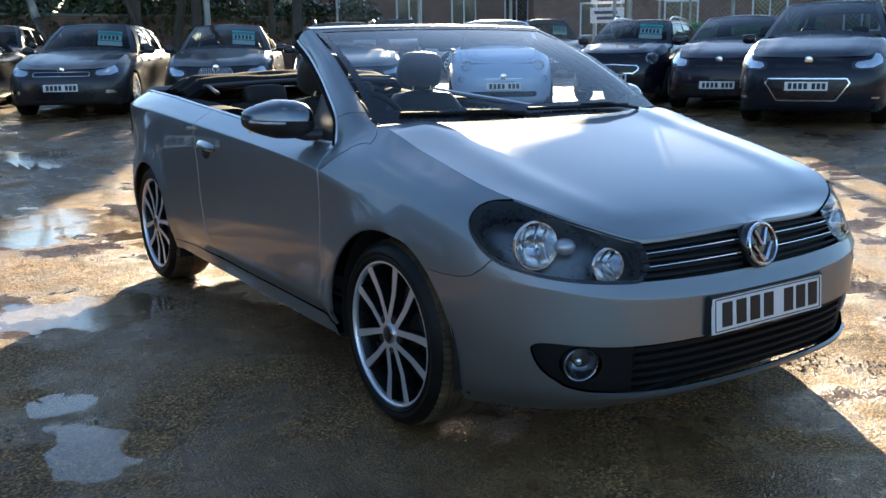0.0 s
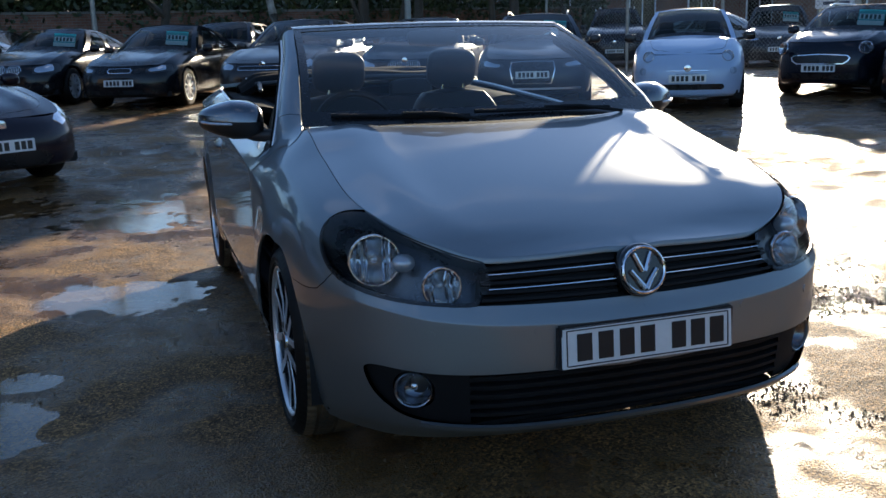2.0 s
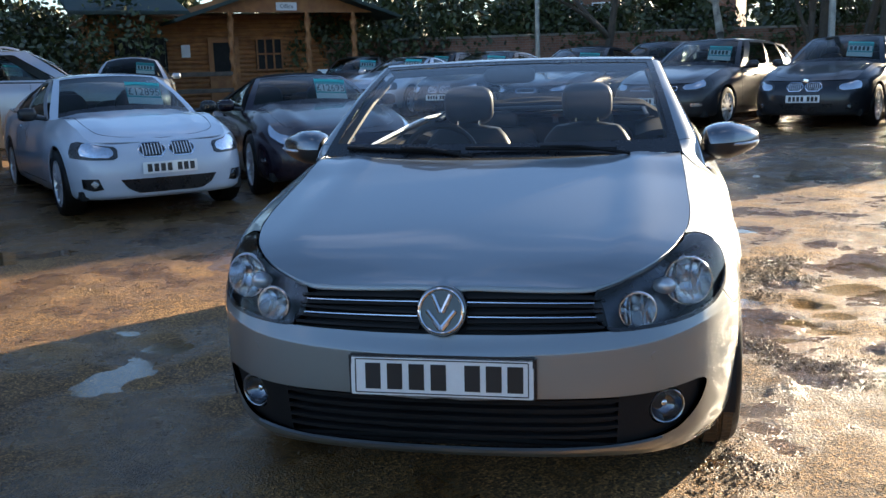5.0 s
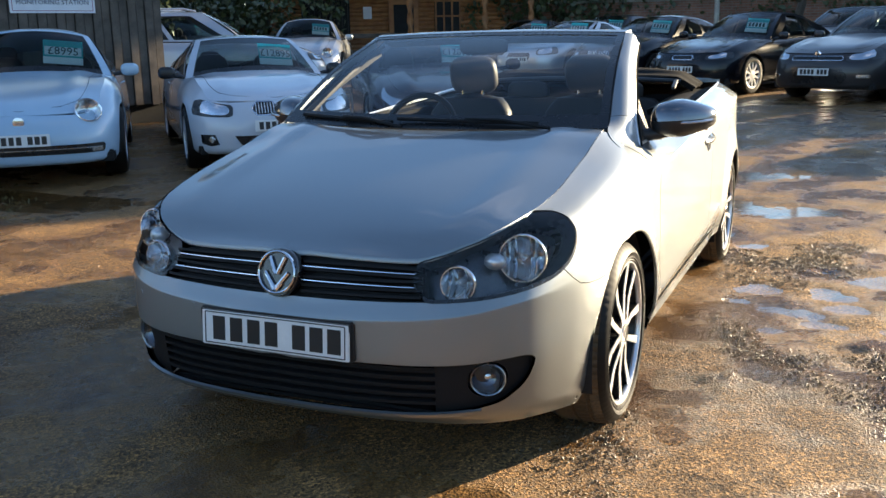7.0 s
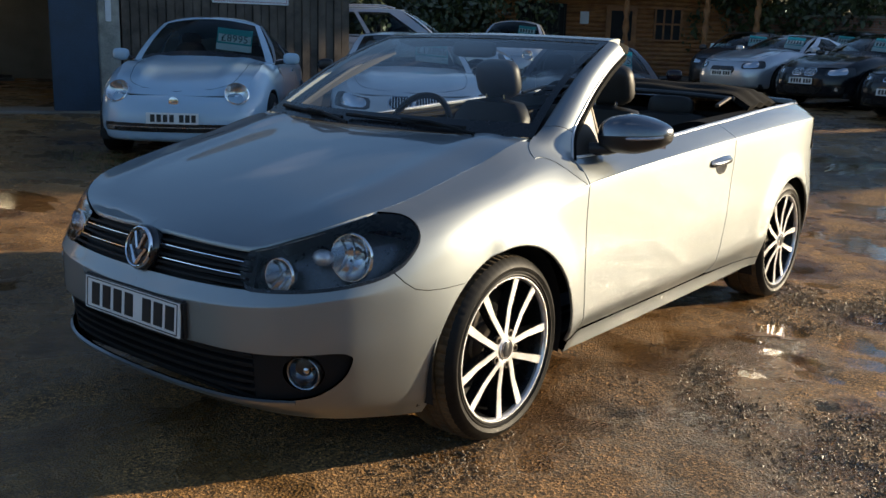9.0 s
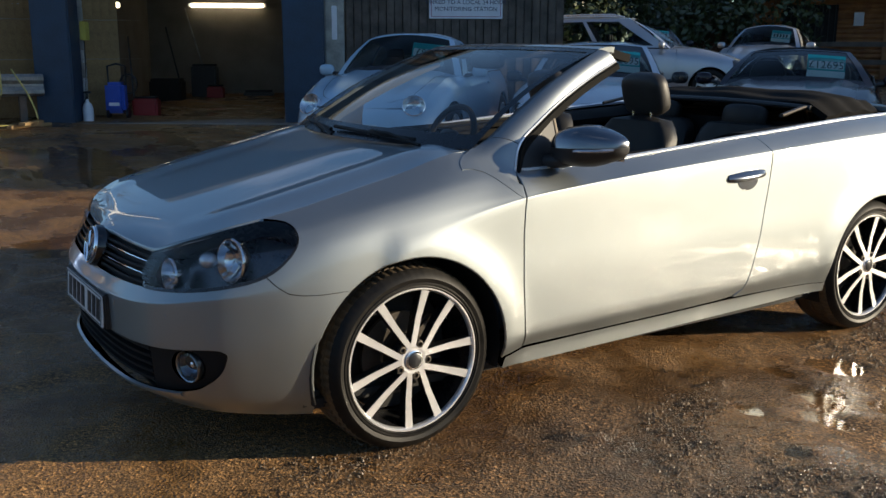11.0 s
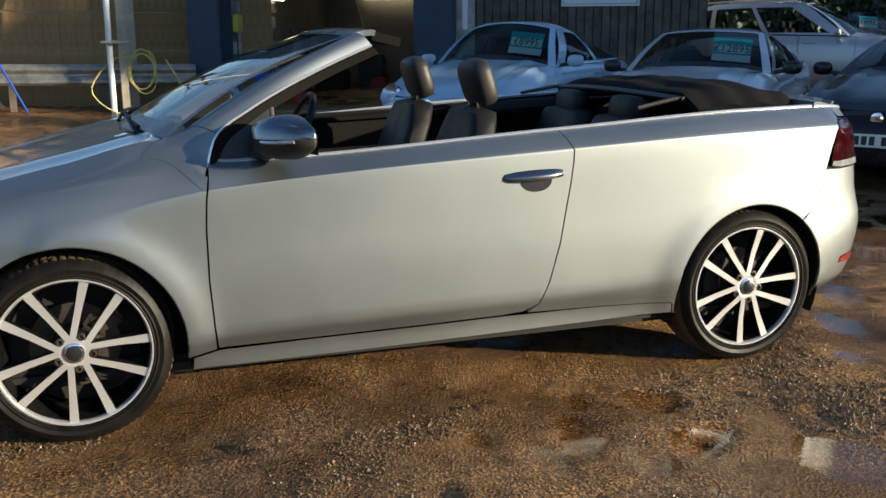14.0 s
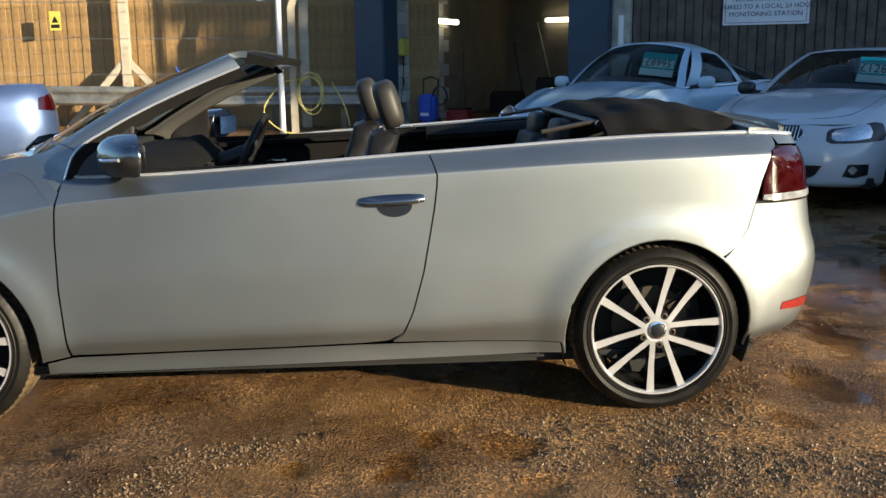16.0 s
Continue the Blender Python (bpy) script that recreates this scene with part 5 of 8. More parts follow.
def stone_wheel(parent, x, y, r, side, spokes, lib={}):
    """A background car's wheel: shared meshes for tyre and rim."""
    key = (round(r, 3), spokes)
    hub = new("wheel")
    hub.parent = parent
    hub.matrix_basis = pose(x, y, r, 0, 0, 0 if side > 0 else 180)
    if key not in lib:
        rr = r * 0.70
        prof = [(-0.012, rr - 0.006), (0.006, rr + 0.010), (0.008, (rr + r) / 2), (-0.004, r - 0.012), (-0.03, r), (-0.17, r), (-0.20, r - 0.012), (-0.205, rr)]
        geo = [lathe([(-0.03, rr - 0.02), (0.0, rr - 0.014), (0.003, rr), (-0.03, rr + 0.002)], 40)]
        for i in range(spokes):
            a = 360 / spokes * i + 90
            m = pose(0, 0, 0, a - 90)
            geo.append(moved(box(-0.035, -0.004, -0.022, 0.022, 0.03, rr - 0.008, 0.006), m))
        geo.append(lathe([(-0.03, 0.07), (-0.004, 0.066), (0.0, 0.03), (0.0, 0.0)], 24))
        t, m_ = part("tyre", lathe(prof, 48), RUBBER, hub), part("rim", merge(*geo), ALLOY, hub, "alloy rim")
        # near-black disc stands in for the shade inside the open wheel
        d = part("wheel_back_shade", lathe([(-0.08, 0.0), (-0.08, rr - 0.02)], 24), DARK_INNER, hub)
        lib[key] = (t.data, m_.data, d.data)
    else:
        for nm, me in zip(("tyre", "rim", "wheel_back_shade"), lib[key]):
            o = new(nm, me)
            o.parent = hub
    return hub


def other_car(name, label, c, x, y, turn, group="cars parked round the yard"):
    root = thing(name, label, "car", group, m=pose(x, y, ground_z(x, y), 0, 0, turn))
    body, col = body_of(c), c["paint"]
    hw, fo, wb, ro, H = c["hw"], c["fo"], c["wb"], c["ro"], c["H"]
    zh, zc, b0, b1, zd, yc, yt, yr, yg, rw = c["zh"], c["zc"], c["b0"], c["b1"], c["zd"], c["yc"], c["yt"], c["yr"], c["yg"], c["rw"]
    wr = c.get("wr", 0.32)
    ar = wr + 0.045
    Yb = body.at_y
    step = c.get("step", 0.07)
    bots = lambda a, b, n: [(s, body.bottom(s)) for s in np.linspace(a, b, n)]
    tops = lambda a, b, n: [(s, body.top(s)) for s in np.linspace(a, b, n)]
    arch = lambda cy: [(Yb(p[0]), max(p[1], 0.21)) for p in arc(cy, wr, ar, 192, -12, 16)]
    door_y0, door_y1 = yc + 0.02, (wb - 0.62 if c.get("doors", 2) == 2 else wb * 0.52)
    dz0 = 0.30
    door = [(Yb(door_y0), dz0), (Yb(door_y1 - 0.08), dz0), (Yb(door_y1), dz0 + 0.12)] + [(Yb(door_y1), body.top(Yb(door_y1)) - 0.004)] + [(s, body.top(s) - 0.004) for s in np.linspace(Yb(door_y1), Yb(door_y0), 8)][1:]
    holes = [door]
    door2 = None
    if c.get("doors", 2) == 4:
        y2, y3 = door_y1 + 0.012, wb - 0.30
        door2 = [(Yb(y2), dz0), (Yb(wb - ar - 0.06), dz0), (Yb(wb - ar + 0.02), dz0 + 0.22), (Yb(y3), body.top(Yb(y3)) * 0.80)] + [(s, body.top(s) - 0.004) for s in np.linspace(Yb(y3), Yb(y2), 6)]
        holes.append(door2)
    outer = bots(0.0, Yb(-ar), 10) + arch(0.0) + bots(Yb(ar), Yb(wb - ar), 8) + arch(wb) + bots(Yb(wb + ar), body.length, 10) + tops(body.length, 0.0, 60)
    part("body", both(panel(body, outer, holes, step, rim=0.015)), col, root)
    for sd in (1, -1):
        fl = (lambda g: g) if sd > 0 else mirrored
        for d in (door, door2):
            if d:
                cs, cz = np.mean([q[0] for q in d]), np.mean([q[1] for q in d])
                shr = [(cs + (s - cs) * (1 - 0.006 / max(abs(s - cs), 0.1) * 1.0), cz + (z - cz) * (1 - 0.006 / max(abs(z - cz), 0.1))) for s, z in d]
                dob = part("door", panel(body, shr, (), step, rim=0.012, side=sd), col, root)
                hs = max(q[0] for q in d) - 0.16
                hz = body.top(hs) - 0.12
                part("door_handle", fl(strip(body, [(hs + q, hz) for q in (-0.09, -0.03, 0.03, 0.09)], 0.025, 0.012, 0.012)), col, dob)
        for cy in (0.0, wb):
            stone_wheel(root, sd * (hw - 0.015), cy, wr, sd, c.get("spokes", 10))
            g = lathe([(0.0, ar), (-0.28, ar), (-0.28, 0.04)], 28)
            g = (g[0], [tuple(reversed(f)) for f in g[1] if all(g[0][i][2] > -0.15 for i in f)])
            part("arch_liner", fl(moved(g, pose(hw - 0.05, cy, wr))), DARK_INNER, root)
    part("underbody", box(-hw + .1, hw - .1, -fo + .25, wb + ro - .25, 0.19, 0.30, 0.02), DARK_INNER, root)

    # bonnet and tail deck
    sc = body.at_x(.80 * hw)
    side_s = np.linspace(sc, Yb(yc + 0.14), 24)
    sp = np.array([body.sample(body.g, s, body.v[-1]) for s in side_s])
    nose = body.sample(body.g, 0.0, body.v[-1])
    cz = pchip([0, .15, .5, 1.0], np.array([nose[2], nose[2] + (zc - nose[2]) * .30, nose[2] + (zc - nose[2]) * .66, zc + .012]), np.linspace(0, 1, 24))
    cy = np.linspace(nose[1], yc, 24)

    def bon(u, v):
        a = 2 * u - 1
        i = min(23, int(round(v * 23)))
        e = abs(a) ** 2.2
        return a * sp[i][0], cy[i] + (sp[i][1] - cy[i]) * e, cz[i] + (sp[i][2] - cz[i]) * e + c.get("ridge", 0.012) * math.exp(-((abs(a) - .62) / .12) ** 2) * min(1, v * 4)
    bo = part("bonnet", sheet(bon, 25, 24, 0.012), col, root)
    sw = c.get("seam", 0.86)
    seam = [bon(0.5 + 0.5 * sgn * sw * math.sqrt(max(0.0, 1 - ((0.96 - v) / 0.93) ** 12)), v) for sgn, vs in ((1, np.linspace(0.96, 0.03, 22)), (-1, np.linspace(0.03, 0.96, 22))) for v in vs]
    part("bonnet_seam", tube([(p[0], p[1], p[2] + 0.0005) for p in seam], 0.0028, 5), SATIN_BLACK, bo)

    # cabin
    xb = lambda y: float(body.sample(body.g, Yb(y), body.v[-1])[0]) - 0.012
    zb = lambda y: body.top(Yb(y)) - 0.004
    ya = yc + 0.16
    roof_mat = c.get("roof", col)
    glass_mat = TINTED

    def rail(p):
        y = yt + 0.07 + (yr - yt - 0.07) * p
        q = (y - yt) / max(0.1, yr - yt)
        return Vector((rw * (1 - 0.06 * q * q), y, H - c.get("crown", 0.055) - c.get("drop", 0.05) * q ** 2.5 + 0.012 * math.sin(math.pi * q)))

    def base(p):
        y = ya + (yg - ya) * p
        return Vector((xb(y), y, zb(y)))

    def side_pt(p, q):
        e = base(p).lerp(rail(p), q)
        return e + Vector((0.035 * math.sin(math.pi * q), 0, 0))

    def mapped(poly, hs, st, lift):
        pts, tris, chains = filled(poly, hs, st, 0.45)
        v = [side_pt(p, q) + Vector((lift, 0, 0)) for p, q in pts]
        fs = []
        for a, b, d in tris:
            n = (v[b] - v[a]).cross(v[d] - v[a])
            fs.append((a, b, d) if n.x > 0 else (a, d, b))
        return [tuple(q) for q in v], fs
    wins = c["wins"]
    for sd in (1, -1):
        fl = (lambda g: g) if sd > 0 else mirrored
        part("cabin_side", fl(mapped([(0, 0), (1, 0), (1, 1), (0, 1)], wins, 0.06, 0.0)), roof_mat, root)
        for w in wins:
            go = part("side_window", fl(mapped(w, [], 0.12, -0.012)), glass_mat, root)
            go.visible_shadow = False
        part("window_trim", fl(tube([tuple(base(p) + Vector((0.010, 0, 0.008))) for p in np.linspace(0, 1, 16)], 0.009, 6)), c.get("trim", SATIN_BLACK), root)
        mz, my = b0 + 0.06, ya + 0.13
        mir = part("door_mirror", fl(blob(hw + 0.07, my, mz, 0.095, 0.055, 0.068, 0.7, 0.7, 16, 10)), c.get("mirror", col), root)
        part("mirror_stalk", fl(tube([(hw - 0.11, my - 0.01, mz - 0.05), (hw + 0.02, my, mz - 0.03)], 0.022, 8)), BLACK_PLASTIC, mir)

    def scr(u, v, y0, z0, y1, z1, bow0, bow1, p_end):
        """Between the lower row and the roof's edge; p_end 0: front, 1: rear."""
        a = 2 * u - 1
        lo = Vector((a * base(p_end).x, y0 + (base(p_end).y - y0) * a * a, z0 + (base(p_end).z - z0) * a * a))
        hi = Vector((a * rail(p_end).x, y1 + (rail(p_end).y - y1) * a * a, z1 + (rail(p_end).z - z1) * a * a))
        p = lo.lerp(hi, v)
        return p + Vector((0, bow0 * math.sin(math.pi * v), bow1 * math.sin(math.pi * v)))
    fr = lambda u, v: scr(u, v, yc, zc + 0.015, yt, H - 0.02, -0.02, 0.03, 0)
    e = 0.055
    pil = merge(sheet(lambda u, v: fr(u * e, v), 4, 10), sheet(lambda u, v: fr(1 - e + u * e, v), 4, 10), sheet(lambda u, v: fr(u, 1 - 0.05 * (1 - v)), 16, 3))
    part("screen_pillar", pil, roof_mat if not c.get("soft") else col, root)
    part("screen_surround", sheet(lambda u, v: fr(u, 0.10 * v), 16, 3), SATIN_BLACK, root)
    wso = part("windscreen", sheet(lambda u, v: fr(0.055 + 0.89 * u, 0.04 + 0.92 * v) - Vector((0, -0.004, 0.004)), 16, 10), TINTED, root, "tinted windscreen")
    wso.visible_shadow = False

    def roof(u, v):
        a = 2 * u - 1
        r = rail(v)
        y0 = yt + (yr - yt) * v
        top = H - 0.02 + 0.03 * math.sin(math.pi * v) - c.get("drop", 0.05) * v ** 2.5
        k = abs(a) ** 3
        return a * r.x, y0 + (r.y - y0) * a * a, top + (r.z - top) * k
    ro_ob = part("roof", sheet(roof, 21, 16, 0.015), roof_mat, root)
    if c.get("rails"):
        for sd in (1, -1):
            part("roof_rail", tube([(sd * (rail(p).x - 0.05), rail(p).y, rail(p).z + (0.075 if 0 < i < 9 else 0.03)) for i, p in enumerate(np.linspace(0.05, 0.95, 10))], 0.016, 8), ALLOY, ro_ob)
    rr_ = lambda u, v: scr(1 - u, v, yg + c.get("rbow", 0.10), zd + 0.02, yr + 0.03, H - 0.02 - c.get("drop", 0.05), 0.03, 0.02, 1)
    part("rear_surround", merge(sheet(lambda u, v: rr_(u * 0.1, v), 4, 8), sheet(lambda u, v: rr_(0.9 + u * 0.1, v), 4, 8), sheet(lambda u, v: rr_(u, 0.1 * v), 12, 3), sheet(lambda u, v: rr_(u, 0.9 + 0.1 * v), 12, 3)), roof_mat, root)
    rgo = part("rear_window", sheet(lambda u, v: rr_(0.1 + 0.8 * u, 0.1 + 0.8 * v), 10, 8), TINTED, root)
    rgo.visible_shadow = False
    tail = np.array([body.sample(body.g, s, body.v[-1]) for s in np.linspace(Yb(yg), body.length, 20)])

    def tdeck(u, v):
        a = 2 * u - 1
        y1 = np.interp(abs(a) * tail[:, 0].max() * 0.999, tail[::-1, 0], tail[::-1, 1])
        x0 = base(1.0).x
        y0 = yg + c.get("rbow", 0.10) * (1 - a * a)
        z0 = zd + 0.02 + (zb(yg) - zd - 0.02) * a * a
        xx = a * (x0 + (tail[:, 0].max() * 0.995 - x0) * v)
        z1 = np.interp(y1, tail[:, 1], tail[:, 2])
        return xx, y0 + (y1 - y0) * v, z0 + (z1 - z0) * v + 0.01 * math.sin(math.pi * v)
    part("tail_deck", sheet(tdeck, 21, 8, 0.01), col, root)

    # inside
    ins = [box(-hw + .16, hw - .16, yc + .12, yc + .55, 0.55, zc - 0.01, 0.05)]
    for sx in (-.36, .36):
        ins += [blob(sx, (yc + wb) * .5 + .10, .85, .22, .09, .32, .6, .6, 12, 8), blob(sx, (yc + wb) * .5 + .14, 1.20 if H > 1.45 else 1.12, .12, .05, .08, .6, .6, 12, 8)]
        if yg > wb * .8:
            ins.append(blob(sx, wb - .25, .82, .30, .09, .25, .6, .6, 12, 8))
    part("seats_and_dash", merge(*ins, box(-hw + .14, hw - .14, yc + .3, yg, .30, .36, .02)), LEATHER, root)
    if c.get("card"):
        u0 = c.get("card_u", 0.72)
        p0, pu, pv = fr(u0, .42), fr(u0 + .02, .42) - fr(u0 - .02, .42), fr(u0, .5) - fr(u0, .36)
        ex, ez = pu.normalized(), (pv.normalized() * 0.45 + Vector((0, 0, 0.55))).normalized()
        ey = ez.cross(ex).normalized()
        ez = ex.cross(ey).normalized()
        m = Matrix((( ex.x, ey.x, ez.x, 0), (ex.y, ey.y, ez.y, 0), (ex.z, ey.z, ez.z, 0), (0, 0, 0, 1)))
        m = Matrix.Translation(p0 + Vector((0, 0.14, -0.02))) @ m
        cd = part("price_card", moved(box(-.20, .20, -.002, .002, -.05, .14, 0), m), TEAL_CARD, root, "teal price card inside the windscreen")
        part("card_strip", moved(box(-.20, .20, -.004, .001, -.13, -.052, 0), m), CARD_WHITE, cd)
        part("number_panels", moved(box(-.185, .185, -.004, .0, -.03, .065, 0), m), CARD_WHITE, cd)
        txt = c["card"]
        if txt == "bars":
            for k in range(5):
                part("bar", moved(box(-.16 + .065 * k, -.12 + .065 * k, -.0055, -.003, -.02, .055, 0), m), CARD_INK, cd)
        else:
            words("price", txt, 0.125, CARD_INK, cd, m @ pose(0, -0.006, 0.016), 0.001)
    # face: lamps, grille, plate
    for poly, material, lift, lab in c.get("patches", ()):
        g = panel(body, poly, (), 0.05, lift=lift, rim=0.02)
        for sd in (1, -1):
            nm = {"lamp": "headlamp", "grille": "grille", "dark": "air_intake", "chrome": "chrome_trim", "fog": "fog_lamp", "tail": "tail_lamp"}[lab]
            part(nm, g if sd > 0 else mirrored(g), material, root)
    for s, z, r, lab in c.get("rounds", ()):
        p, n = body.point(s, z)
        ax = (n * .6 + Vector((0, -1, .05)) * .4).normalized()
        for sd in (1, -1):
            m = Matrix.Translation(p + n * c.get("bulge", .012)) @ ax.to_track_quat("X", "Z").to_matrix().to_4x4()
            fl = (lambda g: g) if sd > 0 else mirrored
            hl = part(lab, fl(moved(lathe([(-.10, r * 1.02), (.012, r), (.018, r * .94), (.010, r * .88)], 32), m)), CHROME, root, "round lamp with a chrome ring")
            part("lamp_bowl", fl(moved(lathe([(.006, r * .90), (-.01, r * .80), (-.045, r * .58), (-.06, r * .30), (-.035, r * .20), (-.025, 0)], 28), m)), LAMP_CHROME, hl)
            ln = part("lamp_lens", fl(moved(lathe([(.008, r * .90), (.014, r * .6), (.017, r * .25), (.018, 0)], 28), m)), LAMP_GLASS, hl)
            ln.visible_shadow = False
    pz = c.get("plate_z", 0.44)
    p, n = body.point(0.0, pz)
    plate_parts(root, Matrix.Translation((c.get("plate_x", 0.0), p.y - 0.02, pz)) @ pose(0, 0, 0, -4), detail=False)
    if c.get("badge"):
        p, n = body.point(0.0, c["badge"])
        part("badge", moved(lathe([(0.01, .052), (-.012, .050), (-.016, .03), (-.016, 0)], 24, "y"), Matrix.Translation((0, p.y, c["badge"]))), CHROME, root, "round chrome badge")
    return root


def lamp_pts(hw, a, b, z0, z1, rise=0.03):
    """A swept-back lamp between two places along the nose, in half widths."""
    return [(hw * a, z0 + .02), (hw * (a + .05), z0), (hw * (a + b) / 2, z0 + .005), (hw * (b - .04), z0 + rise * .8), (hw * b, z0 + rise + .04), (hw * b, z1 + rise), (hw * (b - .08), z1 + rise + .012), (hw * (a + b) / 2, z1 + .012), (hw * (a + .04), z1 - .012), (hw * a, z1 - .04)]


def rect(a, b, z0, z1, r=0.02):
    return [(a, z0 + r), (a + r, z0), (b - r, z0), (b, z0 + r), (b, z1 - r), (b - r, z1), (a + r, z1), (a, z1 - r)]


def half(b, z0, z1, r=0.02):
    """A piece that meets its mirror image in the middle."""
    return [(0.0, z0), (b - r, z0), (b, z0 + r), (b, z1 - r), (b - r, z1), (0.0, z1)]


def lampset(hw, z0, z1, a=.52, b=1.18, rise=.03):
    return [(lamp_pts(hw, a, b, z0, z1, rise), LAMP_DARK, .002, "lamp"), (lamp_pts(hw, a + .05, b - .16, z0 + .02, z1 - .012, rise), LAMP_CHROME, .006, "lamp")]


WIN2 = [[(.10, .10), (.50, .08), (.50, .90), (.17, .90)], [(.55, .08), (.88, .14), (.84, .70), (.76, .90), (.55, .90)]]
WIN4 = [[(.07, .10), (.40, .08), (.40, .90), (.13, .90)], [(.43, .08), (.70, .08), (.70, .90), (.43, .90)], [(.73, .08), (.93, .12), (.88, .86), (.73, .90)]]
coupe = dict(hw=.89, fo=.80, wb=2.76, ro=1.02, H=1.385, zh=.72, zc=.98, b0=.92, b1=.97, zd=1.0, yc=.52, yt=1.32, yr=2.25, yg=3.0, rw=.56, wins=WIN2, wr=.325, plate_z=.48, badge=None)
round_hatch = dict(hw=.905, fo=.86, wb=2.54, ro=.86, H=1.48, zh=.66, zc=1.02, b0=.96, b1=.99, zd=.92, yc=.52, yt=1.10, yr=2.15, yg=3.02, rw=.56, drop=.20, round=1.25, ridge=.02, wins=WIN2, wr=.335, plate_z=.44, badge=.60,
              bulge=.030, seam=.80, crown=.10, rounds=[(.70, .685, .125, "headlamp")], patches=[(half(.78, .30, .385), SATIN_BLACK, .003, "dark"), (half(.74, .345, .352, .003), CHROME, .010, "chrome"), (rect(.62, .76, .31, .345), LAMP_CHROME, .008, "fog")], trim=CHROME)
twin_face = lambda hw: lampset(hw, .57, .70, .53, 1.17) + [(rect(.012, .275, .575, .715, .05), CHROME, .004, "chrome"), (rect(.024, .263, .588, .702, .045), SATIN_BLACK, .012, "grille")] + [(rect(x, x + .007, .597, .692, .002), ALLOY, .017, "grille") for x in (.05, .08, .11, .14, .17, .20, .23)] + [([(0, .25), (.30, .25), (.40, .30), (.46, .385), (0, .385)], SATIN_BLACK, .003, "dark"), ([(.62, .30), (.72, .285), (.84, .31), (.84, .40), (.66, .40)], SATIN_BLACK, .003, "dark"), (rect(.66, .735, .32, .385, .03), LAMP_CHROME, .008, "fog")]


def spec(basis, **k):
    d = dict(basis)
    d.update(k)
    return d


saloon = dict(hw=.92, fo=.85, wb=2.88, ro=1.08, H=1.47, zh=.74, zc=1.02, b0=.96, b1=1.0, zd=1.03, yc=.58, yt=1.38, yr=2.55, yg=3.25, rw=.58, wins=WIN4, doors=4, wr=.33, plate_z=.46, badge=.72)
estate = spec(saloon, yr=3.55, yg=3.80, ro=1.02, wb=2.85, zd=1.02, drop=.08, H=1.50)
hatch = dict(hw=.86, fo=.83, wb=2.49, ro=.63, H=1.48, zh=.80, zc=1.06, b0=1.0, b1=1.08, zd=1.06, yc=.30, yt=1.12, yr=2.60, yg=3.0, rw=.55, wins=WIN2, wr=.30, plate_z=.40, badge=.77, drop=.10)
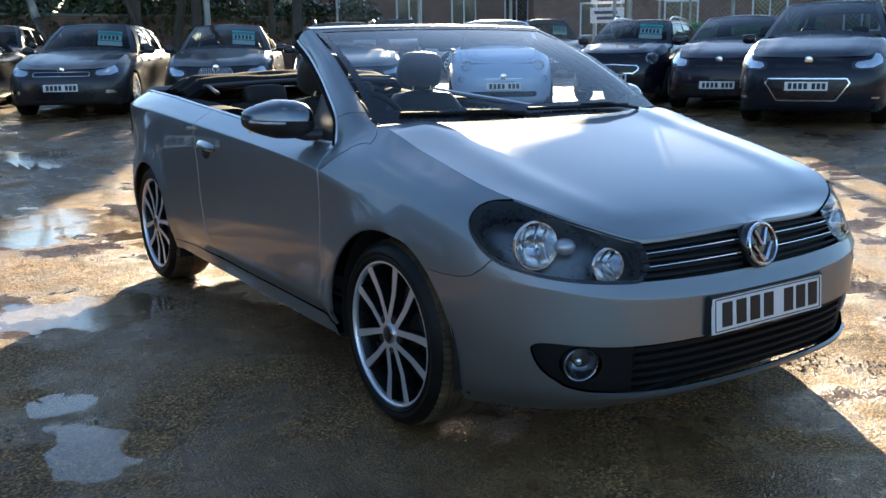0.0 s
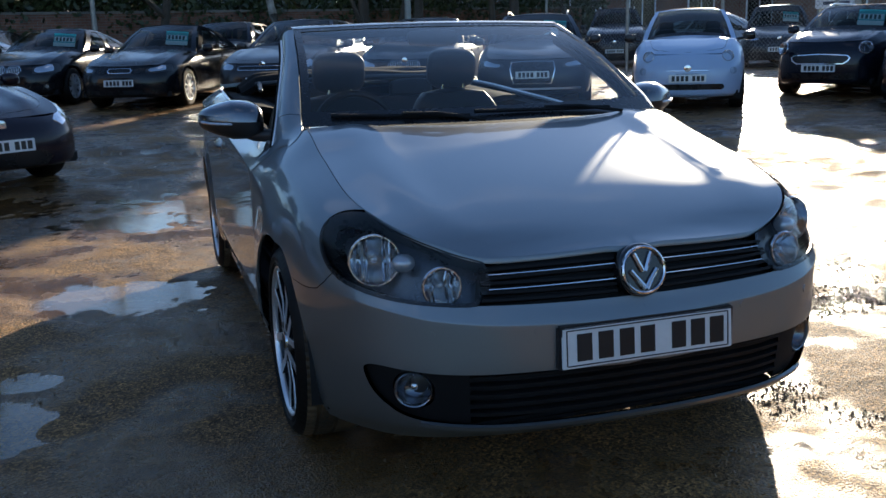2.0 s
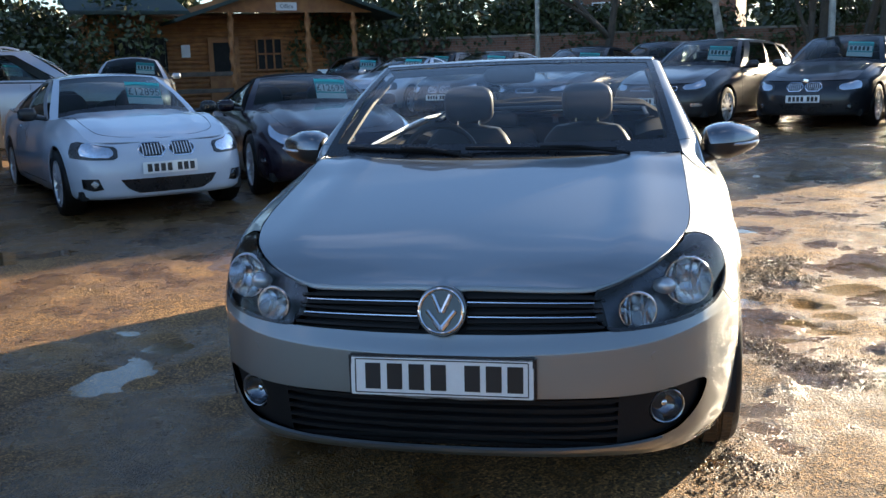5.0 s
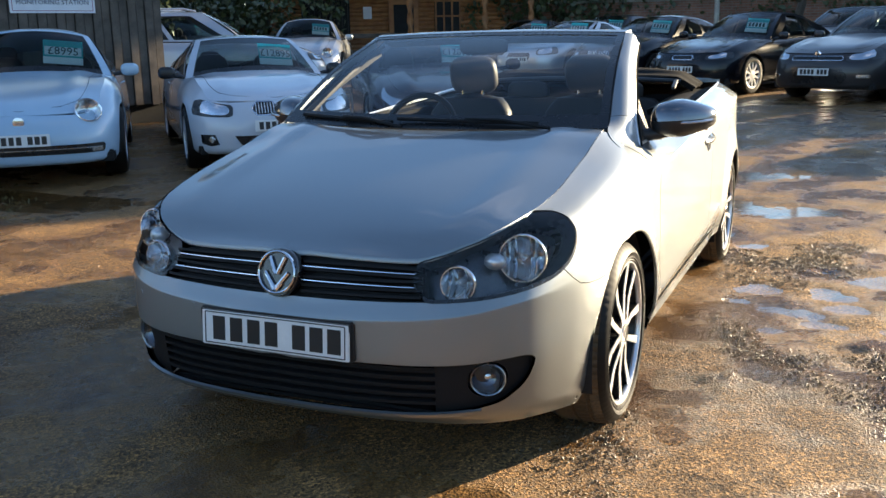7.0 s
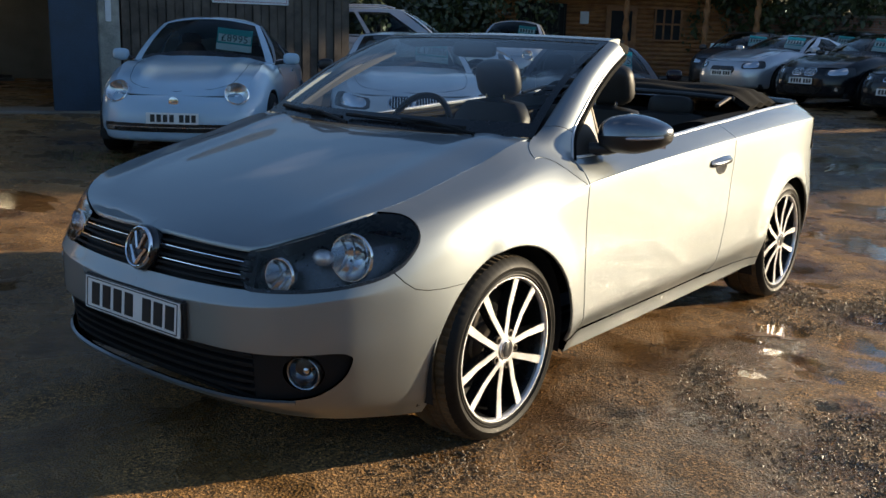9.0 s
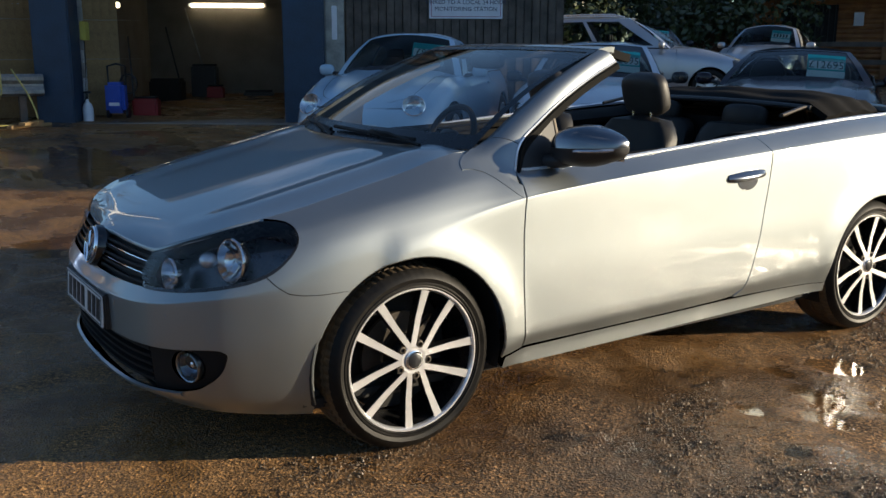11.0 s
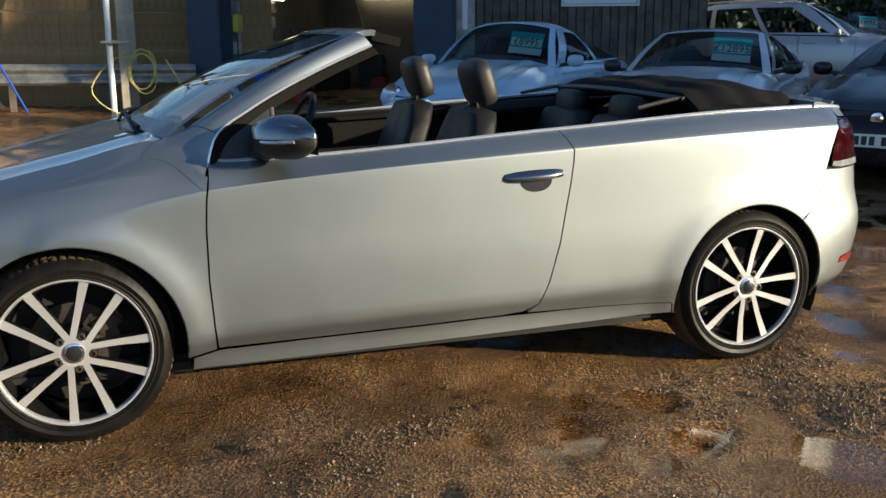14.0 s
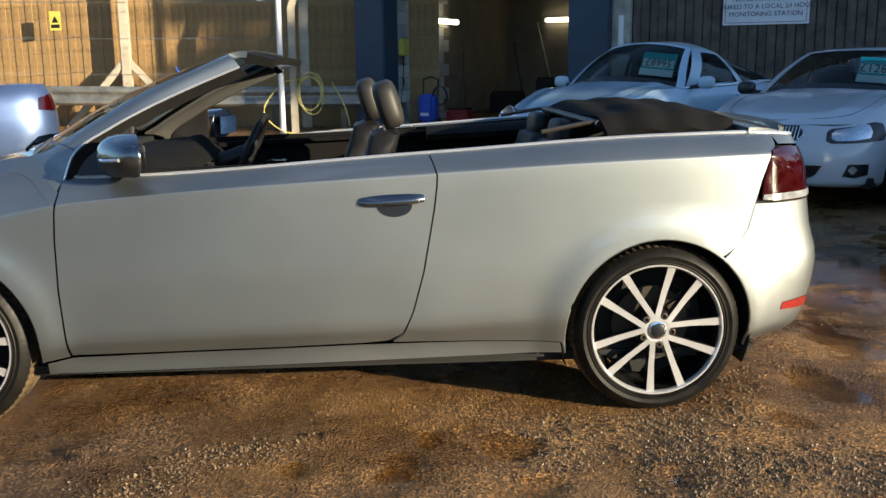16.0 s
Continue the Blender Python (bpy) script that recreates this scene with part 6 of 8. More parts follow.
cars = [
    ("hatchback_car", "pale blue-white rounded hatchback with round headlamps, parked by the shed", spec(round_hatch, paint=WHITE_BLUE, card="£8995"), -6.0, 3.8, 41),
    ("coupe_car", "white two-door coupe with twin grille and black mirrors", spec(coupe, paint=WHITE, mirror=SATIN_BLACK, card="£12895", patches=twin_face(.89)), -4.35, 5.5, 44),
    ("roadster_car", "dark plum roadster with a black fabric roof", dict(hw=.925, fo=.92, wb=2.55, ro=.78, H=1.31, zh=.66, zc=.95, b0=.90, b1=.96, zd=.98, yc=.55, yt=1.25, yr=1.95, yg=2.65, rw=.54, soft=True, roof=FABRIC, paint=PLUM, wins=[[(.12, .10), (.80, .10), (.70, .85), (.20, .90)]], wr=.335, spokes=6, card="£12695", plate_z=.42, badge=.60, ridge=.03,
        patches=[([(.58, .62), (.66, .56), (.80, .60), (.98, .66), (1.16, .76), (1.18, .80), (1.02, .75), (.84, .68), (.68, .66)], LAMP_CHROME, .004, "lamp"), (half(.45, .22, .36, .06), SATIN_BLACK, .003, "dark"), (rect(.98, 1.06, .40, .43, .01), LAMP_CHROME, .008, "fog")]), -2.85, 6.9, 33),
    ("cabriolet_car", "black convertible with a raised black soft top", spec(coupe, hw=.88, fo=.92, wb=2.675, ro=1.0, H=1.43, roof=FABRIC, soft=True, paint=BLACK_PAINT, wins=[[(.10, .10), (.50, .08), (.50, .90), (.17, .90)], [(.54, .08), (.80, .12), (.74, .80), (.54, .88)]], card="bars", plate_z=.44, badge=None, spokes=10,
        patches=lampset(.88, .60, .69, .52, 1.16) + [(half(.22, .60, .68, .03), CHROME, .004, "chrome"), (half(.20, .612, .668, .025), SATIN_BLACK, .012, "grille"), (rect(.24, .42, .60, .67, .03), SATIN_BLACK, .006, "grille"), (half(.70, .25, .32, .03), SATIN_BLACK, .003, "dark")]), -1.03, 14.64, -25),
    ("coupe_car", "black two-door coupe with five-spoke alloy wheels", spec(coupe, paint=BLACK_PAINT, card="bars", patches=twin_face(.89), spokes=10), -3.0, 15.9, -22),
    ("coupe_car", "silver two-seat coupe with a low roof", spec(coupe, hw=.89, fo=.85, wb=2.43, ro=.80, H=1.30, yr=1.95, yg=2.7, wins=[[(.12, .10), (.72, .10), (.62, .88), (.20, .90)]], paint=STEEL, card="bars", patches=lampset(.89, .57, .70, .50, 1.1) + [(half(.30, .48, .62, .04), SATIN_BLACK, .004, "grille")]), -5.0, 17.0, -18),
    ("saloon_car", "grey car parked in front of the cabin", spec(coupe, paint=SLATE, card="bars", patches=lampset(.89, .60, .70) + [(half(.26, .36, .68, .04), SATIN_BLACK, .004, "grille")]), -6.4, 19.4, 5),
    ("estate_car", "bronze-grey estate car with alloy wheels", spec(estate, hw=.94, fo=.95, paint=BRONZE, card="bars", patches=lampset(.94, .62, .74, .52, 1.22, .06) + [(half(.44, .63, .70, .02), CHROME, .003, "chrome"), (half(.43, .64, .69, .02), SATIN_BLACK, .008, "grille"), (half(.52, .28, .50, .08), SATIN_BLACK, .004, "dark"), (rect(.66, .86, .37, .42, .01), CHROME, .006, "fog")], spokes=10), 1.25, 13.64, -28),
    ("saloon_car", "dark grey four-door saloon", spec(saloon, paint=SLATE, card="bars", patches=twin_face(.92)), 3.5, 13.1, -27),
    ("estate_car", "dark grey estate car with a tall chrome-framed grille and roof rails", spec(estate, hw=.93, fo=.95, paint=SLATE, rails=True, card="bars", plate_z=.50, badge=None, patches=lampset(.93, .60, .69, .50, 1.15) + [([(0, .36), (.30, .36), (.36, .58), (.34, .70), (0, .71)], CHROME, .004, "chrome"), ([(0, .375), (.285, .375), (.34, .58), (.325, .685), (0, .695)], SATIN_BLACK, .012, "grille"), (half(.80, .27, .30, .01), ALLOY, .004, "chrome")]), 5.1, 11.45, -26),
    ("small_hatchback", "powder-blue small hatchback with round lamps", dict(hw=.813, fo=.70, wb=2.30, ro=.54, H=1.49, zh=.80, zc=1.05, b0=.98, b1=1.02, zd=1.0, yc=.22, yt=.98, yr=2.15, yg=2.62, rw=.52, drop=.14, paint=CREAM_WHITE, wins=WIN2, wr=.285, plate_z=.46, mirror=SATIN_BLACK, rounds=[(.62, .76, .085, "headlamp"), (.66, .56, .05, "fog_lamp")],
        patches=[(half(.52, .30, .38, .03), SATIN_BLACK, .004, "dark"), (half(.28, .565, .572, .003), CHROME, .008, "chrome"), (half(.16, .52, .526, .003), SATIN_BLACK, .006, "dark")], badge=.60), 6.68, 9.39, -33),
    ("small_estate", "dark small estate car with round headlamps and a chrome grille ring", dict(hw=.84, fo=.74, wb=2.55, ro=.66, H=1.43, zh=.84, zc=1.02, b0=.98, b1=1.0, zd=.98, yc=.22, yt=.92, yr=2.80, yg=2.98, rw=.58, drop=.04, paint=NAVY, roof=NAVY, wins=WIN4, wr=.30, rails=True, card="bars", plate_z=.44, badge=None, spokes=10, rounds=[(.70, .74, .10, "headlamp")],
        patches=[([(0, .50), (.36, .50), (.44, .55), (.46, .60), (.42, .64), (0, .66)], CHROME, .004, "chrome"), ([(0, .515), (.35, .515), (.425, .56), (.44, .60), (.40, .625), (0, .645)], SATIN_BLACK, .010, "grille"), (half(.55, .27, .36, .03), SATIN_BLACK, .004, "dark")]), 9.53, 9.58, -60),
    ("hatchback_car", "dark purple hatchback with swept-back lamps", spec(hatch, paint=PLUM, patches=lampset(.86, .66, .80, .56, 1.36, .10) + [(half(.36, .66, .70, .015), SATIN_BLACK, .004, "grille"), (half(.60, .24, .42, .08), SATIN_BLACK, .004, "dark")]), 9.7, 7.45, -60),
    ("people_carrier", "dark navy people carrier with a trapezium grille", spec(hatch, hw=.945, fo=.96, wb=2.85, ro=.96, H=1.66, zh=.88, zc=1.16, b0=1.06, b1=1.12, zd=1.1, yc=.25, yt=1.25, yr=3.3, yg=3.65, rw=.62, wr=.33, wins=WIN4, doors=4, paint=NAVY, plate_z=.52, badge=.84, patches=lampset(.945, .72, .84, .56, 1.30, .08) + [([(0, .33), (.36, .33), (.52, .56), (.48, .62), (0, .62)], CHROME, .003, "chrome"), ([(0, .345), (.35, .345), (.50, .56), (.47, .605), (0, .605)], SATIN_BLACK, .009, "grille"), (half(.42, .745, .79, .02), SATIN_BLACK, .004, "grille"), (rect(.80, .95, .36, .38, .008), CHROME, .005, "fog")]), 9.0, 5.35, -62),
    ("estate_car", "silver estate car with dark windows and roof rails", spec(estate, hw=.94, H=1.60, zc=1.08, b0=1.02, b1=1.06, zd=1.08, paint=STEEL, rails=True, patches=lampset(.94, .66, .78)), -8.8, 12.5, 133),
    ("hatchback_car", "silver rounded hatchback parked near the cabin", spec(round_hatch, paint=STEEL, card="bars"), -10.2, 15.6, 25),
    ("hatchback_car", "dark teal hatchback among the parked cars", spec(hatch, paint=NAVY, card="bars", patches=lampset(.86, .66, .80)), -12.4, 14.9, 60),
    ("saloon_car", "light blue metallic car facing the fence", spec(coupe, paint=SKY_CAR, patches=[([(4.98, .74), (5.0, .86), (5.2, .90), (5.40, .88), (5.40, .76), (5.2, .72)], RED_LAMP, .004, "tail")]), -5.38, -5.57, 22),
    ("saloon_car", "dark saloon parked behind the row", spec(saloon, paint=SLATE, patches=lampset(.92, .62, .74)), 10.0, 21.5, -24),
    ("people_carrier", "dark four-wheel-drive car with roof bars", spec(estate, H=1.75, zc=1.2, b0=1.12, b1=1.14, zd=1.16, zh=.95, paint=NAVY, rails=True), 12.6, 22.5, -30),
    ("estate_car", "grey estate car beyond the chain-link fence", spec(estate, H=1.60, paint=SLATE, card="bars", patches=lampset(.92, .66, .78)), 14.6, 17.6, -36),
    ("saloon_car", "white car beyond the chain-link fence", spec(saloon, paint=WHITE), 16.5, 20.0, 50),
    ("saloon_car", "dark saloon parked near the brick wall", spec(saloon, paint=BLACK_PAINT, card="bars", patches=lampset(.92, .62, .74)), -5.2, 20.9, -20),
    ("estate_car", "dark estate car under the trees", spec(estate, paint=SLATE, patches=lampset(.92, .64, .76)), 0.6, 20.0, -24),
]
for nm, lab, c, x, y, tn in cars:
    other_car(nm, lab, c, x, y, tn)


# ---- the yard ----
def mud_material():
    """Wet mud and gravel: brown silt, dark grit, and a film of water whose gloss comes and goes."""
    m = bpy.data.materials.new("wet_mud")
    m.use_nodes = True
    n, li = m.node_tree.nodes, m.node_tree.links
    b = n["Principled BSDF"]
    tc = n.new("ShaderNodeTexCoord")

    def tex(scale, detail=6.0, rough=0.6, kind="ShaderNodeTexNoise"):
        t = n.new(kind)
        t.inputs["Scale"].default_value = scale
        if kind == "ShaderNodeTexNoise":
            t.inputs["Detail"].default_value, t.inputs["Roughness"].default_value = detail, rough
        li.new(tc.outputs["Object"], t.inputs["Vector"])
        return t

    def ramp(src, stops):
        r = n.new("ShaderNodeValToRGB")
        e = r.color_ramp.elements
        while len(e) < len(stops):
            e.new(0.5)
        for q, (p, c) in zip(e, stops):
            q.position, q.color = p, (*c, 1) if len(c) == 3 else c
        li.new(src, r.inputs["Fac"])
        return r
    wide, mid, grit, cell = tex(0.35), tex(2.2), tex(85.0, 6.0, 0.7), tex(110.0, kind="ShaderNodeTexVoronoi")
    c1 = ramp(wide.outputs["Fac"], [(0.36, (0.105, 0.066, 0.040)), (0.50, (0.20, 0.115, 0.050)), (0.64, (0.28, 0.162, 0.066))])
    c2 = ramp(mid.outputs["Fac"], [(0.35, (0.50, 0.47, 0.45)), (0.62, (1.15, 1.12, 1.05))])
    mul = n.new("ShaderNodeMixRGB")
    mul.blend_type, mul.inputs[0].default_value = "MULTIPLY", 1.0
    li.new(c1.outputs["Color"], mul.inputs[1]), li.new(c2.outputs["Color"], mul.inputs[2])
    c3 = ramp(grit.outputs["Fac"], [(0.34, (0.22, 0.21, 0.20)), (0.52, (0.95, 0.95, 0.95)), (0.66, (2.1, 2.0, 1.8))])
    mul2 = n.new("ShaderNodeMixRGB")
    mul2.blend_type, mul2.inputs[0].default_value = "MULTIPLY", 1.0
    patch = tex(1.15, 4.0)  # where the gravel lies bare and where silt covers it
    pr = ramp(patch.outputs["Fac"], [(0.42, (0.30, 0.30, 0.30)), (0.56, (1.0, 1.0, 1.0))])
    li.new(pr.outputs["Color"], mul2.inputs[0])
    li.new(mul.outputs["Color"], mul2.inputs[1]), li.new(c3.outputs["Color"], mul2.inputs[2])
    c4 = ramp(cell.outputs["Color"], [(0.05, (0.30, 0.29, 0.28)), (0.5, (0.92, 0.92, 0.92)), (0.9, (2.3, 2.2, 2.0))])  # single pebbles
    mul3 = n.new("ShaderNodeMixRGB")
    mul3.blend_type = "MULTIPLY"
    li.new(pr.outputs["Color"], mul3.inputs[0]), li.new(mul2.outputs["Color"], mul3.inputs[1]), li.new(c4.outputs["Color"], mul3.inputs[2])
    li.new(mul3.outputs["Color"], b.inputs["Base Color"])
    film = n.new("ShaderNodeMath")
    film.operation = "ADD"
    li.new(mid.outputs["Fac"], film.inputs[0]), li.new(patch.outputs["Fac"], film.inputs[1])
    mr = n.new("ShaderNodeMapRange")
    mr.inputs["From Min"].default_value, mr.inputs["From Max"].default_value = 0.88, 1.12
    mr.inputs["To Min"].default_value, mr.inputs["To Max"].default_value = 0.10, 0.75
    li.new(film.outputs[0], mr.inputs["Value"]), li.new(mr.outputs["Result"], b.inputs["Roughness"])
    b.inputs["Specular IOR Level"].default_value = 0.36
    bp1, bp2 = n.new("ShaderNodeBump"), n.new("ShaderNodeBump")
    bp1.inputs["Strength"].default_value, bp1.inputs["Distance"].default_value = 0.9, 0.011
    bp2.inputs["Strength"].default_value, bp2.inputs["Distance"].default_value = 0.75, 0.006
    lo = n.new("ShaderNodeMapRange")  # smooth where the water film lies
    lo.inputs["From Min"].default_value, lo.inputs["From Max"].default_value = 0.90, 1.10
    lo.inputs["To Min"].default_value, lo.inputs["To Max"].default_value = 0.30, 1.0
    li.new(film.outputs[0], lo.inputs["Value"]), li.new(lo.outputs["Result"], bp1.inputs["Strength"])
    li.new(grit.outputs["Fac"], bp1.inputs["Height"]), li.new(cell.outputs["Distance"], bp2.inputs["Height"])
    li.new(bp1.outputs["Normal"], bp2.inputs["Normal"]), li.new(bp2.outputs["Normal"], b.inputs["Normal"])
    return m


def water_material():
    """Shallow cloudy water: the mud shows through it, the sky mirrors on it."""
    m = glass("puddle_water", (0.88, 0.80, 0.67), 1.30)
    n, li = m.node_tree.nodes, m.node_tree.links
    tc, t, bp = n.new("ShaderNodeTexCoord"), n.new("ShaderNodeTexNoise"), n.new("ShaderNodeBump")
    t.inputs["Scale"].default_value, t.inputs["Detail"].default_value = 3.5, 3.0
    bp.inputs["Strength"].default_value, bp.inputs["Distance"].default_value = 0.10, 0.01
    li.new(tc.outputs["Object"], t.inputs["Vector"]), li.new(t.outputs["Fac"], bp.inputs["Height"])
    gloss = n["Glossy BSDF"]
    gloss.inputs["Roughness"].default_value = 0.09
    li.new(bp.outputs["Normal"], gloss.inputs["Normal"])
    return m


MUD, WATER = mud_material(), water_material()
PUDDLES = [(-1.73, 0.92, 0.20, 0.15), (-1.76, 0.42, 0.13, 0.22), (-1.35, 2.15, 0.50, 0.36), (-2.55, 3.1, 0.5, 0.3), (-0.9, 4.75, 0.85, 0.95), (-2.3, 5.6, 0.9, 0.5), (-0.6, 8.8, 1.0, 0.9), (0.45, 6.1, 0.55, 0.35), (0.62, 4.7, 0.3, 0.22),
           (1.05, 4.4, 0.35, 0.25), (0.98, 3.05, 0.15, 0.12), (1.14, 1.98, 0.13, 0.10), (1.47, 1.95, 0.10, 0.06), (1.22, 1.62, 0.12, 0.08), (1.46, 1.42, 0.13, 0.07), (1.78, 1.42, 0.12, 0.08), (1.44, 2.05, 0.08, 0.10), (1.05, 1.72, 0.10, 0.06), (0.62, 3.35, 0.17, 0.10),
           (0.02, 3.70, 0.25, 0.13), (-1.5, 4.4, 0.4, 0.3), (1.38, 1.56, 0.09, 0.06), (1.25, 1.27, 0.08, 0.06), (1.9, 3.0, 0.3, 0.2), (-4.3, 1.2, 0.8, 0.4), (-2.1, 1.1, 0.12, 0.08), (-3.4, -0.4, 0.5, 0.25), (3.6, 5.4, 0.8, 0.4), (4.6, 3.6, 0.7, 0.35), (2.8, 7.6, 1.0, 0.4),
           (-7.9, 0.6, 1.6, 0.8), (-4.9, 3.0, 0.9, 0.4), (5.2, 6.6, 0.8, 0.4), (2.1, 0.9, 0.14, 0.08), (-2.2, -0.2, 0.2, 0.12), (1.44, 2.48, 0.12, 0.06), (1.76, 2.36, 0.22, 0.15), (1.58, 1.72, 0.12, 0.07)]


def relief(x, y):
    """The ground's own unevenness and the hollows in which water stands."""
    r = math.hypot(x - 0.5, y - 1.0)
    fine = 1.0 if r < 9 else 0.4
    z = 0.012 * noise.noise((x * 0.9, y * 0.9, 3.1)) + fine * (0.007 * noise.noise((x * 4.2, y * 4.2, 1.7)) + 0.005 * noise.noise((x * 11, y * 11, 5.2)) + 0.0045 * noise.noise((x * 23, y * 23, 8.2)))
    for px, py, a, b in PUDDLES:
        if abs(x - px) < a * 1.9 and abs(y - py) < b * 1.9 + 0.1:
            wob = 1.0 + 0.45 * noise.noise((x * 2.6, y * 2.6, 9.0)) + 0.45 * noise.noise((x * 7, y * 7, 4.0))
            d = math.hypot((x - px) / a, (y - py) / b) / wob
            if d < 1.35:
                z -= 0.013 * min(1.0, (1.35 - d) / 0.9)
    for hx, hy, rad, hh in ((0.98, 1.40, 0.14, 0.03), (1.15, 0.55, 0.20, 0.035), (1.6, 1.1, 0.2, 0.02), (1.3, -0.3, 0.22, 0.02), (2.2, 1.9, 0.3, 0.02)):
        d = math.hypot(x - hx, y - hy) / rad
        if d < 2:
            z += hh * math.exp(-d * d * 1.5) * (0.6 + 0.9 * noise.noise((x * 16, y * 16, 2.0)))
    for wx, wy in ((0.77, 0), (-0.77, 0), (0.77, 2.578), (-0.77, 2.578)):
        d = math.hypot((x - wx) / 0.16, (y - wy) / 0.22)
        if d < 1.6:
            k = min(1.0, max(0.0, 1.6 - d) / 0.6)
            z = z * (1 - k) - 0.001 * k
    return z


def axis_steps(a, b, fine, far):
    inner = list(np.arange(a, b + 1e-6, fine))
    left, right, s, p, q = [], [], fine, a, b
    while p > -far:
        s *= 1.16
        p -= s
        q += s
        left.append(p), right.append(q)
    return left[::-1] + inner + right


gx, gy = axis_steps(-3.0, 3.4, 0.032, 150), axis_steps(-2.4, 5.4, 0.032, 150)
gv = [(x, y, ground_z(x, y) + relief(x, y)) for y in gy for x in gx]
nx = len(gx)
gf = [(j * nx + i, j * nx + i + 1, (j + 1) * nx + i + 1, (j + 1) * nx + i) for j in range(len(gy) - 1) for i in range(nx - 1)]
tagged(part("ground", (gv, gf), MUD, None, smooth="round"), "wet brown mud and gravel yard surface", "ground", kind="structure")
for kk, (px, py, a, b) in enumerate(PUDDLES):
    dz = 0.0078 + 0.0002 * (kk % 9)
    zw = ground_z(px, py) - dz
    ring = [(px + a * 1.5 * math.cos(w), py + b * 1.5 * math.sin(w), zw) for w in np.linspace(0, 2 * math.pi, 40, endpoint=False)]
    slope = max(abs(ground_z(px + a, py) - ground_z(px - a, py)), abs(ground_z(px, py + b) - ground_z(px, py - b)))
    if slope > 0.004:
        ring = [(x, y, ground_z(x, y) - dz) for x, y, _ in ring]
    pud = tagged(part("puddle", (ring + [(px, py, ground_z(px, py) - dz)], [(i, (i + 1) % 40, 40) for i in range(40)]), WATER, None, smooth="round"), "shallow muddy puddle reflecting the sky", "puddle", "puddles on the yard", "structure")
    pud.visible_shadow = False

STONE = mat("gravel_stone", (0.105, 0.068, 0.037), 0.5, spec=0.4, vary=0.5, scale=9.0, fine=40, color2=(0.22, 0.145, 0.08))
GRASS = mat("grass", (0.07, 0.085, 0.025), 0.7, vary=0.4, scale=8, color2=(0.16, 0.13, 0.05))
rng = np.random.default_rng(5)
sv, sf = [], []
octa = np.array([(1, 0, 0), (-1, 0, 0), (0, 1, 0), (0, -1, 0), (0, 0, 1), (0, 0, -1)], float)
tri8 = [(0, 2, 4), (2, 1, 4), (1, 3, 4), (3, 0, 4), (2, 0, 5), (1, 2, 5), (3, 1, 5), (0, 3, 5)]
count = 0
while count < 42000:
    x, y = (rng.uniform(-3.4, 4.0), rng.uniform(-2.6, 6.5)) if rng.random() < 0.4 else (rng.normal(1.3, 0.5), rng.uniform(-1.4, 3.8))
    dens = noise.noise((x * 1.3, y * 1.3, 7.7)) + 0.5 * noise.noise((x * 4, y * 4, 2.2))
    if dens < rng.uniform(0.08, 0.55) or abs(x) < 0.7 and -0.3 < y < 2.9 and rng.random() < 0.8:
        continue
    if any(math.hypot((x - px) / a, (y - py) / b) < 0.95 for px, py, a, b in PUDDLES):
        continue
    r = 0.0014 + 0.0050 * rng.random() ** 4
    z = ground_z(x, y) + relief(x, y)
    sc = r * rng.uniform(0.6, 1.3, 3)
    a = rng.uniform(0, 6.28)
    p = (octa + rng.normal(0, 0.18, (6, 3))) * sc
    c, s = math.cos(a), math.sin(a)
    k = len(sv)
    sv += [(x + q[0] * c - q[1] * s, y + q[0] * s + q[1] * c, z + q[2] + sc[2] * 0.35) for q in p]
    sf += [(k + i, k + j, k + l) for i, j, l in tri8]
    count += 1
tagged(part("gravel", (sv, sf), STONE, None, smooth=False), "loose wet gravel and grit scattered over the mud", "gravel", kind="stuff")


def blades(spots, n, h, name, label):
    """Short grass tufts."""
    v, f = [], []
    for _ in range(n):
        x0, y0, x1, y1, wd = spots[rng.integers(len(spots))]
        t = rng.random()
        x, y = x0 + (x1 - x0) * t + rng.normal(0, wd), y0 + (y1 - y0) * t + rng.normal(0, wd)
        z = ground_z(x, y) - 0.01
        a, hh, w = rng.uniform(0, 6.28), h * rng.uniform(0.4, 1.3), 0.008
        k = len(v)
        v += [(x + w * math.cos(a), y + w * math.sin(a), z), (x - w * math.cos(a), y - w * math.sin(a), z), (x + rng.normal(0, hh * 0.5), y + rng.normal(0, hh * 0.5), z + hh)]
        f.append((k, k + 1, k + 2))
    tagged(part(name, (v, f), GRASS, None, smooth=False), label, "grass", kind="stuff")


# ---- garage, shed and fence along one side ----
SIDE = pose(-11.4, 1.65, ground_z(-11.4, 1.65) - 0.02, 0, 0, 60.85)
BLUE_STEEL = mat("blue_painted_steel", (0.018, 0.045, 0.085), 0.45, vary=0.3, scale=3, fine=40, bump=0.05)
BLOCK_WHITE = mat("white_block", (0.55, 0.56, 0.55), 0.85, vary=0.2, scale=3, fine=50, bump=0.3)
BLOCK_GREY = mat("grey_block", (0.26, 0.23, 0.19), 0.9, vary=0.25, scale=2, fine=50, bump=0.3)
CONCRETE = mat("worn_concrete", (0.20, 0.18, 0.155), 0.7, vary=0.3, scale=1.5, fine=30, bump=0.2)
DARK_WOOD = mat("weathered_dark_wood", (0.075, 0.058, 0.045), 0.75, vary=0.45, scale=5, fine=90, bump=0.4, dist=0.004, color2=(0.15, 0.12, 0.095))
WARM_WOOD = mat("orange_fence_wood", (0.30, 0.18, 0.075), 0.75, vary=0.35, scale=4, fine=70, bump=0.35, dist=0.004, color2=(0.44, 0.28, 0.12))
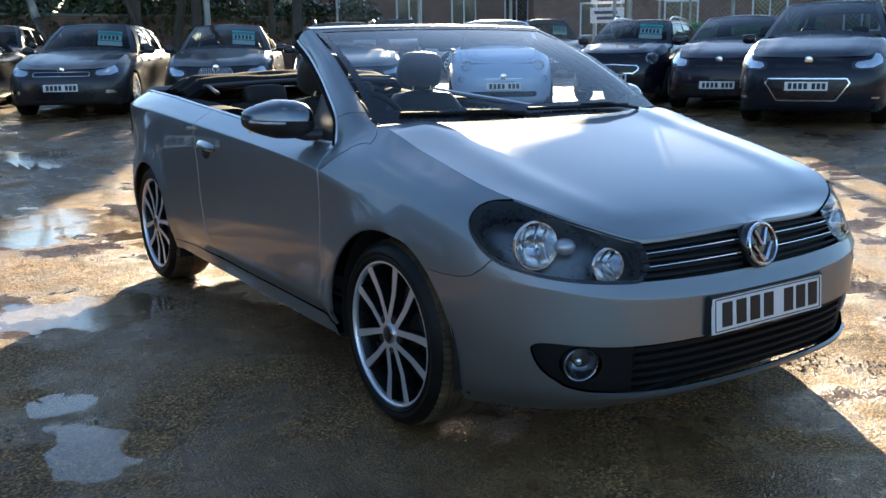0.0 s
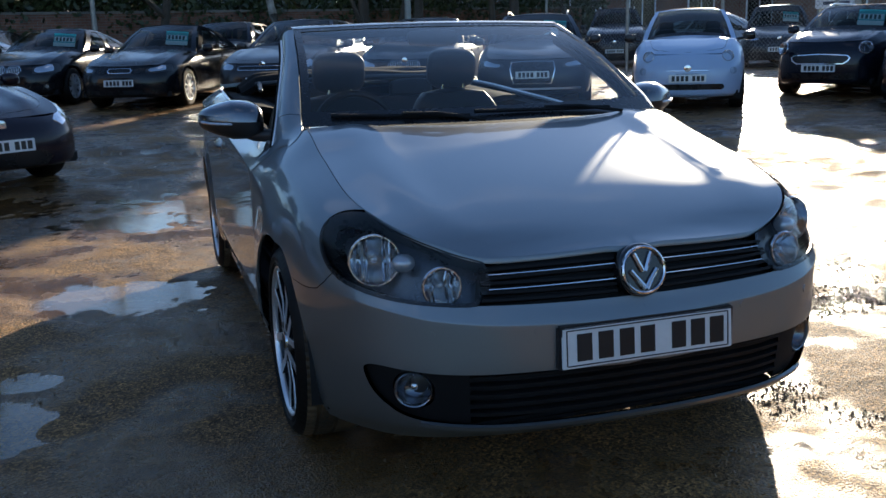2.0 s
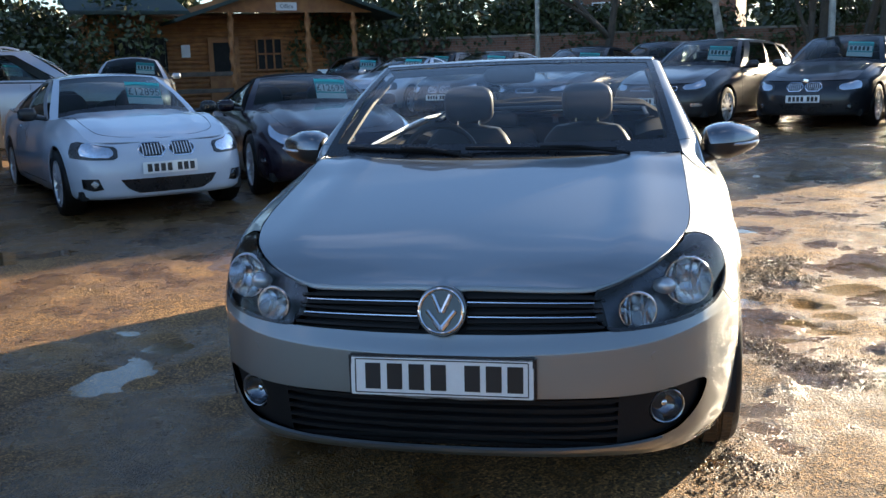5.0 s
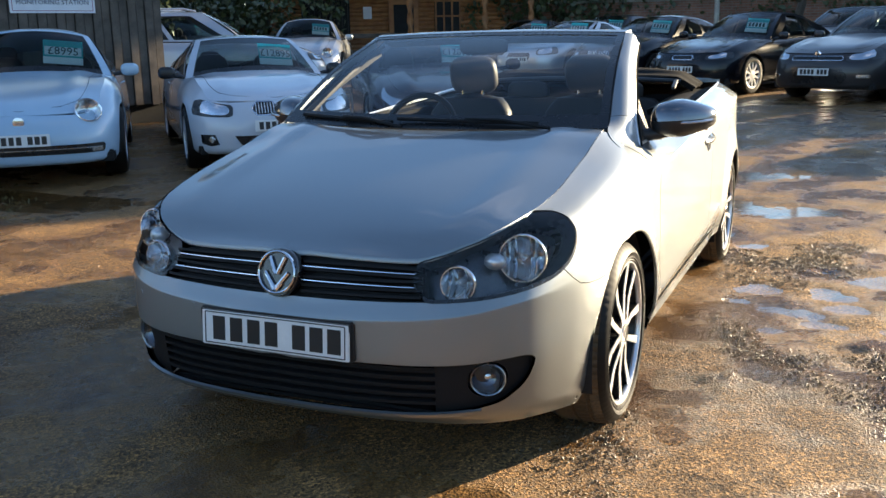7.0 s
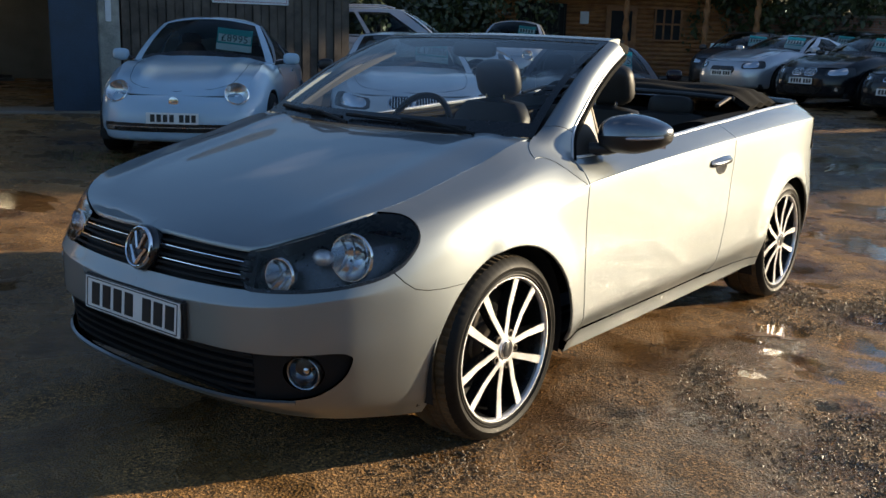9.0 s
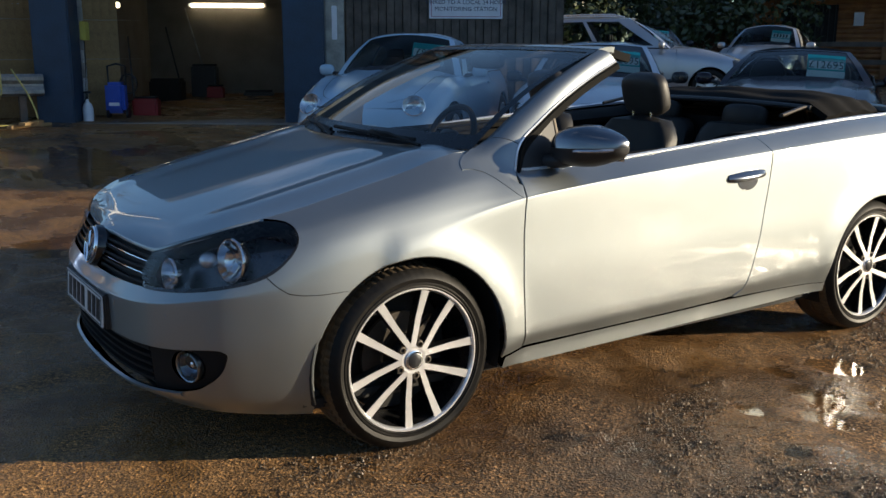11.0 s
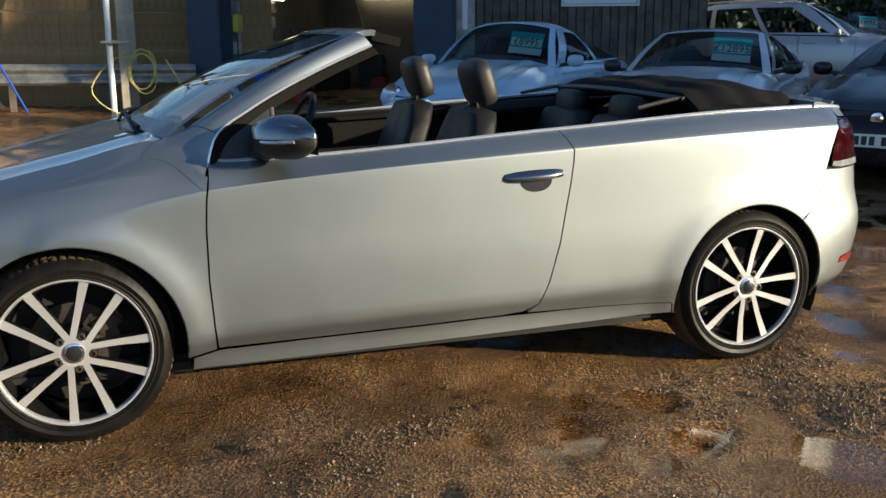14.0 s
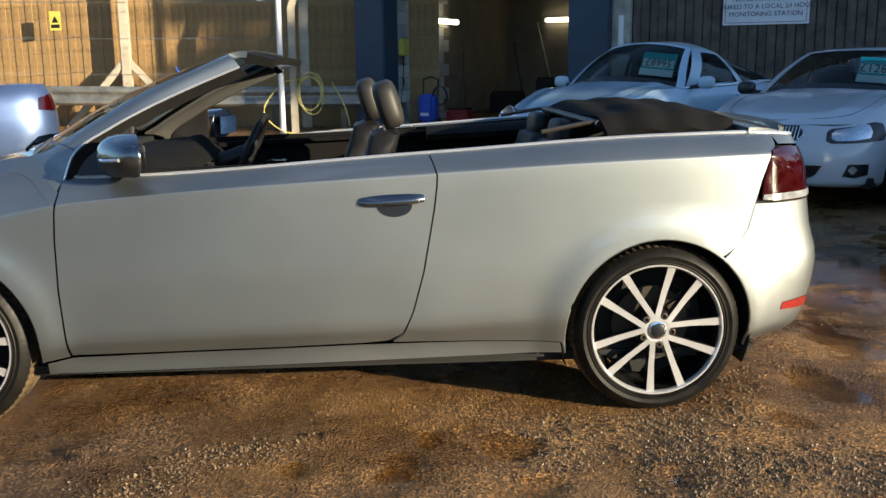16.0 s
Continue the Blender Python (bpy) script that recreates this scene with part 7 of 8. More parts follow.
LOG_WOOD = mat("stained_log_wood", (0.30, 0.11, 0.035), 0.6, vary=0.35, scale=4, fine=60, bump=0.25, dist=0.004, color2=(0.42, 0.18, 0.06))
GALV = mat("galvanised_steel", (0.30, 0.31, 0.30), 0.5, 0.7, vary=0.35, scale=6, fine=60, color2=(0.45, 0.44, 0.40))
POST_CONC = mat("concrete_post", (0.42, 0.37, 0.29), 0.85, vary=0.2, scale=6, fine=80, bump=0.3)
SIGN_WHITE = mat("sign_white", (0.72, 0.73, 0.76), 0.5, vary=0.06)
INK = mat("sign_ink", (0.02, 0.025, 0.06), 0.5)
SIGN_RED = mat("sign_red_line", (0.30, 0.05, 0.10), 0.5)
HOSE = mat("yellow_hose", (0.55, 0.46, 0.14), 0.5, vary=0.15)
ROYAL = mat("royal_blue_plastic", (0.02, 0.08, 0.45), 0.4, vary=0.1)
YELLOW = mat("yellow_plastic", (0.60, 0.52, 0.10), 0.5)
RED_PLASTIC = mat("red_plastic", (0.30, 0.02, 0.02), 0.5)


def emitter(name, color, power):
    m = bpy.data.materials.new(name)
    m.use_nodes = True
    b = m.node_tree.nodes["Principled BSDF"]
    b.inputs["Base Color"].default_value = (0.8, 0.8, 0.8, 1)
    b.inputs["Emission Color"].default_value, b.inputs["Emission Strength"].default_value = (*color, 1), power
    return m


TUBE = emitter("lit_tube", (1.0, 0.86, 0.55), 2.6)
gar = thing("garage", "open garage bay with blue steel columns and block walls", "garage", kind="structure", m=SIDE)
part("column", box(-0.55, 0.0, 0.0, 0.50, 0, 4.2, 0.02), BLUE_STEEL, gar, "blue steel column")
part("column", box(3.10, 3.72, 0.0, 0.5, 0, 4.2, 0.02), BLUE_STEEL, gar, "blue steel column")
part("door_jamb", box(3.72, 4.02, 0.12, 0.5, 0, 4.2, 0.02), GALV, gar)
part("jamb_strip", box(3.83, 3.91, 0.09, 0.13, 1.25, 1.75, 0.01), SIGN_WHITE, gar)
part("lintel", box(-0.55, 4.02, 0.02, 0.48, 3.0, 4.2, 0.02), BLUE_STEEL, gar)
part("inner_wall", box(-0.40, -0.20, 0.5, 6.2, 0, 4.2, 0.01), BLOCK_GREY, gar)
blk = box(0, 0.43, 0, 0.10, 0, 0.21, 0.008)
for row in range(14):
    for q in range(5):
        off = 0.22 if row % 2 else 0.0
        ob = part("block", moved(blk, pose(-0.10, 0.52 + q * 0.44 - off * (q > 0), 0.005 + row * 0.218, 0, 0, 90)), BLOCK_WHITE, gar)
part("back_wall", box(-0.4, 6.4, 6.0, 6.2, 0, 4.2, 0.01), BLOCK_GREY, gar)
part("side_wall", box(6.2, 6.4, 0.6, 6.0, 0, 4.2, 0.01), BLOCK_GREY, gar)
part("bay_roof", box(-0.5, 6.5, 0.02, 6.3, 4.2, 4.4, 0.01), GALV, gar)
part("bay_floor", box(-0.5, 6.4, -0.1, 6.2, -0.06, 0.015, 0.01), CONCRETE, gar, "worn concrete floor")


def on_side(name, label, cat, x, y, z=0.0, rz=0.0, group=""):
    return thing(name, label, cat, group, m=SIDE @ pose(x, y, z, 0, 0, rz))


for x, y, z, ln, rz in ((1.45, 5.93, 1.98, 1.5, 0), (-0.03, 2.3, 1.85, 1.2, 90)):
    tl = on_side("tube_light", "lit fluorescent tube light on the garage wall", "light", x, y, z, rz, "tube lights")
    part("housing", box(-ln / 2 - 0.05, ln / 2 + 0.05, -0.02, 0.055, -0.03, 0.05, 0.01), SIGN_WHITE, tl)
    part("tube", box(-ln / 2, ln / 2, -0.06, -0.02, -0.045, 0.045, 0.015), TUBE, tl, "lit warm white tube")
w = on_side("pressure_washer", "blue pressure washer standing by the white wall", "pressure washer", 0.42, 0.75, 0.015)
part("body", merge(box(-.15, .15, -.13, .13, .10, .58, .05), box(-.12, .12, -.15, 0, .15, .35, .04)), ROYAL, w)
part("handle", tube([(-.13, .08, .5), (-.14, .10, .82), (0, .10, .86), (.14, .10, .82), (.13, .08, .5)], .018, 8), BLACK_PLASTIC, w)
for x in (-.15, .15):
    part("wheel", moved(lathe([(-.02, .09), (.02, .09), (.02, 0), (-.02, 0)], 20), pose(x, .08, .09)), BLACK_PLASTIC, w)
part("label_strip", box(-.08, .08, -.158, -.15, .22, .27, .002), SIGN_WHITE, w)
part("coiled_hose", tube([(.18 + .13 * math.cos(a), .05 + .02 * a / 6, .55 + .15 * math.sin(a)) for a in np.linspace(0, 16, 70)], .010, 6), BLACK_PLASTIC, w)
b_ = on_side("spray_bottle", "white pump spray bottle on the garage floor", "bottle", 0.10, 0.30, 0.015)
part("bottle", lathe([(0, 0), (0, .075), (.20, .08), (.26, .06), (.30, .025), (.34, .022)], 20, "z"), SIGN_WHITE, b_)
part("pump", merge(tube([(0, 0, .34), (0, 0, .44)], .018, 8), tube([(-.05, 0, .44), (.06, 0, .44)], .016, 8)), BLACK_PLASTIC, b_)
y_ = on_side("wall_box", "pale yellow box fixed to the white block wall", "wall box", -0.005, 0.62, 1.25)
part("box", box(0, .09, -.11, .11, -.02, .26, .012), YELLOW, y_)
part("cable", tube([(.03, 0, -.02), (.02, .02, -.4), (.02, -.1, -.9), (.02, -.3, -1.0)], .008, 6), BLACK_PLASTIC, y_)
for x, y, h, lean, mt, lab in ((1.2, 5.3, 1.9, 0.55, GALV, "thin pale pole leaning on the back wall"), (0.75, 4.6, 1.5, 0.35, BLACK_PLASTIC, "dark broom leaning in the garage"), (0.25, 2.6, 1.3, 0.10, BLACK_PLASTIC, "dark lance hanging on the wall")):
    o = on_side("pole", lab, "pole", x, y, 0.015)
    part("shaft", tube([(0, 0, 0), (-lean, .2, h)], .016, 8), mt, o)
for x, y, a, b, h, mt, lab in ((0.5, 4.2, .3, .25, .5, DARK_INNER, "dark crate on the garage floor"), (1.05, 5.2, .25, .2, .75, BLACK_PLASTIC, "dark machine at the back of the garage"), (1.3, 4.9, .16, .14, .35, RED_PLASTIC, "dark red fuel can on the floor"), (2.1, 5.4, .3, .2, .22, BLACK_PLASTIC, "low black tray on the garage floor"), (0.75, 1.3, .2, .15, .3, RED_PLASTIC, "red tool bag by the washer")):
    o = on_side("crate", lab, "clutter", x, y, 0.015)
    part("body", box(-a, a, -b, b, 0, h, .03), mt, o)
    part("lid", box(-a * .9, a * .9, -b * .9, b * .9, h, h + .03, .01), DARK_INNER, o)

shed = thing("timber_shed", "dark weathered timber shed with vertical boards", "shed", kind="structure", m=SIDE)
part("plinth", box(4.05, 7.36, 0.22, 2.6, -0.1, 0.30, 0.02), DARK_INNER, shed)
part("backing", box(4.05, 7.36, 0.14, 2.6, 0.28, 4.0, 0.01), DARK_INNER, shed)
nb = 27
for i in range(nb):
    x = 4.04 + 3.33 * i / nb
    dz = rng.uniform(-0.015, 0.015)
    part("board", box(x + 0.003, x + 3.33 / nb - 0.006, (0.095 if i % 2 else 0.12) + rng.uniform(-.004, .004), 0.14, 0.27 + dz, 4.0, 0.005), DARK_WOOD, shed)
for i in range(18):
    y = 0.14 + 2.44 * i / 18
    part("board", box(7.36, 7.385 if i % 2 else 7.375, y + 0.003, y + 2.44 / 18 - 0.004, 0.27, 4.0, 0.005), DARK_WOOD, shed)
sg = on_side("security_sign", "white security sign with a thin red border on the shed", "sign", 5.86, 0.085, 1.95)
part("panel", box(-.56, .56, 0, .012, -.38, .40, .004), SIGN_WHITE, sg)
for x0, x1, z0, z1 in ((-.53, .53, -.352, -.345), (-.53, .53, .365, .372), (-.53, -.523, -.35, .37), (.523, .53, -.35, .37)):
    part("border", box(x0, x1, -.003, .001, z0, z1, 0), SIGN_RED, sg)
for k, line in enumerate(("24 HOUR CCTV AND", "PIR MOTION SENSORS", "LINKED TO A LOCAL 24 HOUR", "MONITORING STATION")):
    words("lettering", line, 0.088, INK, sg, pose(0, -.004, .06 - .10 * k), 0.001)
part("bar", box(-.40, .40, -.003, .001, .18, .27, 0), INK, sg)
cam_o = on_side("wall_camera", "small dark security camera under the sign", "camera", 4.75, 0.08, 2.28)
part("housing", moved(box(-.06, .06, -.18, .02, -.04, .04, .012), pose(0, 0, 0, 12)), BLACK_PLASTIC, cam_o)

# steel barrier, poles, hose, wooden fence
rail_line = [(-11.55, 1.25), (-11.75, -1.0), (-12.2, -4.0), (-12.8, -8.0)]
br = thing("crash_barrier", "weathered galvanised crash barrier with a W profile", "barrier", m=pose(0, 0, 0))
prof = [(0.0, 0.78), (0.05, 0.74), (0.05, 0.69), (0.0, 0.635), (0.0, 0.60), (0.05, 0.545), (0.05, 0.50), (0.0, 0.46)]
pts = spline(rail_line, 24)
rv, rf = [], []
for x, y in pts:
    g = ground_z(x, y)
    for dx, z in prof:
        rv.append((x + dx + 0.06, y, z + g - 0.06))
    for dx, z in reversed(prof):
        rv.append((x + dx + 0.052, y, z + g - 0.06))
k = len(prof) * 2
rf = [(i * k + j, i * k + (j + 1) % k, (i + 1) * k + (j + 1) % k, (i + 1) * k + j) for i in range(len(pts) - 1) for j in range(k)]
part("rail", (rv, rf), GALV, br)
for x, y in pts[1::4]:
    part("post", box(x - .06, x + .05, y - .05, y + .05, ground_z(x, y) - .1, ground_z(x, y) + .72, .01), DARK_WOOD, br)
wpole = thing("white_pole", "thin white pole beside a concrete post", "pole", m=pose(-11.2, 0.0, ground_z(-11.2, 0)))
part("pole", tube([(0, 0, 0), (0, 0, 5.0)], .045, 12), SIGN_WHITE, wpole)
part("bracket", box(-.02, .16, -.12, .3, 1.05, 1.09, .01), GALV, wpole)
cp2 = thing("concrete_post", "cranked concrete fence post", "post", "concrete posts", m=pose(-11.35, 0.18, ground_z(-11.35, 0.18)))
part("shaft", merge(box(-.06, .06, -.06, .06, -.05, 2.0, .012), moved(box(-.055, .055, -.055, .055, 0, .5, .012), pose(0, 0, 1.97, -18))), POST_CONC, cp2)
hs = thing("hose", "pale yellow hose looped over the crash barrier", "hose", m=pose(-11.42, 0.45, ground_z(-11.4, .45)))
part("hose_coil", tube([(.13, .19 * math.cos(a) + .02 * math.sin(a * .7), .62 + .30 * math.sin(a) - .05 * math.cos(a * .5)) for a in np.linspace(0, 20, 110)], .012, 6), HOSE, hs)
part("trail", tube(spline([(.13, -.15, .85), (.15, -.45, .78), (.2, -.75, .35), (.3, -.4, .02), (.3, .2, .02), (.3, .6, .03), (.2, .55, .4), (.13, .35, .8)], 50), .012, 6), HOSE, hs)
brm = thing("blue_broom", "blue-handled broom leaning on the barrier", "broom", m=pose(-11.5, -1.35, ground_z(-11.5, -1.35)))
part("handle", tube([(.35, .15, .03), (.02, -.35, 1.05)], .016, 8), ROYAL, brm)
plk = thing("timber_offcuts", "pale timber offcuts on the ground", "timber", m=pose(-11.1, 0.95, ground_z(-11.1, .95)))
part("plank", merge(moved(box(-.05, .05, -.35, .35, 0, .04, .005), pose(0, 0, 0, 0, 0, 30)), moved(box(-.05, .05, -.3, .3, .04, .08, .005), pose(.03, .02, 0, 0, 0, 55))), WARM_WOOD, plk)

fen = thing("wooden_fence", "tall vertical-board wooden fence", "fence", kind="structure", m=pose(0, 0, 0))
fence_line = [(-12.35, 2.6), (-12.75, -1.5), (-13.3, -5.0), (-14.4, -10.5)]
fp = spline(fence_line, 400)
seg = np.r_[0, np.cumsum(np.hypot(*np.diff(fp, axis=0).T))]
nb = int(seg[-1] / 0.125)
for i in range(nb):
    s = (i + 0.5) * 0.125
    x, y = np.interp(s, seg, fp[:, 0]), np.interp(s, seg, fp[:, 1])
    x2, y2 = np.interp(s + 0.05, seg, fp[:, 0]), np.interp(s + 0.05, seg, fp[:, 1])
    a = math.degrees(math.atan2(y2 - y, x2 - x))
    hgt = 2.15 + 0.55 * min(1.0, max(0.0, (s - 3.2) / 0.2)) + rng.uniform(-.02, .02)
    ob = part("board", box(-.066, .066, -.009 + (.012 if i % 2 else 0), .009 + (.012 if i % 2 else 0), -.1, hgt, .004), WARM_WOOD, fen)
    ob.matrix_basis = pose(x, y, ground_z(x, y), 0, 0, a)
for s, brace in ((5.4, True), (8.2, False), (2.3, False)):
    x, y = np.interp(s, seg, fp[:, 0]) + 0.30, np.interp(s, seg, fp[:, 1])
    o = thing("concrete_post", "tall concrete fence post with diagonal braces" if brace else "plain concrete fence post with wires", "post", "concrete posts", m=pose(x, y, ground_z(x, y)))
    part("shaft", merge(box(-.07, .07, -.08, .08, -.05, 2.3, .015), moved(box(-.06, .06, -.07, .07, 0, .6, .015), pose(0, 0, 2.27, 0, 20))), POST_CONC, o)
    if brace:
        for d in (-1, 1):
            part("brace", moved(box(-.05, .05, -.055, .055, 0, 1.55, .012), Matrix.Translation((0, d * 1.05, -.02)) @ pose(0, 0, 0, d * 42)), POST_CONC, o)
    for z in (0.9, 1.5, 2.1):
        part("wire", tube([(0.08, -2.6, z), (0.08, 0, z - .01), (0.08, 2.6, z)], .004, 4), GALV, o)
ws_ = thing("warning_sign", "small yellow warning sign on the fence wire", "sign", m=pose(float(np.interp(6.6, seg, fp[:, 0])) + .36, float(np.interp(6.6, seg, fp[:, 1])), ground_z(-13, -3.9) + 1.78, 0, 0, 83))
part("panel", box(-.10, .10, 0, .006, -.16, .16, .003), YELLOW, ws_)
part("triangle", extruded([(-.06, -.03), (.06, -.03), (0, .08)], -.002), PLATE_BLACK, ws_)
part("bar", box(-.075, .075, -.003, .001, -.12, -.06, 0), PLATE_BLACK, ws_)
gt = thing("metal_gate", "dark metal railing gate beside the garage", "gate", m=pose(-13.2, 0.4, ground_z(-13, .4), 0, 0, 75))
for i in range(16):
    part("bar", tube([(-.8 + .11 * i, -0.5, .0), (-.8 + .11 * i, -0.5, 1.75)], .012, 6), GALV, gt)
part("cross_bar", merge(tube([(-.85, -.5, 1.70), (.95, -.5, 1.70)], .02, 6), tube([(-.85, -.5, .3), (.95, -.5, .3)], .02, 6)), GALV, gt)

blades([(-9.4, 4.5, -7.2, 8.6, .35), (-8.2, 8.4, -6.2, 10.2, .5), (-6.8, 3.0, -5.2, 2.4, .3)], 2600, 0.032, "grass", "short rough grass verge along the shed")

# ---- cabin, walls, trees and buildings behind ----


def brick_material(name, c1, c2, mortar, scale):
    m = bpy.data.materials.new(name)
    m.use_nodes = True
    n, li = m.node_tree.nodes, m.node_tree.links
    b = n["Principled BSDF"]
    tc, br_, mp = n.new("ShaderNodeTexCoord"), n.new("ShaderNodeTexBrick"), n.new("ShaderNodeMapping")
    mp.inputs["Rotation"].default_value = (radians(90), 0, 0)
    li.new(tc.outputs["Object"], mp.inputs["Vector"]), li.new(mp.outputs["Vector"], br_.inputs["Vector"])
    br_.inputs["Color1"].default_value, br_.inputs["Color2"].default_value, br_.inputs["Mortar"].default_value = (*c1, 1), (*c2, 1), (*mortar, 1)
    br_.inputs["Scale"].default_value, br_.inputs["Brick Width"].default_value, br_.inputs["Row Height"].default_value, br_.inputs["Mortar Size"].default_value = 1.0, 0.225, 0.075, 0.008
    nz, mx = n.new("ShaderNodeTexNoise"), n.new("ShaderNodeMixRGB")
    nz.inputs["Scale"].default_value = 1.6
    mx.blend_type, mx.inputs[0].default_value = "MULTIPLY", 0.7
    li.new(tc.outputs["Object"], nz.inputs["Vector"]), li.new(br_.outputs["Color"], mx.inputs[1]), li.new(nz.outputs["Fac"], mx.inputs[2])
    li.new(mx.outputs["Color"], b.inputs["Base Color"])
    b.inputs["Roughness"].default_value = 0.85
    bp = n.new("ShaderNodeBump")
    bp.inputs["Strength"].default_value, bp.inputs["Distance"].default_value = 0.4, 0.01
    li.new(br_.outputs["Fac"], bp.inputs["Height"])
    bp.invert = True
    li.new(bp.outputs["Normal"], b.inputs["Normal"])
    return m


BRICK = brick_material("red_brick", (0.34, 0.15, 0.09), (0.26, 0.11, 0.07), (0.28, 0.24, 0.20), 1)
ROOF_GREEN = mat("dark_green_felt", (0.025, 0.045, 0.042), 0.8, vary=0.3, scale=3, fine=80, bump=0.2)
LEAF = mat("evergreen_leaf", (0.035, 0.055, 0.018), 0.55, vary=0.5, scale=1.5, fine=12, color2=(0.08, 0.10, 0.03))
IVY = mat("ivy_leaf", (0.028, 0.045, 0.015), 0.4, vary=0.5, scale=1.5, fine=12, color2=(0.07, 0.09, 0.03))
BARK = mat("bark", (0.075, 0.060, 0.045), 0.85, vary=0.4, scale=5, fine=40, bump=0.5, dist=0.02)
BIRCH = mat("pale_bark", (0.30, 0.27, 0.22), 0.8, vary=0.5, scale=4, fine=30, bump=0.3)

CAB = pose(-10.3, 21.4, ground_z(-10.3, 21.4), 0, 0, 38)
cab = thing("log_cabin", "orange-stained log cabin office with a porch on twisted posts", "cabin", kind="structure", m=CAB)
for i in range(21):
    part("log", tube([(-3.6, 1.5, .10 + .13 * i), (4.4, 1.5, .10 + .13 * i)], .075, 8), LOG_WOOD, cab)
    if i < 20:
        part("log", tube([(-3.6, 1.35, .165 + .13 * i), (-3.6, 5.0, .165 + .13 * i)], .075, 8), LOG_WOOD, cab)
part("floor_deck", box(-3.7, 4.6, -.2, 1.5, .02, .14, .02), DARK_WOOD, cab)
part("inner_block", box(-3.5, 4.3, 1.55, 5.0, 0, 2.7, .02), DARK_INNER, cab)


def twisted(x, y):
    v, f = [], []
    for i in range(60):
        z = .1 + 2.6 * i / 59
        for k in range(8):
            a = 2 * math.pi * k / 8
            r = .075 + .022 * math.sin(2 * a + z * 14)
            v.append((x + r * math.cos(a), y + r * math.sin(a), z))
    f = [(i * 8 + k, i * 8 + (k + 1) % 8, (i + 1) * 8 + (k + 1) % 8, (i + 1) * 8 + k) for i in range(59) for k in range(8)]
    return v, f


for x in (0.0, 2.2, 3.6):
    part("twisted_post", twisted(x, 0.0), LOG_WOOD, cab, "spiral carved porch post")
part("porch_rail", merge(box(-3.6, 0, -.05, .05, 1.0, 1.12, .02), box(-3.6, 0, -.05, .05, .55, .67, .02)), DARK_WOOD, cab)
wn = part("window", box(1.05, 1.85, 1.36, 1.44, 1.15, 2.05, .01), DARK_INNER, cab)
for x in (1.05, 1.30, 1.55, 1.80):
    part("glazing_bar", box(x, x + .05, 1.33, 1.37, 1.15, 2.05, .005), LOG_WOOD, wn)
for z in (1.12, 1.58, 2.02):
    part("glazing_bar", box(1.0, 1.9, 1.33, 1.37, z, z + .05, .005), LOG_WOOD, wn)
dr = part("cabin_door", box(-.35, .55, 1.36, 1.44, .15, 2.10, .01), LOG_WOOD, cab)
part("door_pane", box(-.2, .4, 1.34, 1.37, 1.1, 1.95, .005), DARK_INNER, dr)
wn2 = part("window", box(-2.9, -1.5, 1.36, 1.44, 1.1, 2.1, .01), DARK_INNER, cab)
for i in range(9):
    part("window_bar", tube([(-2.85 + .16 * i, 1.33, 1.1), (-2.85 + .16 * i, 1.33, 2.1)], .014, 6), BLACK_PLASTIC, wn2)
part("notice", box(-1.1, -.85, 1.38, 1.42, 1.55, 1.9, .003), SIGN_WHITE, cab)
for sd in (1, -1):
    part("roof_slope", moved(box(0, 3.4, -.6, 5.4, 0, .10, .02), Matrix.Translation((1.6, 0, 3.55)) @ pose(0, 0, 0, 0, 18, 0) if sd > 0 else Matrix.Translation((1.6, 0, 3.55)) @ pose(0, 0, 0, 0, 162, 0)), ROOF_GREEN, cab)
part("side_roof", moved(box(-4.2, -1.2, -.6, 3.2, 0, .10, .02), Matrix.Translation((0, 0, 2.75)) @ pose(0, 0, 0, 14)), ROOF_GREEN, cab)
part("gable_board", extruded([(-1.5, 2.7), (4.7, 2.7), (1.6, 3.6)], .08), LOG_WOOD, cab)
osg = thing("office_sign", "small white office sign on the cabin gable", "sign", m=CAB @ pose(1.6, -.03, 2.86))
part("panel", box(-.30, .30, -.02, 0, -.11, .11, .005), SIGN_WHITE, osg)
words("lettering", "Office", 0.16, INK, osg, pose(0, -.024, 0), .001)
nb_ = thing("notice_board", "small pale notice board by the cabin posts", "notice board", m=CAB @ pose(2.6, -.5, 0))
part("panel", box(-.35, .35, -.02, .02, .7, 1.1, .01), CARD_WHITE, nb_)
part("leg", merge(tube([(-.3, 0, 0), (-.3, 0, .72)], .02, 6), tube([(.3, 0, 0), (.3, 0, .72)], .02, 6)), BLACK_PLASTIC, nb_)


def wall_run(name, label, a, b, h, t, material, kind="structure"):
    a, b = Vector(a), Vector(b)
    d = b - a
    m = pose(a.x, a.y, min(ground_z(*a), ground_z(*b)) - .1, 0, 0, math.degrees(math.atan2(d.y, d.x)))
    ob = thing(name, label, "wall", kind=kind, m=m)
    part("wall", box(0, d.length, 0, t, 0, h, .02), material, ob)
    part("coping", box(-.02, d.length + .02, -.03, t + .03, h, h + .07, .02), CONCRETE, ob)
    return ob


wall_run("brick_wall", "low red brick boundary wall under overhanging ivy", (-5.6, 25.5), (14.5, 28.5), 2.0, .25, BRICK)
wall_run("brick_wall", "red brick boundary wall behind the cabin", (-26, 19.0), (-5.6, 25.5), 2.0, .25, BRICK)


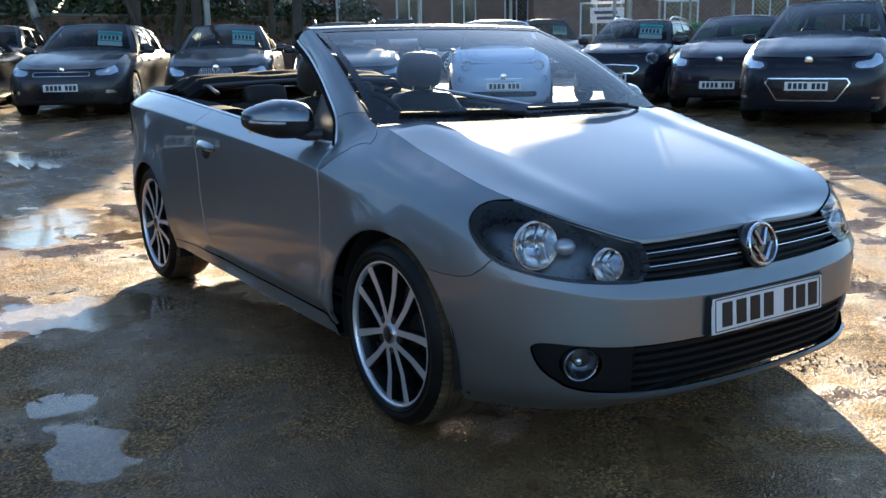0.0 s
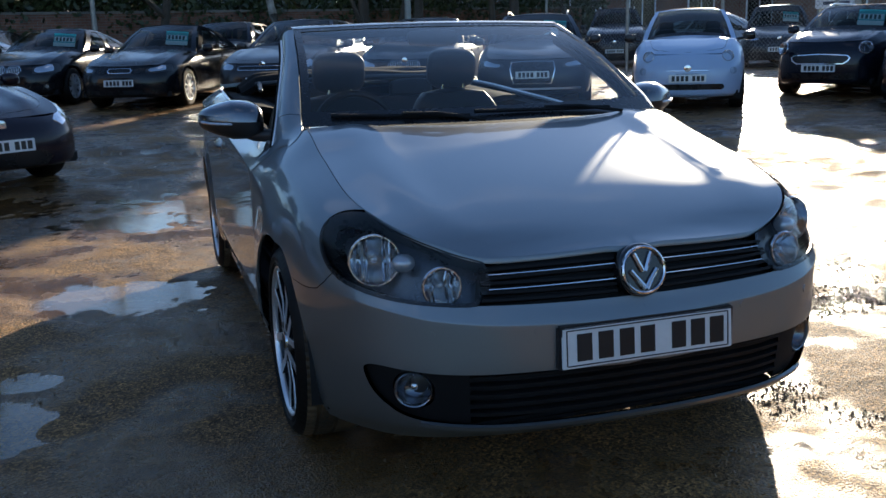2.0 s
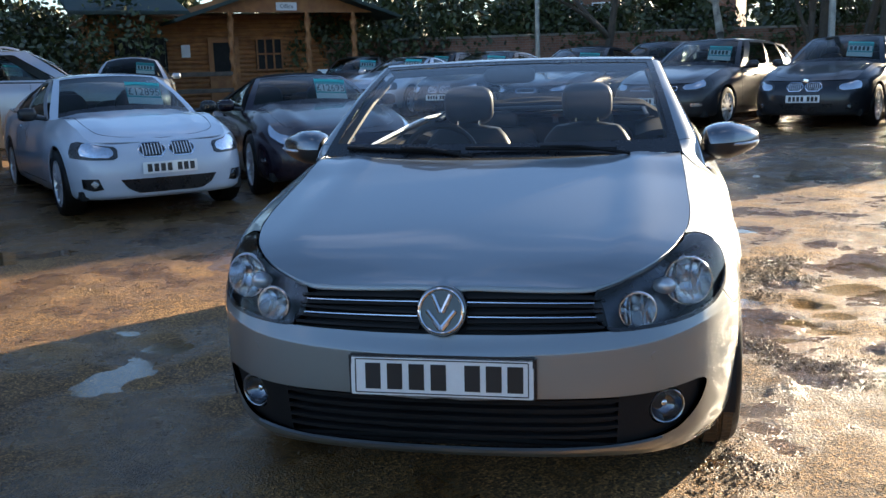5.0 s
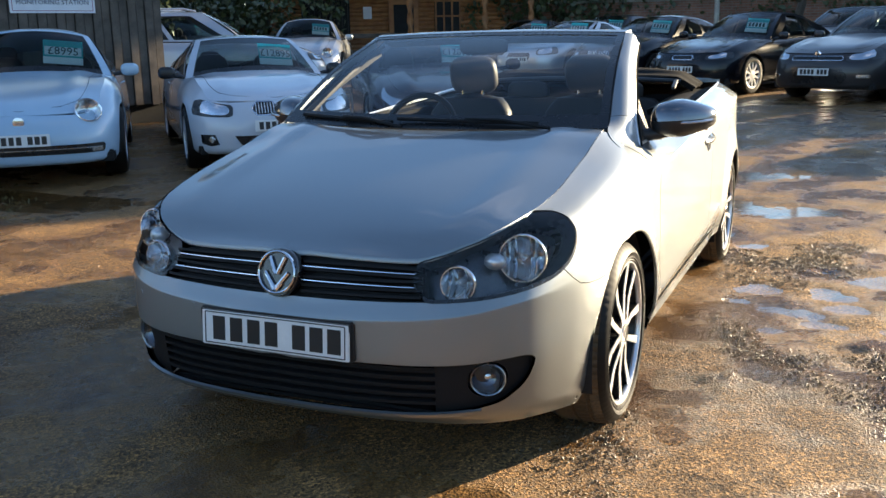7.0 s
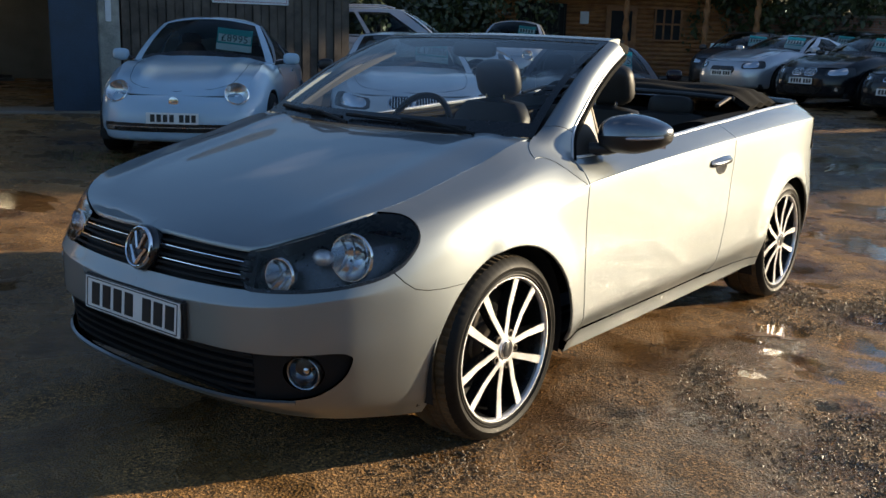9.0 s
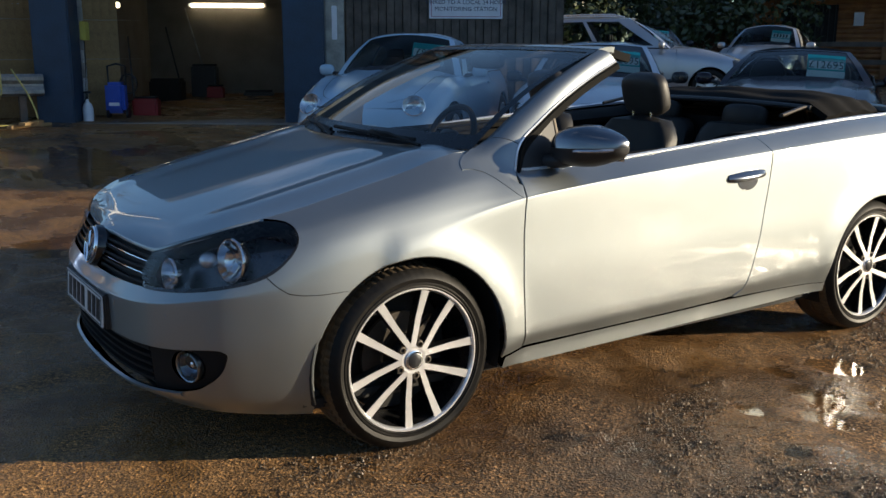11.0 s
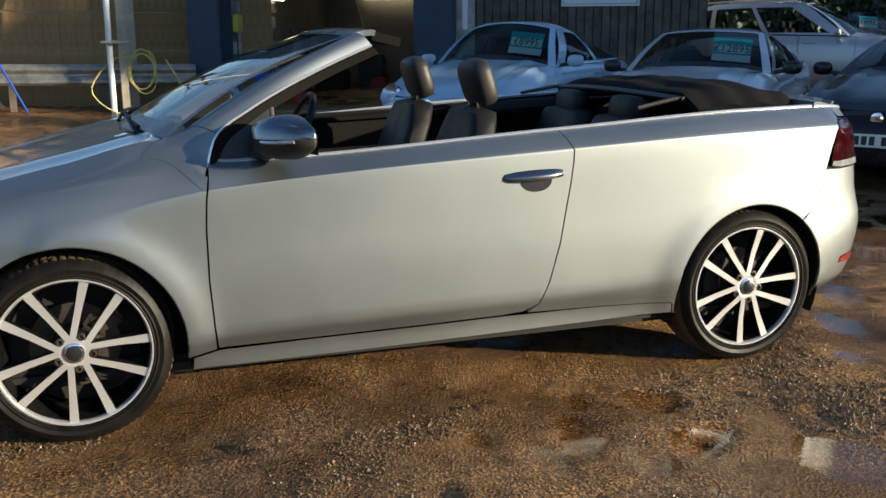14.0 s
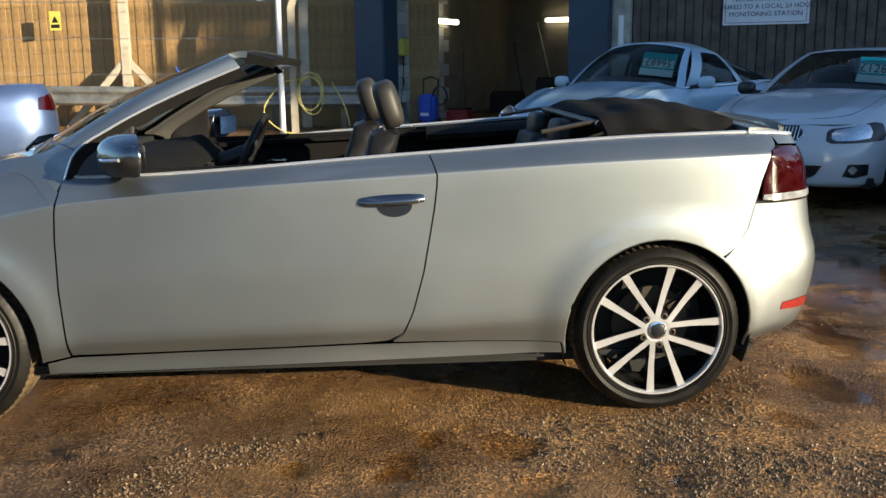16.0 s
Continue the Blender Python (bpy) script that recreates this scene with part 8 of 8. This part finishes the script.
def house(name, label, x, y, rz, w, d, h, wins, roof_h=2.2):
    m = pose(x, y, ground_z(x, y), 0, 0, rz)
    ob = thing(name, label, "building", kind="structure", m=m)
    part("wall", box(0, w, 0, d, -.3, h, .02), BRICK, ob)
    part("roof", ([(-.4, -.4, h), (w + .4, -.4, h), (w + .4, d + .4, h), (-.4, d + .4, h), (-.4, d / 2, h + roof_h), (w + .4, d / 2, h + roof_h)], [(0, 1, 5, 4), (2, 3, 4, 5), (0, 4, 3), (1, 2, 5), (3, 2, 1, 0)]), mat("dark_tile", (0.07, 0.055, 0.05), .8, vary=.3), ob, smooth=False)
    for x0, z0, ww, hh in wins:
        wi = part("window", box(x0, x0 + ww, -.03, .05, z0, z0 + hh, .01), SIGN_WHITE, ob, "window frame")
        part("pane", box(x0 + .07, x0 + ww / 2 - .03, -.045, -.02, z0 + .07, z0 + hh - .07, .003), GLOSS_BLACK, wi)
        part("pane", box(x0 + ww / 2 + .03, x0 + ww - .07, -.045, -.02, z0 + .07, z0 + hh - .07, .003), GLOSS_BLACK, wi)
        part("sill", box(x0 - .08, x0 + ww + .08, -.1, .02, z0 - .09, z0, .01), CONCRETE, wi)
    return ob


house("brick_building", "long low brick building with tall windows", 8.0, 37.0, -14, 20, 8, 4.4, [(1.5 + 2.6 * i, 1.0, 1.2, 2.2) for i in range(7)], 1.2)
house("brick_building", "brown brick building beyond the fence", 24, 30, -48, 26, 8, 4.4, [(2 + 3.5 * i, 1.2, 1.4, 1.4) for i in range(6)], 1.2)
house("far_house", "distant brick house among the trees", -3.0, 52, -10, 9, 8, 5.2, [(1.2 + 2.6 * i, 3.2, 1.1, 1.3) for i in range(3)] + [(1.2 + 2.6 * i, .9, 1.1, 1.3) for i in range(3)])


def leaves(vol, n, size, seed):
    """Small leaf-shaped blades scattered through rounded volumes (centre and radii), denser towards the skin."""
    g = np.random.default_rng(seed)
    v, f = [], []
    for _ in range(n):
        cx, cy, cz, rx, ry, rz = vol[g.integers(len(vol))]
        d = g.normal(0, 1, 3)
        d /= np.linalg.norm(d)
        r = g.uniform(0.35, 1.0) ** 0.5 * (1 + 0.12 * g.normal())
        p = np.array((cx, cy, cz)) + d * r * (rx, ry, rz)
        if p[2] < 0.1:
            continue
        a = g.normal(0, 1, 3)
        a /= np.linalg.norm(a)
        b = np.cross(a, d + g.normal(0, .5, 3))
        b /= np.linalg.norm(b) + 1e-9
        s = size * g.uniform(.6, 1.4)
        k = len(v)
        v += [tuple(p - a * s), tuple(p + b * s * .55), tuple(p + a * s), tuple(p - b * s * .55)]
        f.append((k, k + 1, k + 2, k + 3))
    return v, f


def bare_tree(x, y, h, seed, material, lean=0.0):
    g = random.Random(seed)
    o = thing("bare_tree", "leafless winter tree with a slender trunk", "tree", "bare trees", m=pose(x, y, ground_z(x, y) - .05))
    geo = []

    def limb(p, d, ln, r, depth):
        pts = [p]
        for i in range(4):
            d = (d + Vector((g.gauss(0, .12), g.gauss(0, .12), g.gauss(.03, .08)))).normalized()
            pts.append(pts[-1] + d * ln / 4)
        (trunk if depth == 0 else geo).append(tube([tuple(q) for q in pts], [r * (1 - .14 * i) for i in range(5)], 7 if depth < 2 else 4, caps=False))
        if depth < 4 and r > .006:
            for i in range(3 if depth < 2 else 2 + (g.random() < .5)):
                q = pts[g.randint(2, 4)]
                nd = (d + Vector((g.gauss(0, .55), g.gauss(0, .55), g.gauss(.15, .3)))).normalized()
                limb(q, nd, ln * g.uniform(.5, .75), r * .5, depth + 1)
    trunk = []
    limb(Vector((0, 0, 0)), Vector((lean, 0, 1)).normalized(), h * .45, h * .016 + .03, 0)
    part("trunk", merge(*trunk), material, o)
    part("crown", merge(*geo), material, o)
    return o


def evergreen(x, y, h, r, seed, n=5200):
    o = thing("evergreen_tree", "dark evergreen tree with a dense uneven crown", "tree", "evergreen trees", m=pose(x, y, ground_z(x, y) - .05))
    g = random.Random(seed)
    part("trunk", tube([(0, 0, 0), (.1, .05, h * .35), (.05, .1, h * .8)], [h * .028, h * .02, h * .008], 8), BARK, o)
    vol = []
    for i in range(26):
        t = g.random()
        a, rr = g.uniform(0, 6.28), r * (1 - t * .75) * g.uniform(.25, .85)
        vol.append((rr * math.cos(a), rr * math.sin(a), h * (.14 + .80 * t), r * g.uniform(.25, .45), r * g.uniform(.25, .45), r * g.uniform(.2, .4)))
        if i % 3 == 0:
            part("limb", tube([(0.05, .05, h * (.1 + .6 * t)), vol[-1][:3]], [.06, .02], 5), BARK, o)
    part("crown", leaves(vol, n, .16, seed), LEAF, o, smooth=False)
    return o


for i, (x, y, h, r) in enumerate([(-20, 24, 9.5, 3.2), (-15.5, 27.5, 10, 3.4), (-11.5, 28.5, 9.5, 3.2), (-7.2, 29.2, 10.5, 3.4), (-2.8, 29.8, 4.4, 2.6), (1.6, 30.6, 4.6, 2.6), (6.4, 31.5, 6.0, 3.0), (-24, 17, 9, 3.2), (-17.5, 16.5, 8.5, 2.8)]):
    evergreen(x, y, h, r, 40 + i)
for i, (x, y, h) in enumerate([(-0.5, 24.3, 8), (3.2, 25.0, 8.5), (6.8, 26.0, 9), (9.6, 25.0, 7.5), (-16, -4, 8), (-17, 0.5, 9), (13.5, 27.5, 8), (-18, -9, 9), (5.0, 23.2, 6.5)]):
    bare_tree(x, y, h, 70 + i, BIRCH if i in (1, 4) else BARK, (.12, -.08, .05)[i % 3])


def add_shade_tree(x, y, h, seed):
    """A tall trunk, bare below, with a wide ivy-grown crown high up, out of view, added to cast shade."""
    o = thing("shade_tree", "tall tree with a bare trunk and an unseen ivy-grown crown added for shade", "tree", "tall trees", m=pose(x, y, ground_z(x, y) - .05))
    g = random.Random(seed)
    part("trunk", tube([(0, 0, 0), (.12, .05, h * .4), (.05, .12, h * .92)], [.17, .13, .04], 9), BARK, o)
    vol = []
    for i in range(22):
        a, rr, t = g.uniform(0, 6.28), 1.7 * g.random() ** .6, g.random()
        vol.append((rr * math.cos(a), rr * math.sin(a), h * (.60 + .36 * t), g.uniform(.5, .8), g.uniform(.5, .8), g.uniform(.45, .75)))
        if i % 3 == 0:
            part("limb", tube([(.1, .08, h * (.45 + .4 * t)), vol[-1][:3]], [.05, .02], 5), BARK, o)
    part("crown", leaves(vol, 5200, .15, seed), IVY, o, smooth=False)


# heights set so only the tallest unseen crown shades the fence beside the garage
for i, (x, y, h) in enumerate([(9.4, 22.8, 6.0), (7.2, 25.0, 6.3), (6.0, 26.9, 10.2)  ]):
    add_shade_tree(x, y, h, 300 + i)
hv = []
for i in range(46):
    t = i / 45
    x, y = -21 + 36 * t, (19.9 + (25.4 - 19.9) * (x_ := min(1, t * 36 / 15.5)) if t * 36 < 15.5 else 25.6 + 3.0 * (t * 36 - 15.5) / 20.5)
    g = random.Random(i)
    hv.append((x, y + .3, 2.0 + g.uniform(-.3, .9), .8, .55, g.uniform(.5, 1.3)))
hv += [(x, y, z, 1.3, .9, 1.5) for x, y, z in ((-13.2, 18.2, 1.3), (-14.6, 17.3, 1.6), (-12.6, 19.4, 2.2), (-15.8, 16.0, 1.5), (-13.6, 13.9, 1.3), (-14.6, 12.5, 1.4), (-16, 14, 2.4))]
tagged(part("ivy_hedge", leaves(hv, 42000, .09, 11), IVY, None, smooth=False), "dense dark ivy and evergreen hedge over the brick wall", "hedge", kind="stuff")

for x, y, h in ((4.0, 15.0, 6.0), (-1.9, 21.3, 6.5), (12.4, 12.4, 5.0)):
    lp = thing("lamp_post", "slim grey metal lamp post", "lamp post", "lamp posts", m=pose(x, y, ground_z(x, y) - .02))
    part("pole", tube([(0, 0, 0), (0, 0, h * .5), (0, 0, h)], [.07, .055, .045], 12), GALV, lp)
    part("lamp_head", box(-.12, .12, -.5, .05, h, h + .10, .03), GALV, lp)
    part("base", lathe([(0, .12), (.3, .11), (.34, .08)], 16, "z"), GALV, lp)

# chain-link fence with its posts
cl = thing("chain_link_fence", "grey chain-link fence on steel posts", "fence", kind="structure", m=pose(0, 0, 0))
ca, cb = Vector((8.4, 18.2)), Vector((14.2, 5.2))
clen = (cb - ca).length
cd_ = (cb - ca).normalized()
wv, wf = [], []
pitch, hh_ = 0.09, 2.0
for k in range(-int(hh_ / pitch), int(clen / pitch)):
    for sgn in (1, -1):
        t0, t1, z0, z1 = k * pitch, k * pitch + hh_, 0.0, hh_
        if t0 < 0:
            z0, t0 = -t0, 0.0
        if t1 > clen:
            z1, t1 = hh_ - (t1 - clen), clen
        if z1 <= z0:
            continue
        za, zb_ = (z0, z1) if sgn > 0 else (hh_ - z0, hh_ - z1)
        pa, pb = ca + cd_ * t0, ca + cd_ * t1
        ga = ground_z(pa.x, pa.y)
        q, dz = len(wv), 0.0035
        wv += [(pa.x, pa.y, ga + za - dz), (pb.x, pb.y, ga + zb_ - dz), (pb.x, pb.y, ga + zb_ + dz), (pa.x, pa.y, ga + za + dz)]
        wf.append((q, q + 1, q + 2, q + 3))
tagged(part("wire_mesh", (wv, wf), GALV, cl, smooth=False), kind="stuff")
for i in range(7):
    p = ca + cd_ * (clen * i / 6)
    part("fence_post", tube([(p.x, p.y, ground_z(p.x, p.y) - .1), (p.x, p.y, ground_z(p.x, p.y) + 2.15)], .035, 8), GALV, cl)
for x, y, z, w_, h_, rz in ((12.9, 13.6, 1.75, .75, .28, -45), (12.7, 13.4, 1.32, .75, .34, -45), (14.0, 12.6, 1.80, .85, .42, -48)):
    o = thing("road_sign", "white board sign on a post behind the cars", "sign", "white signs", m=pose(x, y, ground_z(x, y), 0, 0, rz))
    part("board", box(-w_ / 2, w_ / 2, -.02, .01, z, z + h_, .01), SIGN_WHITE, o)
    part("bar", box(-w_ * .38, w_ * .30, -.026, -.018, z + h_ * .58, z + h_ * .78, 0), INK, o)
    part("bar", box(-w_ * .30, w_ * .38, -.026, -.018, z + h_ * .22, z + h_ * .42, 0), INK, o)
    part("leg", merge(tube([(-w_ * .4, .03, 0), (-w_ * .4, .03, z + h_)], .03, 6), tube([(w_ * .4, .03, 0), (w_ * .4, .03, z + h_)], .03, 6)), GALV, o)
gb = thing("green_skip", "green metal skip behind the cars", "skip", m=pose(16.2, 12.6, ground_z(16.2, 12.6), 0, 0, -50))
part("tub", ([(-1.3, -.7, 0), (1.3, -.7, 0), (1.3, .7, 0), (-1.3, .7, 0), (-1.8, -.85, 1.25), (1.8, -.85, 1.25), (1.8, .85, 1.25), (-1.8, .85, 1.25)], [(3, 2, 1, 0), (0, 1, 5, 4), (1, 2, 6, 5), (2, 3, 7, 6), (3, 0, 4, 7), (4, 5, 6, 7)]), mat("green_steel", (.03, .16, .07), .5, vary=.3), gb, smooth=False)
part("rim", tube([(-1.8, -.85, 1.27), (1.8, -.85, 1.27), (1.8, .85, 1.27), (-1.8, .85, 1.27), (-1.8, -.85, 1.27)], .05, 6), mat("green_steel_rim", (.03, .2, .09), .5, vary=.3), gb)
# far woods all round
fw = []
for i in range(150):
    a = 2 * math.pi * i / 150
    g = random.Random(900 + i)
    rr = 75 + g.uniform(-6, 10)
    if abs((math.degrees(a) - (90 - SUN_AZ) + 180) % 360 - 180) < 14:
        continue
    fw.append((rr * math.cos(a), rr * math.sin(a), 2.5 + g.uniform(0, 2), 3.6, 3.6, g.uniform(3, 6)))
tagged(part("far_woods", leaves(fw, 30000, .65, 77), LEAF, None, smooth=False), "dark band of distant woods round the yard", "woods", kind="stuff")
